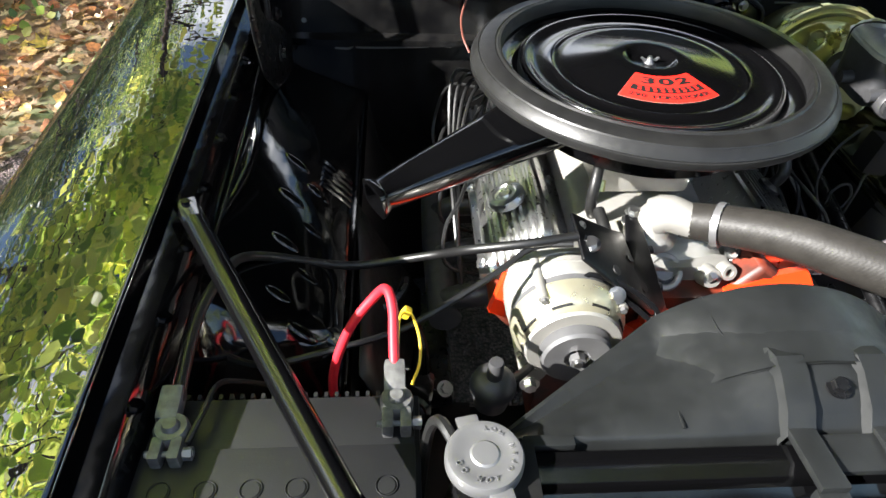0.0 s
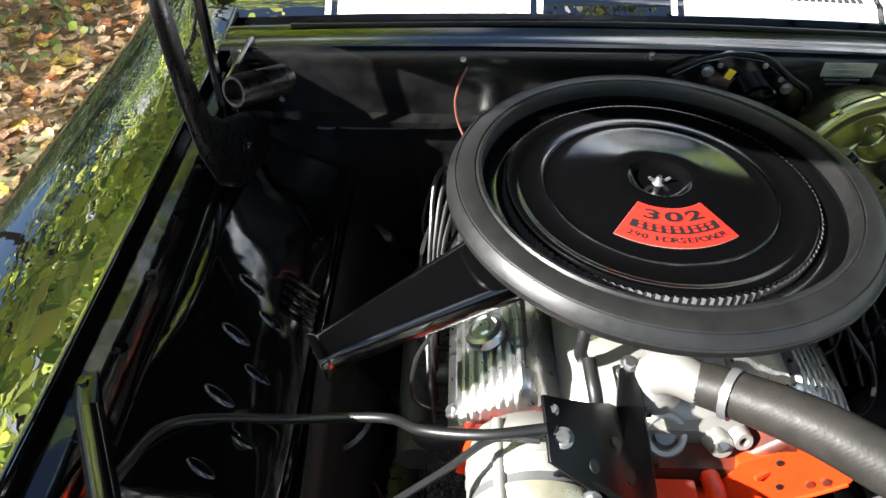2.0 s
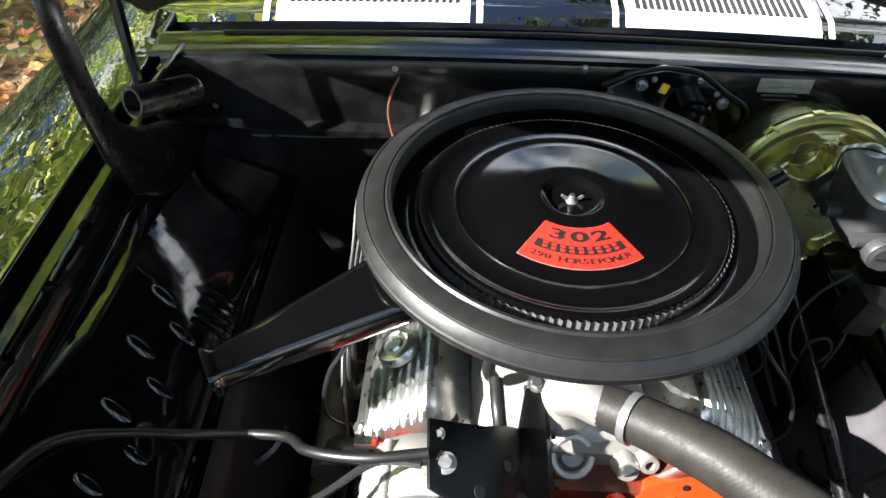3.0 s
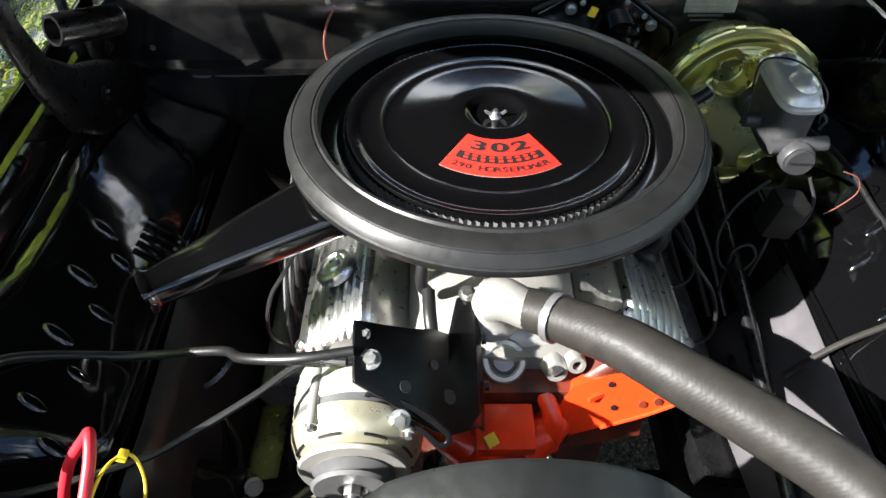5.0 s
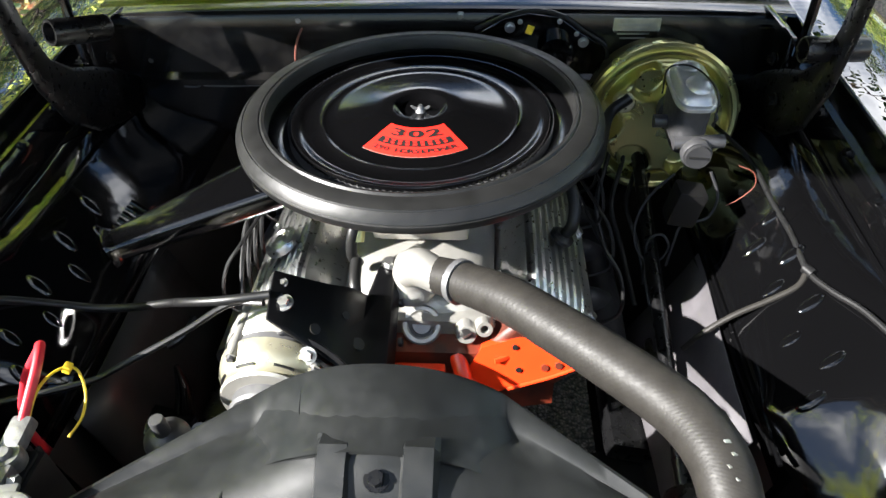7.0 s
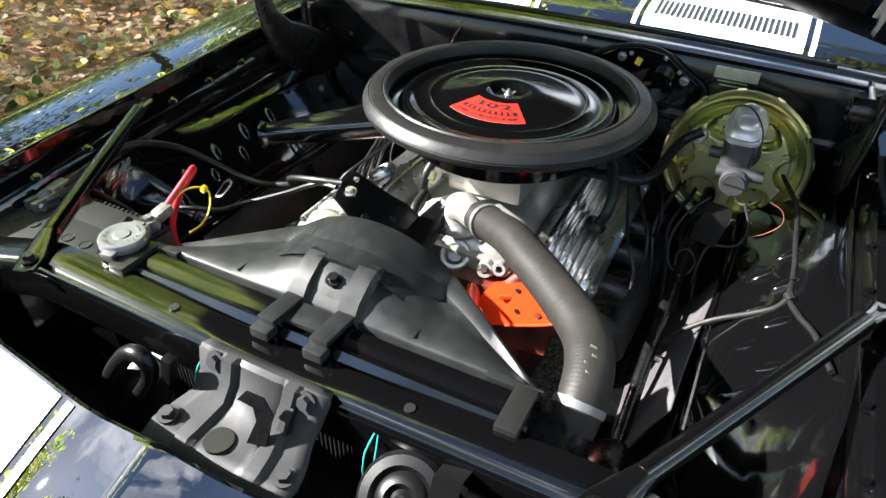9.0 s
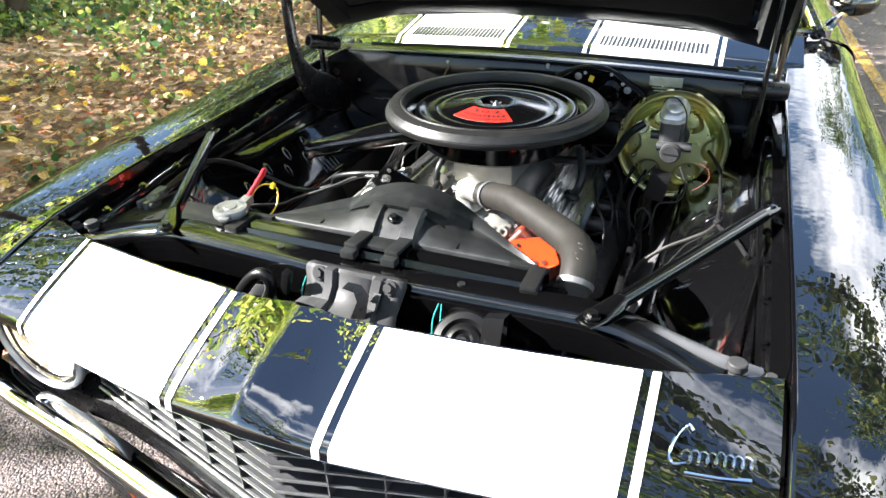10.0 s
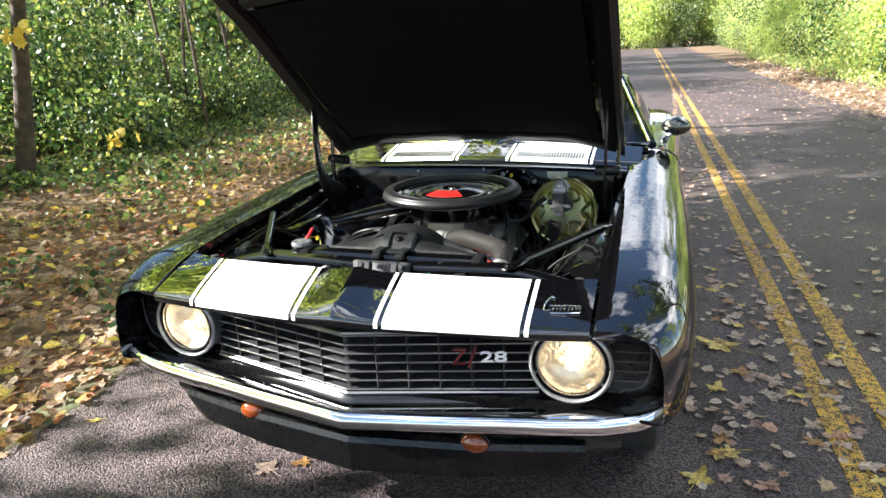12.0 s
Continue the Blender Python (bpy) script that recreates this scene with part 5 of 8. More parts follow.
build_ground()
scatter_litter()
build_woods()
build_road_leaves()
build_sprigs()
build_header()
build_fenders()
build_front()
build_hood()
build_hinges()
build_cowl()
build_cabin()

# ---- engine bay: shell ----
def apron_profile(s, y, front=0.0):
    """The inner fender in section: a shelf that swells into a rounded wheelhouse, and drops at the front."""
    swell, z = math.exp(-((y - 1.0) / 0.30) ** 2), seam_z(y)
    shelf = [(0.6865, z - 0.095), (0.684, 0.865), (0.672, 0.845), (0.632, 0.80), (0.580, 0.775), (0.530, 0.757), (0.505, 0.748), (0.497, 0.735), (0.494, 0.70)]
    dome = [(0.6865, z - 0.095), (0.684, 0.872), (0.668, 0.872), (0.638, 0.862), (0.598, 0.840), (0.557, 0.805), (0.525, 0.768), (0.503, 0.738), (0.494, 0.70)]
    low = [(0.6865, z - 0.095), (0.688, 0.84), (0.690, 0.78), (0.690, 0.72), (0.688, 0.66), (0.684, 0.60), (0.67, 0.56), (0.64, 0.53), (0.60, 0.52)]
    if s > 0:
        low = [(0.6865, z - 0.095), (0.684, 0.855), (0.674, 0.810), (0.656, 0.745), (0.626, 0.690), (0.590, 0.650), (0.552, 0.610), (0.520, 0.56), (0.49, 0.50)]
    prof = [(a + (c - a) * swell, b + (d - b) * swell) for (a, b), (c, d) in zip(shelf, dome)]
    return [(a + (c - a) * front, b + (d - b) * front) for (a, b), (c, d) in zip(prof, low)]


def apron_z(s, y, x):
    prof = apron_profile(s, y)[::-1]
    return lerp(abs(x), [p[0] for p in prof], [p[1] for p in prof])


def build_bay():
    # firewall with its ledge
    rows = []
    for k in range(37):
        x = -0.70 + 1.4 * k / 36
        c = 0.012 * (1 - (x / 0.72) ** 2)
        led = 0.010 if -0.60 < x < -0.30 else 0.0
        rows.append([(x, 1.454, 1.020 + c), (x, 1.449, 1.010 + c), (x, 1.447, 0.965), (x, 1.447, 0.895), (x, 1.440 - led, 0.885), (x, 1.440 - led, 0.878), (x, 1.452, 0.868), (x, 1.462, 0.70), (x, 1.475, 0.55), (x, 1.60, 0.38), (x, 1.75, 0.30)])
    fw = solid(part("firewall", sheet(rows), FIREWALL, car, "gloss black firewall"), 0.006)
    for x, z in ((-0.28, 1.018), (0.055, 1.027), (-0.62, 0.93), (-0.05, 0.93)):
        bolt((x, 1.446, z - 0.006), (0, -1, 0), 0.006, STEEL, fw, "screw")
    part("ledge", tube([(-0.56, 1.436, 0.866), (-0.53, 1.434, 0.866), (-0.515, 1.432, 0.876), (-0.50, 1.434, 0.868), (-0.36, 1.434, 0.872), (-0.345, 1.432, 0.882), (-0.335, 1.434, 0.874), (-0.31, 1.434, 0.872)], 0.0022, 6, 4), DULLSTEEL, fw, "thin bright edge of the ledge")
    # wiper motor plate
    bm = prism([(-0.14, -0.06), (0.14, -0.07), (0.13, -0.01), (0.08, 0.022), (0.037, 0.052), (-0.025, 0.060), (-0.075, 0.048), (-0.12, 0.02)], 0.02, pose(0.215, 1.450, 0.975, 90, 0, 0))
    wm = rounded(part("wiper_motor_plate", bm, BAY, fw, "gloss black wiper motor plate"), 0.004)
    part("motor_can", lathe([(0, 0), (0.032, 0.002), (0.036, 0.008), (0.036, 0.05), (0.03, 0.055), (0, 0.055)], (0.25, 1.395, 0.955), (0.25, 1.45, 0.955), 24), BAY, fw)
    for x, z in ((0.155, 1.004), (0.305, 0.973)):
        bolt((x, 1.428, z), (0, -1, 0), 0.0072, STEEL, wm)
    for x, z in ((0.175, 1.015), (0.254, 1.016), (0.290, 0.990)):
        bolt((x, 1.429, z), (0, -1, 0), 0.0035, STEEL, wm, "screw")
    part("tag", box((0.195, 1.427, 0.999), (0.014, 0.003, 0.018), (0, 20, 0)), YELLOW, fw, smooth=False)
    part("cover_strip", tube([(0.085, 1.428, 1.001), (0.138, 1.426, 1.026), (0.192, 1.426, 1.039), (0.252, 1.426, 1.031), (0.304, 1.428, 0.996), (0.351, 1.430, 0.964), (0.36, 1.43, 0.92)], 0.004, 8, 5), WIRE, fw)
    plate = thing("data_plate", "small embossed bare metal plate on the firewall", "plate", (0.41, 1.443, 0.975))
    part("plate_face", box((0.410, 1.4435, 0.989), (0.094, 0.003, 0.056), bevel=0.001), TINPLATE, plate, smooth=False)
    for k in range(4):
        part("embossed_bar", box((0.405, 1.4415, 1.003 - 0.009 * k), (0.064 - 0.012 * (k % 2), 0.001, 0.0035)), STEEL, plate, smooth=False)
    for x in (0.369, 0.451):
        bolt((x, 1.442, 0.989), (0, -1, 0), 0.003, SATIN, plate, "rivet", False)
    # inner fenders
    for s in (-1, 1):
        rows = []
        for y in [0.30 + 0.0228 * k for k in range(52)]:
            front = lerp(y, (0.30, 0.55, 0.70), (1, 1, 0)) if s < 0 else lerp(y, (0.30, 0.44, 0.52, 0.60, 0.70), (1, 1, 0.85, 0.4, 0))
            rows.append([(s * (x + 0.003 * math.sin(9 * y + 30 * x)), y, zz) for x, zz in apron_profile(s, y, front)])
        apron = solid(part("inner_fender", sheet(rows), BAY, car, "gloss black inner fender", angle=50), 0.003)
        # pressed ribs and dents on the wheelhouse
        for k in range(8):
            y, x = 0.70 + 0.048 * k, 0.598 if k % 2 else 0.562
            slope = math.degrees(math.atan2(apron_z(s, y, x + 0.01) - apron_z(s, y, x - 0.01), 0.02))
            bm = bmnew()
            bmesh.ops.create_uvsphere(bm, u_segments=20, v_segments=10, radius=0.021, matrix=pose(s * x, y, apron_z(s, y, x) - 0.001, 0, -s * slope, s * 25) @ Matrix.Diagonal((1.25, 0.5, 0.34, 1)))
            part("pressing", bm, BAY, apron)
        for k in range(5 if s < 0 else 0):
            y = 1.02 + 0.018 * k
            part("rib", tube([(s * x, y, apron_z(s, y, x) + 0.001) for x in (0.515, 0.530, 0.545, 0.560)], 0.006, 8, 2), BAY, apron)
        part("weld_seam", tube([(s * 0.505, 0.62, 0.750), (s * 0.505, 0.9, 0.753), (s * 0.507, 1.2, 0.753), (s * 0.52, 1.40, 0.75)], 0.004, 6, 6), BAY, apron)
        edge = apron_profile(s, 0.9)[-2][0]
        part("apron_flange", tube([(s * edge, y, 0.744) for y in (0.64, 0.85, 1.05, 1.25, 1.42)], 0.0032, 8, 4), ENAMEL, apron, "bright rolled lower edge")
        part("lower_apron", sheet([[(s * x, y, z) for x, z in ((0.494, 0.735), (0.47, 0.60), (0.42, 0.50), (0.33, 0.43))] for y in (0.60, 0.8, 1.0, 1.2, 1.46)]), DARK, apron)
        # rubber splash shield below the seam, a lighter grey on the right
        flap = [[(s * (0.494 - 0.10 * f + 0.01 * math.sin(7 * y + 3 * f)), y - 0.03 * f, 0.742 - 0.20 * f) for f in (0, 0.25, 0.5, 0.75, 1)] for y in (0.66, 0.75, 0.85, 0.95, 1.05)]
        solid(part("splash_shield", sheet(flap), FLAP if s > 0 else RUBBER, car, "rubber splash shield"), 0.003)
        # added dark sheet that closes the open gap and keeps it in darkness
        part("dark_gap_sheet", sheet([[(s * x, y, z) for x, z in ((0.72, 0.515), (0.60, 0.505), (0.45, 0.49), (0.30, 0.47))] for y in (0.30, 0.45, 0.62, 0.80)]), DARK, car)
        part("frame_rail", box((s * 0.40, 0.9, 0.36), (0.09, 1.3, 0.12), bevel=0.01), DARK, car)
        part("control_arm", box((s * 0.44, 0.92, 0.50), (0.22, 0.30, 0.05), (0, s * 12, 0), bevel=0.02), SATIN, car)
        bm = bmnew()
        spring = [(s * 0.47 + 0.055 * math.cos(t), 0.93 + 0.055 * math.sin(t), 0.42 + 0.02 * t) for t in np.linspace(0, 12.5, 60)]
        tube(spring, 0.008, 6, 1, bm)
        part("coil_spring", bm, SATIN, car)
        for k in range(9):
            y = 0.38 + 0.115 * k
            bolt((s * 0.694, y, seam_z(y) - 0.046), (-s * 0.4, 0, 1), 0.0065, BAY, car)
        stop = part("bump_stop", lathe([(0, 0.0), (0.011, 0.0), (0.0145, 0.002), (0.0155, 0.004), (0.0145, 0.013), (0.013, 0.0145), (0, 0.015)], (s * 0.654, 0.304, 0.900), (s * 0.654, 0.304, 1.0), 24), GREY, car, "adjustable stop with a worn grey head")
        part("stud", cyl((s * 0.654, 0.304, 0.880), (s * 0.654, 0.304, 0.902), 0.006), STEEL, stop)
        part("nut", cyl((s * 0.654, 0.304, 0.889), (s * 0.654, 0.304, 0.897), 0.012, n=6), STEEL, stop, smooth=False)
        part("washer", cyl((s * 0.702, 0.303, 0.889), (s * 0.702, 0.303, 0.8935), 0.015), GREY, car)
        bolt((s * 0.702, 0.303, 0.8935), (0, 0, 1), 0.009, GREY, car)
    part("cross_member", box((0, 0.80, 0.30), (0.80, 0.16, 0.10), bevel=0.02), DARK, car)


def build_support():
    """Radiator support bar, braces, latch plate, horns."""
    rows = []
    for k in range(49):
        x = -0.715 + 1.43 * k / 48
        a = abs(x)
        y = lerp(a, (0, 0.47, 0.54, 0.61, 0.715), (0.312, 0.312, 0.302, 0.270, 0.250))
        z = lerp(a, (0, 0.12, 0.42, 0.47, 0.55, 0.64, 0.715), (0.918, 0.922, 0.932, 0.926, 0.910, 0.892, 0.890))
        dip = -0.012 if 0.0 <= a < 0.09 else 0.0
        w = lerp(a, (0, 0.45, 0.54, 0.61, 0.715), (0.052, 0.058, 0.060, 0.082, 0.086))
        rows.append([(x, y + 0.012, z - 0.085), (x, y - 0.004, z - 0.075), (x, y - 0.008, z - 0.022), (x, y - 0.004, z - 0.008), (x, y + 0.006, z), (x, y + w * 0.5, z + 0.002 + dip * 0.3), (x, y + w - 0.004, z - 0.001), (x, y + w, z - 0.01), (x, y + w, z - 0.05)])
    sup = part("radiator_support", sheet(rows), ENAMEL, car, "gloss black radiator support bar", angle=45)
    for s in (-1, 1):
        part("support_side", box((s * 0.52, 0.345, 0.66), (0.34, 0.012, 0.42)), BAY, sup)
    stud = part("stop_bolt", cyl((0.384, 0.342, 0.785), (0.383, 0.302, 0.800), 0.005), TINPLATE, sup, "bright threaded bolt")
    part("nut", cyl((0.384, 0.332, 0.7888), (0.3836, 0.322, 0.7925), 0.011, n=6), TINPLATE, stud, smooth=False)
    part("support_lower", box((0, 0.345, 0.44), (1.3, 0.06, 0.06), bevel=0.01), BAY, sup)
    for x in (-0.34, -0.18, 0.20, 0.36):
        part("hole", cyl((x, 0.338, 0.915), (x, 0.338, 0.9285), 0.007), BLACKINK, sup)
    for s in (-1, 1):
        br = thing("fender_brace", "black tubular brace from fender to radiator support", "brace", (s * 0.435, 0.31, 0.93), "braces")
        a, b = Vector((s * 0.435, 0.305, 0.936)), Vector((s * 0.693, 0.762, 0.955))
        way = (b - a).normalized()
        part("tube", tube([a + way * 0.07, a.lerp(b, 0.5), b - way * 0.03], 0.0145, 18, 4), ENAMEL, br)
        side = way.cross(Vector((0, 0, 1))).normalized()
        flat = [(a - way * 0.024, 0.001, 0.0004), (a - way * 0.022, 0.017, 0.003), (a + way * 0.01, 0.022, 0.003), (a + way * 0.045, 0.020, 0.008), (a + way * 0.075, 0.0148, 0.0145)]
        rows = []
        for c, w, h in flat:
            rows.append([c + side * (w * math.cos(t)) + Vector((0, 0, 1)) * (h * math.sin(t)) for t in (2 * math.pi * j / 12 for j in range(12))])
        part("flattened_end", sheet(rows, close=True), ENAMEL, br)
        rows = []
        for c, w, h in ((b - way * 0.05, 0.0143, 0.0143), (b - way * 0.012, 0.015, 0.007), (b + way * 0.02, 0.016, 0.003), (b + way * 0.022, 0.001, 0.0004)):
            rows.append([c + side * (w * math.cos(t)) + Vector((0, 0, 1)) * (h * math.sin(t)) for t in (2 * math.pi * j / 12 for j in range(12))])
        part("flattened_end", sheet(rows, close=True), ENAMEL, br)
        bolt(a + Vector((0, 0, 0.004)), (0, 0, 1), 0.009, SATIN, br)
        bolt(b + way * 0.008 + Vector((0, 0, 0.002)), (0, 0, 1), 0.006, BAY, br)
    # latch plate
    lp = thing("latch_plate", "grey stamped hood latch plate with bolts", "latch plate", (0.01, 0.25, 0.87))
    rows = []
    for f, y, z, w in ((0, 0.316, 0.928, 0.098), (0.06, 0.303, 0.930, 0.102), (0.12, 0.298, 0.924, 0.104), (0.35, 0.286, 0.898, 0.098), (0.55, 0.268, 0.880, 0.096), (0.72, 0.238, 0.873, 0.108), (0.88, 0.212, 0.871, 0.114), (1, 0.185, 0.869, 0.108)):
        row = []
        for u in (-1, -0.8, -0.62, -0.56, -0.50, -0.40, -0.34, -0.26, 0, 0.26, 0.34, 0.40, 0.50, 0.56, 0.62, 0.8, 1):
            rib = 0.009 if 0.38 < abs(u) < 0.58 and 0.1 < f < 0.95 else (0.004 if abs(u) <= 0.26 and 0.1 < f < 0.6 else 0)
            row.append((0.008 + w * u, y - rib * 0.8, z + rib * 0.7))
        rows.append(row)
    solid(part("plate", sheet(rows), GREY, lp, "grey stamped steel", angle=30), 0.003)
    for x, y, z, n in ((-0.064, 0.294, 0.918, (0, -0.9, 0.4)), (0.080, 0.294, 0.918, (0, -0.9, 0.4)), (-0.088, 0.222, 0.874, (0, -0.1, 1)), (0.100, 0.218, 0.874, (0, -0.1, 1))):
        bolt((x, y, z), n, 0.0095, GREY, lp)
    part("latch_hole", cyl((-0.004, 0.222, 0.868), (-0.004, 0.222, 0.8755), 0.019, n=24), BLACKINK, lp, smooth=False)
    part("latch_hook", prism([(-0.004, -0.03), (0.022, -0.03), (0.026, 0.012), (0.012, 0.030), (-0.012, 0.034), (-0.022, 0.022), (0.0, 0.016), (0.006, 0.0)], 0.004, pose(0.032, 0.250, 0.905, 62, 0, 12)), SATIN, lp)
    part("slot", box((0.062, 0.274, 0.894), (0.014, 0.034, 0.010), (48, 0, 0)), BLACKINK, lp, smooth=False)
    part("upright", box((0.01, 0.20, 0.66), (0.10, 0.012, 0.40), bevel=0.003), GREY, lp)
    # horns
    hn = thing("horn", "black disc horn with a curled trumpet", "horn", (-0.21, 0.26, 0.80), "horns")
    part("disc", lathe([(0, 0), (0.045, 0.002), (0.050, 0.010), (0.058, 0.012), (0.058, 0.018), (0.050, 0.020), (0.03, 0.034), (0, 0.036)], (-0.215, 0.275, 0.800), (-0.205, 0.20, 0.86), 32), HORN, hn)
    part("trumpet", tube([(-0.252, 0.250, 0.805), (-0.234, 0.252, 0.845), (-0.206, 0.255, 0.885), (-0.180, 0.256, 0.910), (-0.160, 0.256, 0.914), (-0.150, 0.256, 0.898), (-0.158, 0.256, 0.872), (-0.178, 0.254, 0.842), (-0.205, 0.252, 0.805)], [0.015, 0.014, 0.013, 0.0125, 0.012, 0.0115, 0.011, 0.011, 0.011], 14, 6), HORN, hn, "curled grey-black trumpet")
    part("terminal", box((-0.118, 0.262, 0.905), (0.016, 0.016, 0.05), (0, 15, 0), bevel=0.004), HORN, hn)
    part("stay", box((-0.215, 0.295, 0.82), (0.03, 0.05, 0.006), (30, 0, 0)), HORN, hn)
    hn = thing("horn", "black snail-shaped horn with a square mouth", "horn", (0.235, 0.26, 0.86), "horns")
    face = Vector((0.0, -0.62, 0.78))
    c = Vector((0.232, 0.262, 0.862))
    part("shell", lathe([(0, -0.03), (0.05, -0.028), (0.058, -0.015), (0.058, 0.0), (0.052, 0.008), (0.040, 0.010), (0.034, 0.004), (0.028, 0.010), (0.020, 0.012), (0.014, 0.006), (0.008, 0.010), (0, 0.010)], c, c + face, 36), HORN, hn, "spiral pressed shell")
    part("mouth", sheet([[c + Vector((0.030, 0.02, 0.018)) + q for q in ring] for ring in ((Vector((0, -0.03, -0.03)), Vector((0, 0.0, 0.028)), Vector((0.002, 0.02, 0.026)), Vector((0, 0.0, -0.04))), (Vector((0.035, -0.034, -0.034)), Vector((0.035, 0.0, 0.034)), Vector((0.037, 0.024, 0.030)), Vector((0.035, 0.0, -0.046))))], close=True), HORN, hn)
    part("stay", box((0.232, 0.295, 0.82), (0.03, 0.05, 0.006), (30, 0, 0)), HORN, hn)
    part("connector_wire", tube([(-0.10, 0.30, 0.90), (-0.105, 0.285, 0.87), (-0.10, 0.27, 0.80)], 0.0012, 6, 4), GREENWIRE, car)
    part("connector_wire", tube([(0.17, 0.305, 0.90), (0.165, 0.285, 0.87), (0.17, 0.27, 0.80)], 0.0012, 6, 4), GREENWIRE, car)
    part("connector_wire", tube([(0.175, 0.305, 0.90), (0.178, 0.285, 0.86), (0.172, 0.27, 0.80)], 0.0012, 6, 4), GREENWIRE, car)


def build_radiator():
    r = thing("radiator", "black brass radiator with filler cap under the shroud", "radiator", (0, 0.39, 0.5))
    core = part("core", box((0, 0.395, 0.70), (0.60, 0.045, 0.42)), DARK, r)
    bm = bmnew()
    for k in range(75):
        box((-0.294 + 0.008 * k, 0.371, 0.70), (0.0012, 0.004, 0.42), bm=bm)
    part("fin", bm, GREY, core, "dark metal cooling fins", smooth=False)
    rows = []
    for x in np.linspace(-0.335, 0.335, 17):
        rows.append([(x, 0.372, 0.90), (x, 0.368, 0.918), (x, 0.376, 0.929), (x, 0.384, 0.925), (x, 0.390, 0.925), (x, 0.398, 0.930), (x, 0.418, 0.930), (x, 0.424, 0.922), (x, 0.424, 0.90)])
    part("top_bar", sheet(rows), ENAMEL, r, "black ribbed top bar", angle=40)
    for s in (-1, 1):
        part("side_tank", lathe([(0, 0), (0.03, 0.004), (0.038, 0.02), (0.038, 0.375), (0.03, 0.405), (0, 0.41)], (s * 0.345, 0.40, 0.50), (s * 0.345, 0.40, 1.0), 24), SATIN, r, "black side tank")
        part("bracket", box((s * 0.315, 0.392, 0.930), (0.03, 0.075, 0.014), bevel=0.004), RUBBER, r)
    part("filler_neck", cyl((-0.35, 0.405, 0.92), (-0.35, 0.405, 0.945), 0.026), SATIN, r)
    cap = part("filler_cap", lathe([(0.0, 0.011), (0.012, 0.0105), (0.014, 0.009), (0.025, 0.0085), (0.029, 0.010), (0.0345, 0.009), (0.0365, 0.005), (0.0365, -0.004), (0.036, -0.006), (0.0, -0.006)], (-0.35, 0.405, 0.944), (-0.35, 0.405, 1.1), 40), DULLSTEEL, r, "dull stamped steel filler cap")
    for sgn in (-1, 1):
        part("cap_ear", box((-0.35 + sgn * 0.012, 0.405 - sgn * 0.037, 0.944), (0.022, 0.016, 0.007), (0, 0, 10), bevel=0.003), DULLSTEEL, cap)
    word = "DO NOT OPEN HOT"
    for k, ch in enumerate(word):
        t = radians(200 + 17.5 * k)
        if ch != " ":
            lettering("letter", ch, 0.007, 0.0003, Matrix.Translation((-0.35, 0.405, 0.9545)) @ Matrix.Rotation(t + math.pi / 2, 4, "Z") @ pose(0, -0.0265, 0), DULLSTEEL, cap)
    part("overflow_tube", tube([(-0.375, 0.42, 0.945), (-0.39, 0.45, 0.94), (-0.40, 0.46, 0.88), (-0.41, 0.45, 0.7)], 0.006, 8, 5), RUBBER, r)


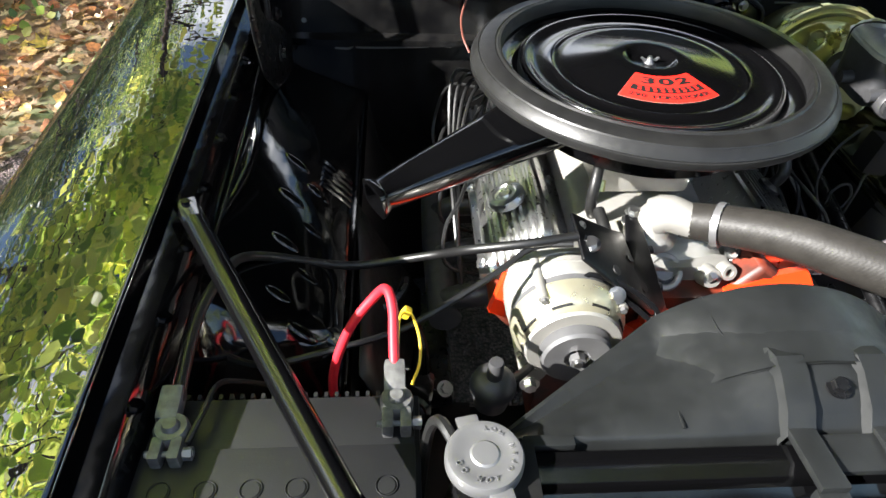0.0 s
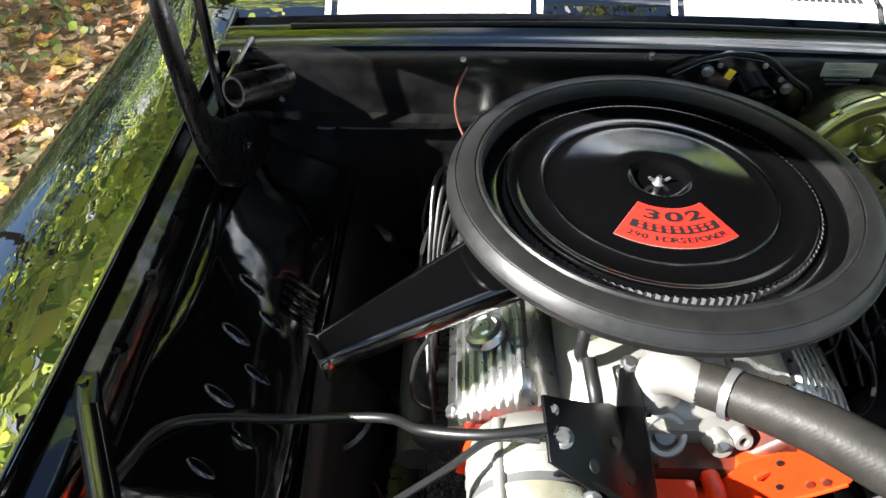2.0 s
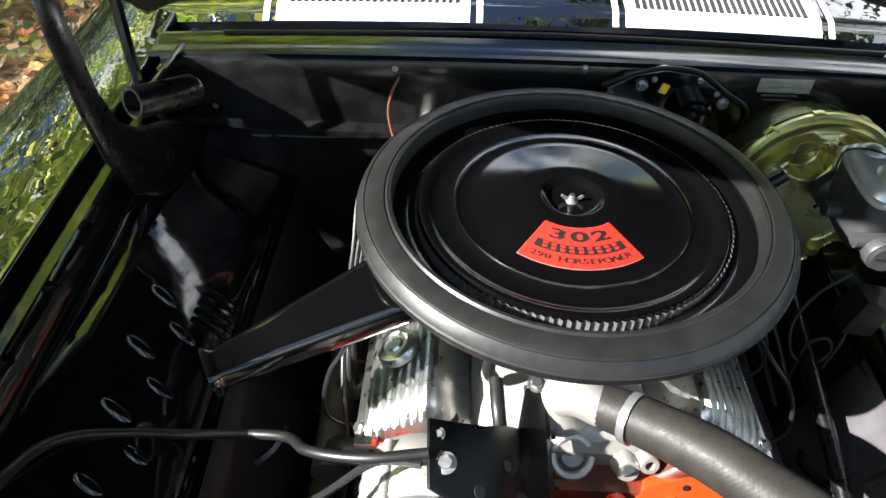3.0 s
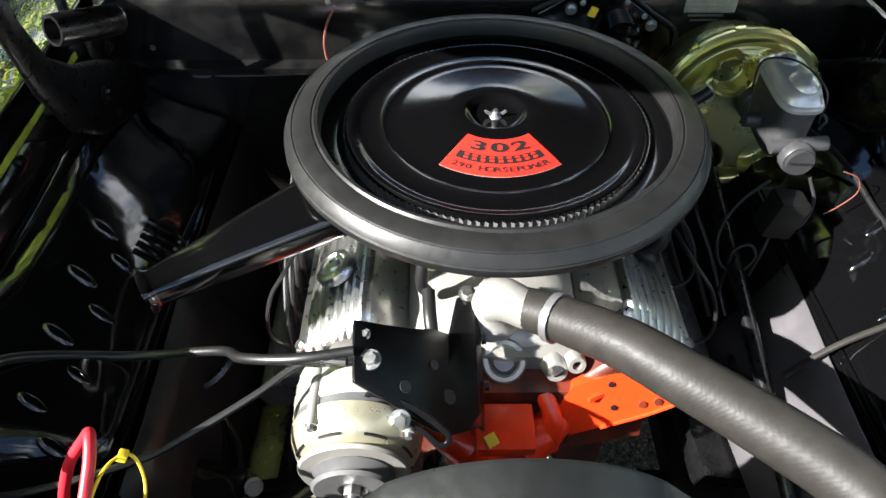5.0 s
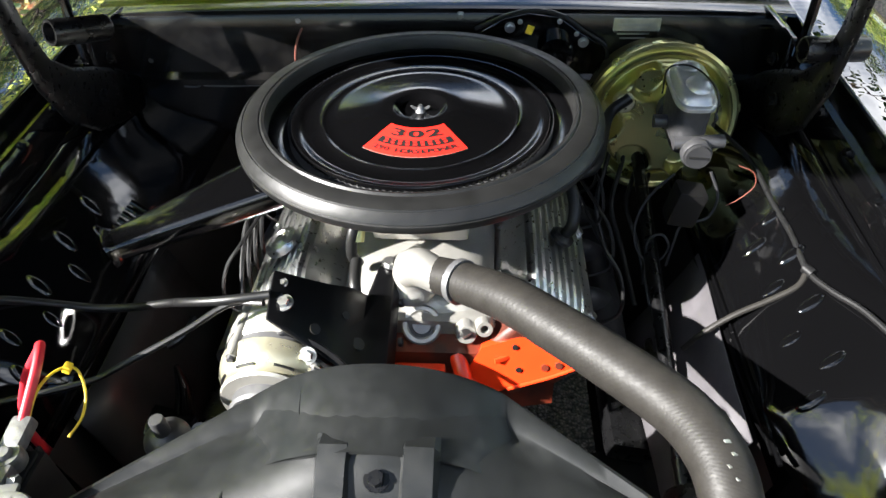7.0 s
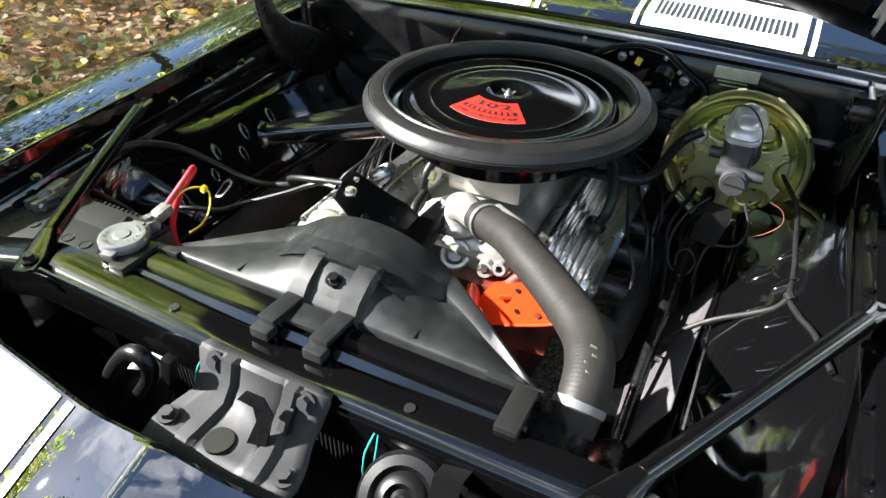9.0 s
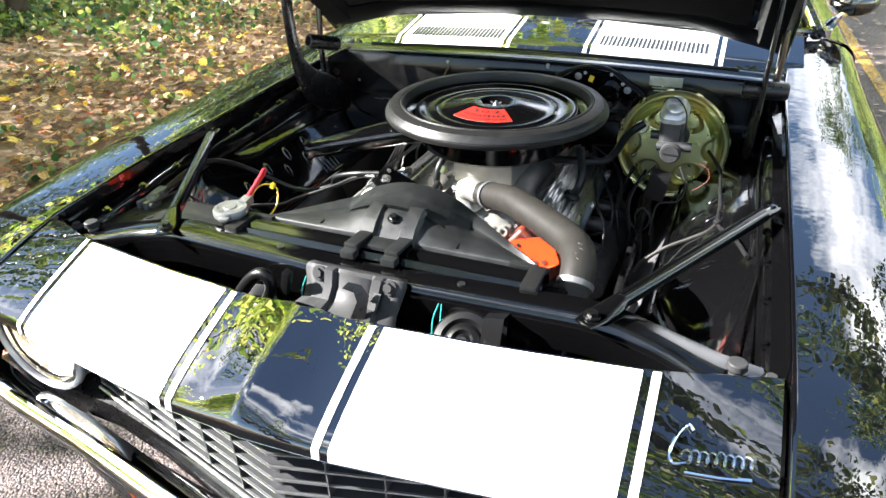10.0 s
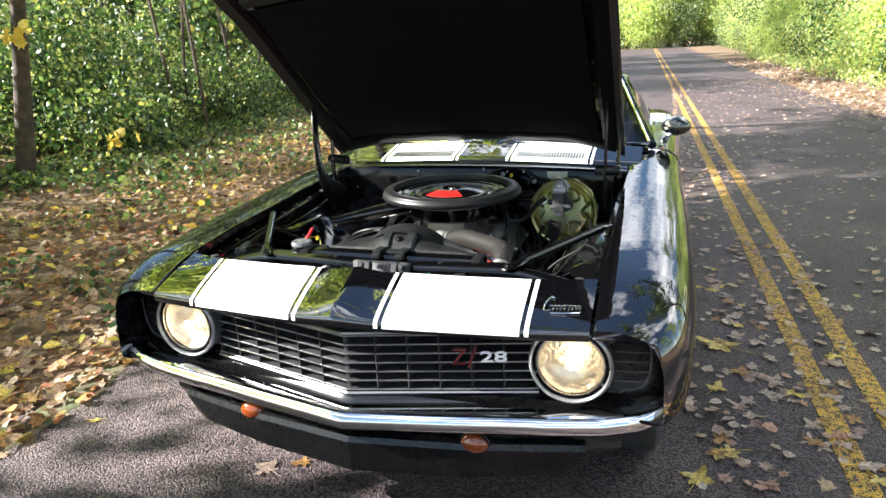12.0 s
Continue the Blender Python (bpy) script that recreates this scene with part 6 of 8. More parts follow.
def build_shroud():
    sh = thing("fan_shroud", "matt black plastic fan shroud bolted to the radiator", "fan shroud", (0, 0.5, 0.7))
    cx, cz, R, yr = 0.0, 0.774, 0.210, 0.585
    back, ledge, mid, front = [], [], [], []
    n = 60
    for k in range(n + 1):
        u = k / n
        if u < 0.25:
            f = u / 0.25
            p = Vector((-0.340, 0.445, 0.905)).lerp(Vector((cx + R * math.cos(radians(130)), yr, cz + R * math.sin(radians(130)))), f)
            q = p + Vector((0, -0.004 - 0.030 * f, -0.002 - 0.006 * f))
        elif u > 0.75:
            f = (1 - u) / 0.25
            p = Vector((0.330, 0.440, 0.918)).lerp(Vector((cx + R * math.cos(radians(50)), yr, cz + R * math.sin(radians(50)))), f)
            q = p + Vector((0, -0.004 - 0.030 * f, -0.002 - 0.006 * f))
        else:
            t = radians(130 - 80 * (u - 0.25) / 0.5)
            g = 1 - abs(u - 0.5) / 0.25
            p = Vector((cx + R * math.cos(t), yr, cz + R * math.sin(t)))
            q = Vector((cx + R * math.cos(t), yr - 0.034 - 0.050 * min(1, g * 1.6), cz + R * math.sin(t) - 0.008 + 0.002 * g))
        a = Vector((-0.338 + 0.672 * u, 0.432, 0.934))
        back.append(p)
        ledge.append(q)
        mid.append(q + Vector((0, -0.008, -0.004)) if 0.2 < u < 0.8 else q + Vector((0, -0.002, -0.001)))
        front.append(a)
    rows = [[p + Vector((0, -0.02, -0.25)) for p in back], [p + Vector((0, 0.002, -0.012)) for p in back], back, [p + Vector((0, -0.006, 0.002)) for p in back], ledge, mid,
            [m.lerp(a, 0.35) + Vector((0, 0, 0.009 * math.sin(math.pi * min(1, k / n)))) for k, (m, a) in enumerate(zip(mid, front))], [m.lerp(a, 0.7) + Vector((0, 0, 0.007 * math.sin(math.pi * min(1, k / n)))) for k, (m, a) in enumerate(zip(mid, front))], front, [a + Vector((0, -0.004, -0.004)) for a in front], [a + Vector((0, -0.004, -0.10)) for a in front]]
    part("shell", sheet(rows), PLASTIC, sh, "matt black plastic with mould marks", angle=55)
    ring = lathe([(R - 0.004, 0.0), (R - 0.004, 0.10), (R - 0.008, 0.10), (R - 0.008, 0.0)], (cx, yr - 0.105, cz), (cx, 2, cz), 64)
    part("fan_ring", ring, PLASTIC, sh)
    # raised centre block with its mounting clips
    rows = []
    for x, h in ((-0.056, -0.006), (-0.051, 0.010), (-0.023, 0.011), (-0.018, -0.002), (0.029, -0.002), (0.034, 0.011), (0.063, 0.010), (0.069, -0.006)):
        rows.append([(x, 0.424, 0.926 + h), (x, 0.440, 0.945 + h), (x, 0.470, 0.964 + h * 0.95), (x, 0.488, 0.973 + h * 0.6), (x, 0.503, 0.974)])
    part("mount_block", sheet(rows), PLASTIC, sh, angle=20)
    for x in (-0.037, 0.049):
        part("clip_arm", box((x, 0.400, 0.940), (0.028, 0.074, 0.009), (-5, 0, 0), bevel=0.003), PLASTIC, sh)
        part("clip_foot", box((x, 0.358, 0.931), (0.030, 0.022, 0.016), bevel=0.004), PLASTIC, sh)
    part("clip_web", box((0.006, 0.404, 0.934), (0.07, 0.04, 0.008), bevel=0.002), PLASTIC, sh)
    bolt((0.008, 0.462, 0.961), (0, -0.25, 1), 0.0085, SATIN, sh)
    for s in (-1, 1):
        part("mould_line", tube([(s * 0.150, 0.436, 0.9365), (s * 0.148, 0.47, 0.935), (s * 0.142, 0.50, 0.934)], 0.0016, 5, 4), PLASTIC, sh)
        part("edge_clip", box((s * 0.285, 0.428, 0.930), (0.05, 0.012, 0.010), bevel=0.002), PLASTIC, sh)
    part("parting_line", tube([(-0.075, 0.501, 0.961), (-0.085, 0.54, 0.962), (-0.088, 0.584, 0.9655)], 0.0009, 5, 4), PLASTIC, sh)
    bm = bmnew()
    for k in range(5):
        t = 2 * math.pi * k / 5
        m = Matrix.Translation((0, 0.54, 0.70)) @ Matrix.Rotation(t, 4, "Y") @ pose(0, 0, 0.12, 0, 0, 28)
        bmesh.ops.create_cube(bm, size=1, matrix=m @ Matrix.Diagonal((0.10, 0.004, 0.15, 1)))
    fan = single("cooling_fan", bm, SATIN, "black bladed cooling fan inside the shroud", "fan")


def build_battery():
    b = thing("battery", "black car battery with two clamped terminals", "battery", (-0.55, 0.44, 0.66))
    x0, x1, y0, y1, zt = -0.695, -0.405, 0.365, 0.535, 0.865
    part("case", box(((x0 + x1) / 2, (y0 + y1) / 2, 0.765), (x1 - x0, y1 - y0, 0.20), bevel=0.005), CASE, b)
    part("lid_step", box(((x0 + x1) / 2, y0 + 0.052, zt + 0.005), (x1 - x0 - 0.012, 0.10, 0.010), bevel=0.003), CASE, b)
    part("lid_rear", box(((x0 + x1) / 2, y1 - 0.036, zt + 0.0025), (x1 - x0 - 0.012, 0.062, 0.005), bevel=0.002), CASE, b)
    for k in range(6):
        x = x0 + 0.035 + 0.044 * k
        part("vent_plug", lathe([(0.0, 0.0005), (0.0085, 0.0005), (0.0092, -0.0015), (0.010, -0.0015), (0.0108, 0.0008), (0.0114, -0.001)], (x, y0 + 0.055, zt + 0.0105), (x, y0 + 0.055, 1.5), 20), CASE, b)
    for k in range(24):
        part("rib", box((x0 + 0.012 + 0.0116 * k, y1 + 0.002, zt - 0.004), (0.004, 0.006, 0.012)), CASE, b, smooth=False)
    part("tray", box(((x0 + x1) / 2, (y0 + y1) / 2, 0.655), (0.31, 0.19, 0.02), bevel=0.004), BAY, b)
    part("tray_post", box(((x0 + x1) / 2, (y0 + y1) / 2, 0.50), (0.20, 0.12, 0.30)), BAY, b)
    for name, x, y, to, label in (("negative_clamp", -0.660, 0.483, (-0.02, 0.06), "grey lead clamp"), ("positive_clamp", -0.430, 0.512, (-0.005, 0.06), "grey lead clamp")):
        c = thing("terminal_clamp", "dull grey lead battery clamp with bolt", "battery clamp", (x, y, zt), "battery clamps")
        part("post", lathe([(0.010, 0.0), (0.009, 0.030), (0.007, 0.034), (0.0, 0.034)], (x, y, zt), (x, y, 1.2), 20), LEAD, c)
        part("ring", lathe([(0.0095, 0.006), (0.017, 0.006), (0.018, 0.010), (0.018, 0.024), (0.016, 0.028), (0.0095, 0.028)], (x, y, zt), (x, y, 1.2), 24), LEAD, c)
        for s in (-1, 1):
            part("jaw", box((x + s * 0.0095, y - 0.024, zt + 0.017), (0.012, 0.026, 0.022), bevel=0.004), LEAD, c)
        part("clamp_bolt", cyl((x - 0.021, y - 0.026, zt + 0.018), (x + 0.027, y - 0.026, zt + 0.018), 0.0035, n=10), DULLSTEEL, c)
        part("nut", cyl((x + 0.017, y - 0.026, zt + 0.018), (x + 0.026, y - 0.026, zt + 0.018), 0.007, n=6), DULLSTEEL, c, smooth=False)
        part("cable_boss", box((x + to[0] * 0.4, y + 0.030, zt + 0.022), (0.024, 0.040, 0.020), (8, 0, 0), bevel=0.006), LEAD, c)
    single("battery_cable", tube([(-0.432, 0.545, 0.888), (-0.433, 0.580, 0.905), (-0.434, 0.615, 0.922), (-0.441, 0.640, 0.928), (-0.455, 0.648, 0.910), (-0.491, 0.637, 0.857), (-0.514, 0.618, 0.776), (-0.50, 0.62, 0.66)], 0.0062, 14, 8), RED, "thick red battery cable arching over the clamp", "cable")
    single("ground_cable", tube([(-0.662, 0.517, 0.889), (-0.660, 0.619, 0.906), (-0.645, 0.693, 0.905), (-0.630, 0.789, 0.850), (-0.505, 0.842, 0.780), (-0.378, 0.825, 0.815), (-0.326, 0.775, 0.870), (-0.255, 0.752, 0.900), (-0.182, 0.756, 0.910)], 0.0068, 12, 8), WIRE, "thick black cable from battery to alternator bracket", "cable")
    single("thin_ground_wire", tube([(-0.642, 0.468, 0.885), (-0.632, 0.50, 0.89), (-0.625, 0.54, 0.885), (-0.61, 0.57, 0.85), (-0.58, 0.60, 0.80)], 0.0032, 8, 6), WIRE, "thin black wire at the battery clamp", "wire")
    single("wiring_harness", tube([(-0.66, 0.66, 0.79), (-0.604, 0.632, 0.802), (-0.525, 0.635, 0.820), (-0.43, 0.665, 0.825), (-0.38, 0.68, 0.845), (-0.30, 0.72, 0.872), (-0.243, 0.751, 0.894), (-0.19, 0.745, 0.905)], 0.0048, 8, 6), WIRE, "black taped wiring harness to the alternator", "wire")
    single("yellow_wire", tube([(-0.428, 0.548, 0.885), (-0.428, 0.590, 0.905), (-0.424, 0.625, 0.900), (-0.412, 0.640, 0.885), (-0.402, 0.625, 0.860), (-0.402, 0.600, 0.840), (-0.412, 0.575, 0.83)], 0.0019, 8, 6), YELLOW, "thin yellow wire beside the battery cable", "wire")
    part("wire_joint", box((-0.418, 0.636, 0.892), (0.010, 0.010, 0.014), (0, 30, 0), bevel=0.002), YELLOW, bpy.data.objects["yellow_wire"])


build_bay()
build_support()
build_radiator()
build_shroud()
build_battery()

# ---- engine ----
def build_engine():
    e = thing("engine", "orange V8 engine with aluminium intake and valve covers", "engine", (0, 1.05, 0.4))
    part("block", box((0, 1.08, 0.55), (0.36, 0.54, 0.36), bevel=0.02), ENGINE_SIDE, e, "iron block in darkened, grimy orange")
    for s in (-1, 1):
        # cylinder heads lean outwards
        m = pose(s * 0.185, 1.105, 0.690, 0, s * 38, 0)
        bm = bmnew()
        bmesh.ops.create_cube(bm, size=1, matrix=m @ Matrix.Diagonal((0.15, 0.56, 0.12, 1)))
        hd = rounded(part("cylinder_head", bm, ENGINE_SIDE, e, "cylinder head in darkened, grimy orange"), 0.01)
        # ribbed valve cover
        prof = [(0.128, 0.742), (0.132, 0.752), (0.150, 0.768), (0.168, 0.806), (0.180, 0.818)]
        ribs = []
        a, b = Vector((0.186, 0.819)), Vector((0.276, 0.764))
        nrm = Vector((0.46, 0.888))
        for k in range(7):
            for u, h in ((0.08, 0), (0.28, 0.0075), (0.62, 0.0075), (0.82, 0)):
                p = a.lerp(b, (k + u) / 7) + nrm * h
                ribs.append((p.x, p.y))
        prof = prof + ribs + [(0.281, 0.757), (0.283, 0.740), (0.288, 0.730)]
        rows = []
        for y, f in ((0.858, 0.0), (0.861, 0.40), (0.870, 0.68), (0.884, 0.87), (0.902, 0.97), (0.918, 1.0), (1.1, 1.0), (1.335, 1.0), (1.345, 0.96), (1.352, 0.7), (1.354, 0.0)):
            base = Vector((0.215, 0.735))
            rows.append([(s * (base.x + (x - base.x) * (0.9 + 0.1 * f)), y, base.y + (z - base.y) * f) for x, z in prof])
        vc = part("valve_cover", sheet(rows), POLISHED, e, "ribbed polished aluminium valve cover", angle=24)
        part("cover_flange", box((s * 0.208, 1.108, 0.737), (0.172, 0.50, 0.012), (0, 0, 0), bevel=0.003), POLISHED, e)
        for y in (0.885, 1.10, 1.32):
            bolt((s * 0.140, y, 0.758), (-s * 0.6, 0, 0.8), 0.008, STEEL, vc)
            bolt((s * 0.287, y, 0.742), (s * 0.7, 0, 0.7), 0.008, STEEL, vc)
        # exhaust manifold
        em = part("exhaust_manifold", tube([(s * 0.345, 0.88, 0.612), (s * 0.35, 1.1, 0.605), (s * 0.345, 1.30, 0.59), (s * 0.33, 1.36, 0.45)], 0.030, 14, 5), IRON, e, "grey cast exhaust manifold")
        for y in (0.90, 1.02, 1.16, 1.28):
            part("exhaust_runner", tube([(s * 0.25, y, 0.655), (s * 0.31, y, 0.650), (s * 0.345, y + 0.02, 0.615)], [0.024, 0.022, 0.024], 12, 4), IRON, em)
            lead = tube([(s * 0.285, y + 0.03, 0.67), (s * 0.345, y + 0.03, 0.70), (s * 0.345, y + 0.06, 0.76), (s * 0.31, y + 0.12, 0.80), (s * 0.24, 1.30, 0.84)], 0.0035, 7, 5)
            part("spark_plug_lead", lead, WIRE, e, "black ignition lead")
    # oil filler cap
    c = Vector((-0.238, 0.985, 0.800))
    up = c + Vector((-0.46, 0, 0.888))
    oc = part("oil_cap", lathe([(0.0, 0.016), (0.010, 0.016), (0.013, 0.013), (0.019, 0.013), (0.022, 0.016), (0.030, 0.014), (0.033, 0.008), (0.033, 0.0), (0.0, 0.0)], c, up, 36), POLISHED, e, "round polished oil filler cap")
    # breather on the other cover
    part("breather_grommet", lathe([(0, 0.012), (0.014, 0.012), (0.022, 0.006), (0.022, 0)], (0.245, 1.02, 0.797), (0.245 + 0.46, 1.02, 0.797 + 0.888), 24), RUBBER, e)
    part("breather_hose", tube([(0.248, 1.02, 0.800), (0.262, 1.02, 0.83), (0.262, 1.05, 0.865), (0.24, 1.10, 0.90)], 0.011, 12, 5), RUBBER, e, "black rubber breather hose")
    # intake manifold
    rows = []
    for y, h, w in ((0.862, 0.735, 0.125), (0.868, 0.762, 0.128), (0.90, 0.782, 0.128), (0.96, 0.792, 0.130), (1.05, 0.800, 0.130), (1.20, 0.800, 0.130), (1.33, 0.78, 0.128)):
        rows.append([(x * w, y, h - 0.022 * abs(x) ** 2.5 - (0.02 if abs(x) > 0.95 else 0)) for x in (-1, -0.9, -0.6, -0.3, 0, 0.3, 0.6, 0.9, 1)])
    part("intake_manifold", sheet(rows), ALUMINIUM, e, "cast aluminium intake manifold", angle=60)
    part("manifold_front", box((0.0, 0.868, 0.715), (0.25, 0.035, 0.09), bevel=0.012), ALUMINIUM, e)
    part("carburettor", box((0, 1.10, 0.85), (0.17, 0.20, 0.10), bevel=0.015), ALUMINIUM, e)
    # bosses, ports and plugs at the front of the manifold
    for x, z, r, d in ((0.083, 0.742, 0.017, 0.024), (0.112, 0.752, 0.014, 0.018), (-0.075, 0.748, 0.014, 0.014)):
        part("boss", lathe([(r * 0.45, d * 0.5), (r * 0.5, d), (r * 0.9, d), (r, d * 0.85), (r * 1.15, 0)], (x, 0.852, z), (x + 0.01, 0.84 - 0.1, z + 0.05), 24), ALUMINIUM, e)
    face = Vector((0.05, -0.62, 0.78)).normalized()
    port = Vector((0.011, 0.853, 0.748))
    part("port_ring", lathe([(0.034, -0.02), (0.033, 0.002), (0.030, 0.005), (0.024, 0.005), (0.0215, 0.002), (0.0215, -0.006)], port, port + face, 36), ALUMINIUM, e, "cast round port")
    # black ring: the shade down in the groove is put into its colour
    part("port_groove", lathe([(0.0215, -0.004), (0.0165, -0.004)], port, port + face, 32), BLACKINK, e)
    part("port_plug", lathe([(0.0172, -0.006), (0.0168, 0.001), (0.015, 0.003), (0.0, 0.003)], port, port + face, 32), DULLSTEEL, e, "grey plug in the port")
    part("square_plug", box((0.083, 0.832, 0.754), (0.012, 0.012, 0.014), (20, 0, 30)), STEEL, e, smooth=False)
    # thermostat housing and neck
    part("thermostat_housing", lathe([(0.044, 0.0), (0.044, 0.010), (0.034, 0.016), (0.030, 0.035), (0.026, 0.05), (0.014, 0.058), (0, 0.06)], (-0.008, 0.905, 0.785), (-0.006, 0.895, 0.9), 28), ALUMINIUM, e, "bright cast thermostat housing", angle=60)
    part("water_neck", tube([(-0.010, 0.902, 0.825), (0.010, 0.893, 0.838), (0.045, 0.872, 0.836)], [0.032, 0.031, 0.027], 20, 5), ALUMINIUM, e)
    bolt((-0.042, 0.913, 0.806), (0, -0.1, 1), 0.0105, STEEL, e)
    bolt((0.030, 0.925, 0.796), (0, -0.1, 1), 0.0095, STEEL, e)
    # timing cover, water pump and orange front
    part("water_pump", lathe([(0.0, 0.0), (0.030, 0.0), (0.034, 0.03), (0.050, 0.05), (0.075, 0.07), (0.08, 0.10)], (0.0, 0.70, 0.62), (0.0, 0.9, 0.62), 32), ORANGE, e, "orange painted water pump")
    for s in (-1, 1):
        part("pump_leg", tube([(s * 0.035, 0.765, 0.650), (s * 0.075, 0.79, 0.662), (s * 0.10, 0.83, 0.655)], [0.034, 0.028, 0.030], 14, 5), ORANGE, e)
    part("pump_boss", box((0.010, 0.775, 0.690), (0.085, 0.07, 0.030), (8, 0, 0), bevel=0.009), ORANGE, e)
    part("bypass_pipe", tube([(0.078, 0.770, 0.650), (0.082, 0.785, 0.690), (0.070, 0.82, 0.715)], 0.014, 12, 4), ORANGE, e)
    part("square_bolt", box((-0.012, 0.752, 0.700), (0.018, 0.018, 0.016), (20, 0, 30), bevel=0.002), YELLOW, e, smooth=False)
    m = pose(0.175, 0.826, 0.705, 68, 0, 0) @ Matrix.Rotation(radians(24), 4, "Z")
    hp = part("head_end", prism([(-0.085, -0.03), (0.075, -0.045), (0.088, -0.035), (0.085, 0.030), (0.02, 0.045), (-0.05, 0.05), (-0.09, 0.02)], 0.02, m), ORANGE, e, "orange machined end of the cylinder head")
    for x, y, r in ((0.0, 0.032, 0.0045), (-0.01, -0.008, 0.0045)):
        p = m @ Vector((x, y, 0.0195))
        part("hole", cyl(p, m @ Vector((x, y, 0.0225)), r, n=16), RUBBER, hp)
    # flat discs: the shade of each dent is only their darker colour
    for x, y in ((0.030, -0.020), (0.052, -0.025)):
        part("dent", cyl(m @ Vector((x, y, 0.0195)), m @ Vector((x, y, 0.0225)), 0.006, n=14), ENGINE_SIDE, hp)
    part("lug", box(m @ Vector((-0.025, 0.020, 0.021)), (0.030, 0.008, 0.006), (68, 0, 24), bevel=0.002), ORANGE, hp)
    part("edge_bead", tube([m @ Vector(q) for q in ((-0.04, -0.034, 0.021), (0.03, -0.040, 0.021), (0.078, -0.040, 0.021))], 0.003, 8, 3), ORANGE, hp)
    # the shade on this side of the block is in its colour
    part("side_plate", prism([(-0.06, -0.05), (0.06, -0.05), (0.065, 0.02), (0.04, 0.05), (-0.06, 0.05)], 0.03, pose(0.165, 0.845, 0.640, 75, 0, 10)), ENGINE_SIDE, e, "red-brown side of the block, shade put into its colour")
    m = pose(-0.19, 0.835, 0.700, 70, 0, 0) @ Matrix.Rotation(radians(-24), 4, "Z")
    part("head_end", prism([(-0.08, -0.045), (0.085, -0.03), (0.09, 0.02), (0.05, 0.05), (-0.02, 0.045), (-0.085, 0.03)], 0.02, m), ORANGE, e)
    part("timing_cover", lathe([(0.0, 0.0), (0.10, 0.0), (0.115, 0.02), (0.12, 0.06)], (0, 0.765, 0.50), (0, 0.9, 0.50), 32), CHROME, e)
    part("pulley", lathe([(0.0, 0.0), (0.07, 0.0), (0.075, 0.008), (0.062, 0.016), (0.075, 0.024), (0.07, 0.03), (0.0, 0.03)], (0.0, 0.66, 0.62), (0.0, 0.9, 0.62), 32), SATIN, e)
    # fuel pump canister low beside the block
    fp = thing("fuel_pump", "grey cast fuel pump low on the engine", "fuel pump", (-0.27, 0.60, 0.66))
    part("canister", lathe([(0.0, 0.044), (0.0085, 0.044), (0.010, 0.041), (0.0105, 0.014), (0.017, 0.012), (0.028, 0.004), (0.0305, -0.004), (0.0305, -0.010), (0.025, -0.014), (0.023, -0.045), (0.0, -0.05)], (-0.306, 0.602, 0.795), (-0.306, 0.590, 1.0), 32), IRON, fp, angle=50)
    part("outlet", tube([(-0.306, 0.605, 0.775), (-0.27, 0.63, 0.765), (-0.24, 0.67, 0.74)], 0.007, 10, 4), RUBBER, fp)
    return e


def build_idler():
    a = thing("idler_bracket", "gloss black steering idler bracket low in the bay", "bracket", (-0.42, 0.74, 0.55))
    part("body", box((-0.425, 0.735, 0.605), (0.105, 0.060, 0.045), (0, 8, -8), bevel=0.014), ENAMEL, a)
    part("hub", lathe([(0.0, 0.018), (0.014, 0.018), (0.018, 0.012), (0.026, 0.010), (0.030, 0.0), (0.030, -0.05), (0.0, -0.05)], (-0.405, 0.690, 0.600), (-0.40, 0.63, 0.68), 28), ENAMEL, a)
    part("ear", tube([(-0.392, 0.760, 0.61), (-0.392, 0.785, 0.650), (-0.398, 0.800, 0.690)], [0.018, 0.013, 0.004], 12, 5), ENAMEL, a)
    bolt((-0.355, 0.728, 0.612), (0.3, -0.5, 0.8), 0.009, DULLSTEEL, a)


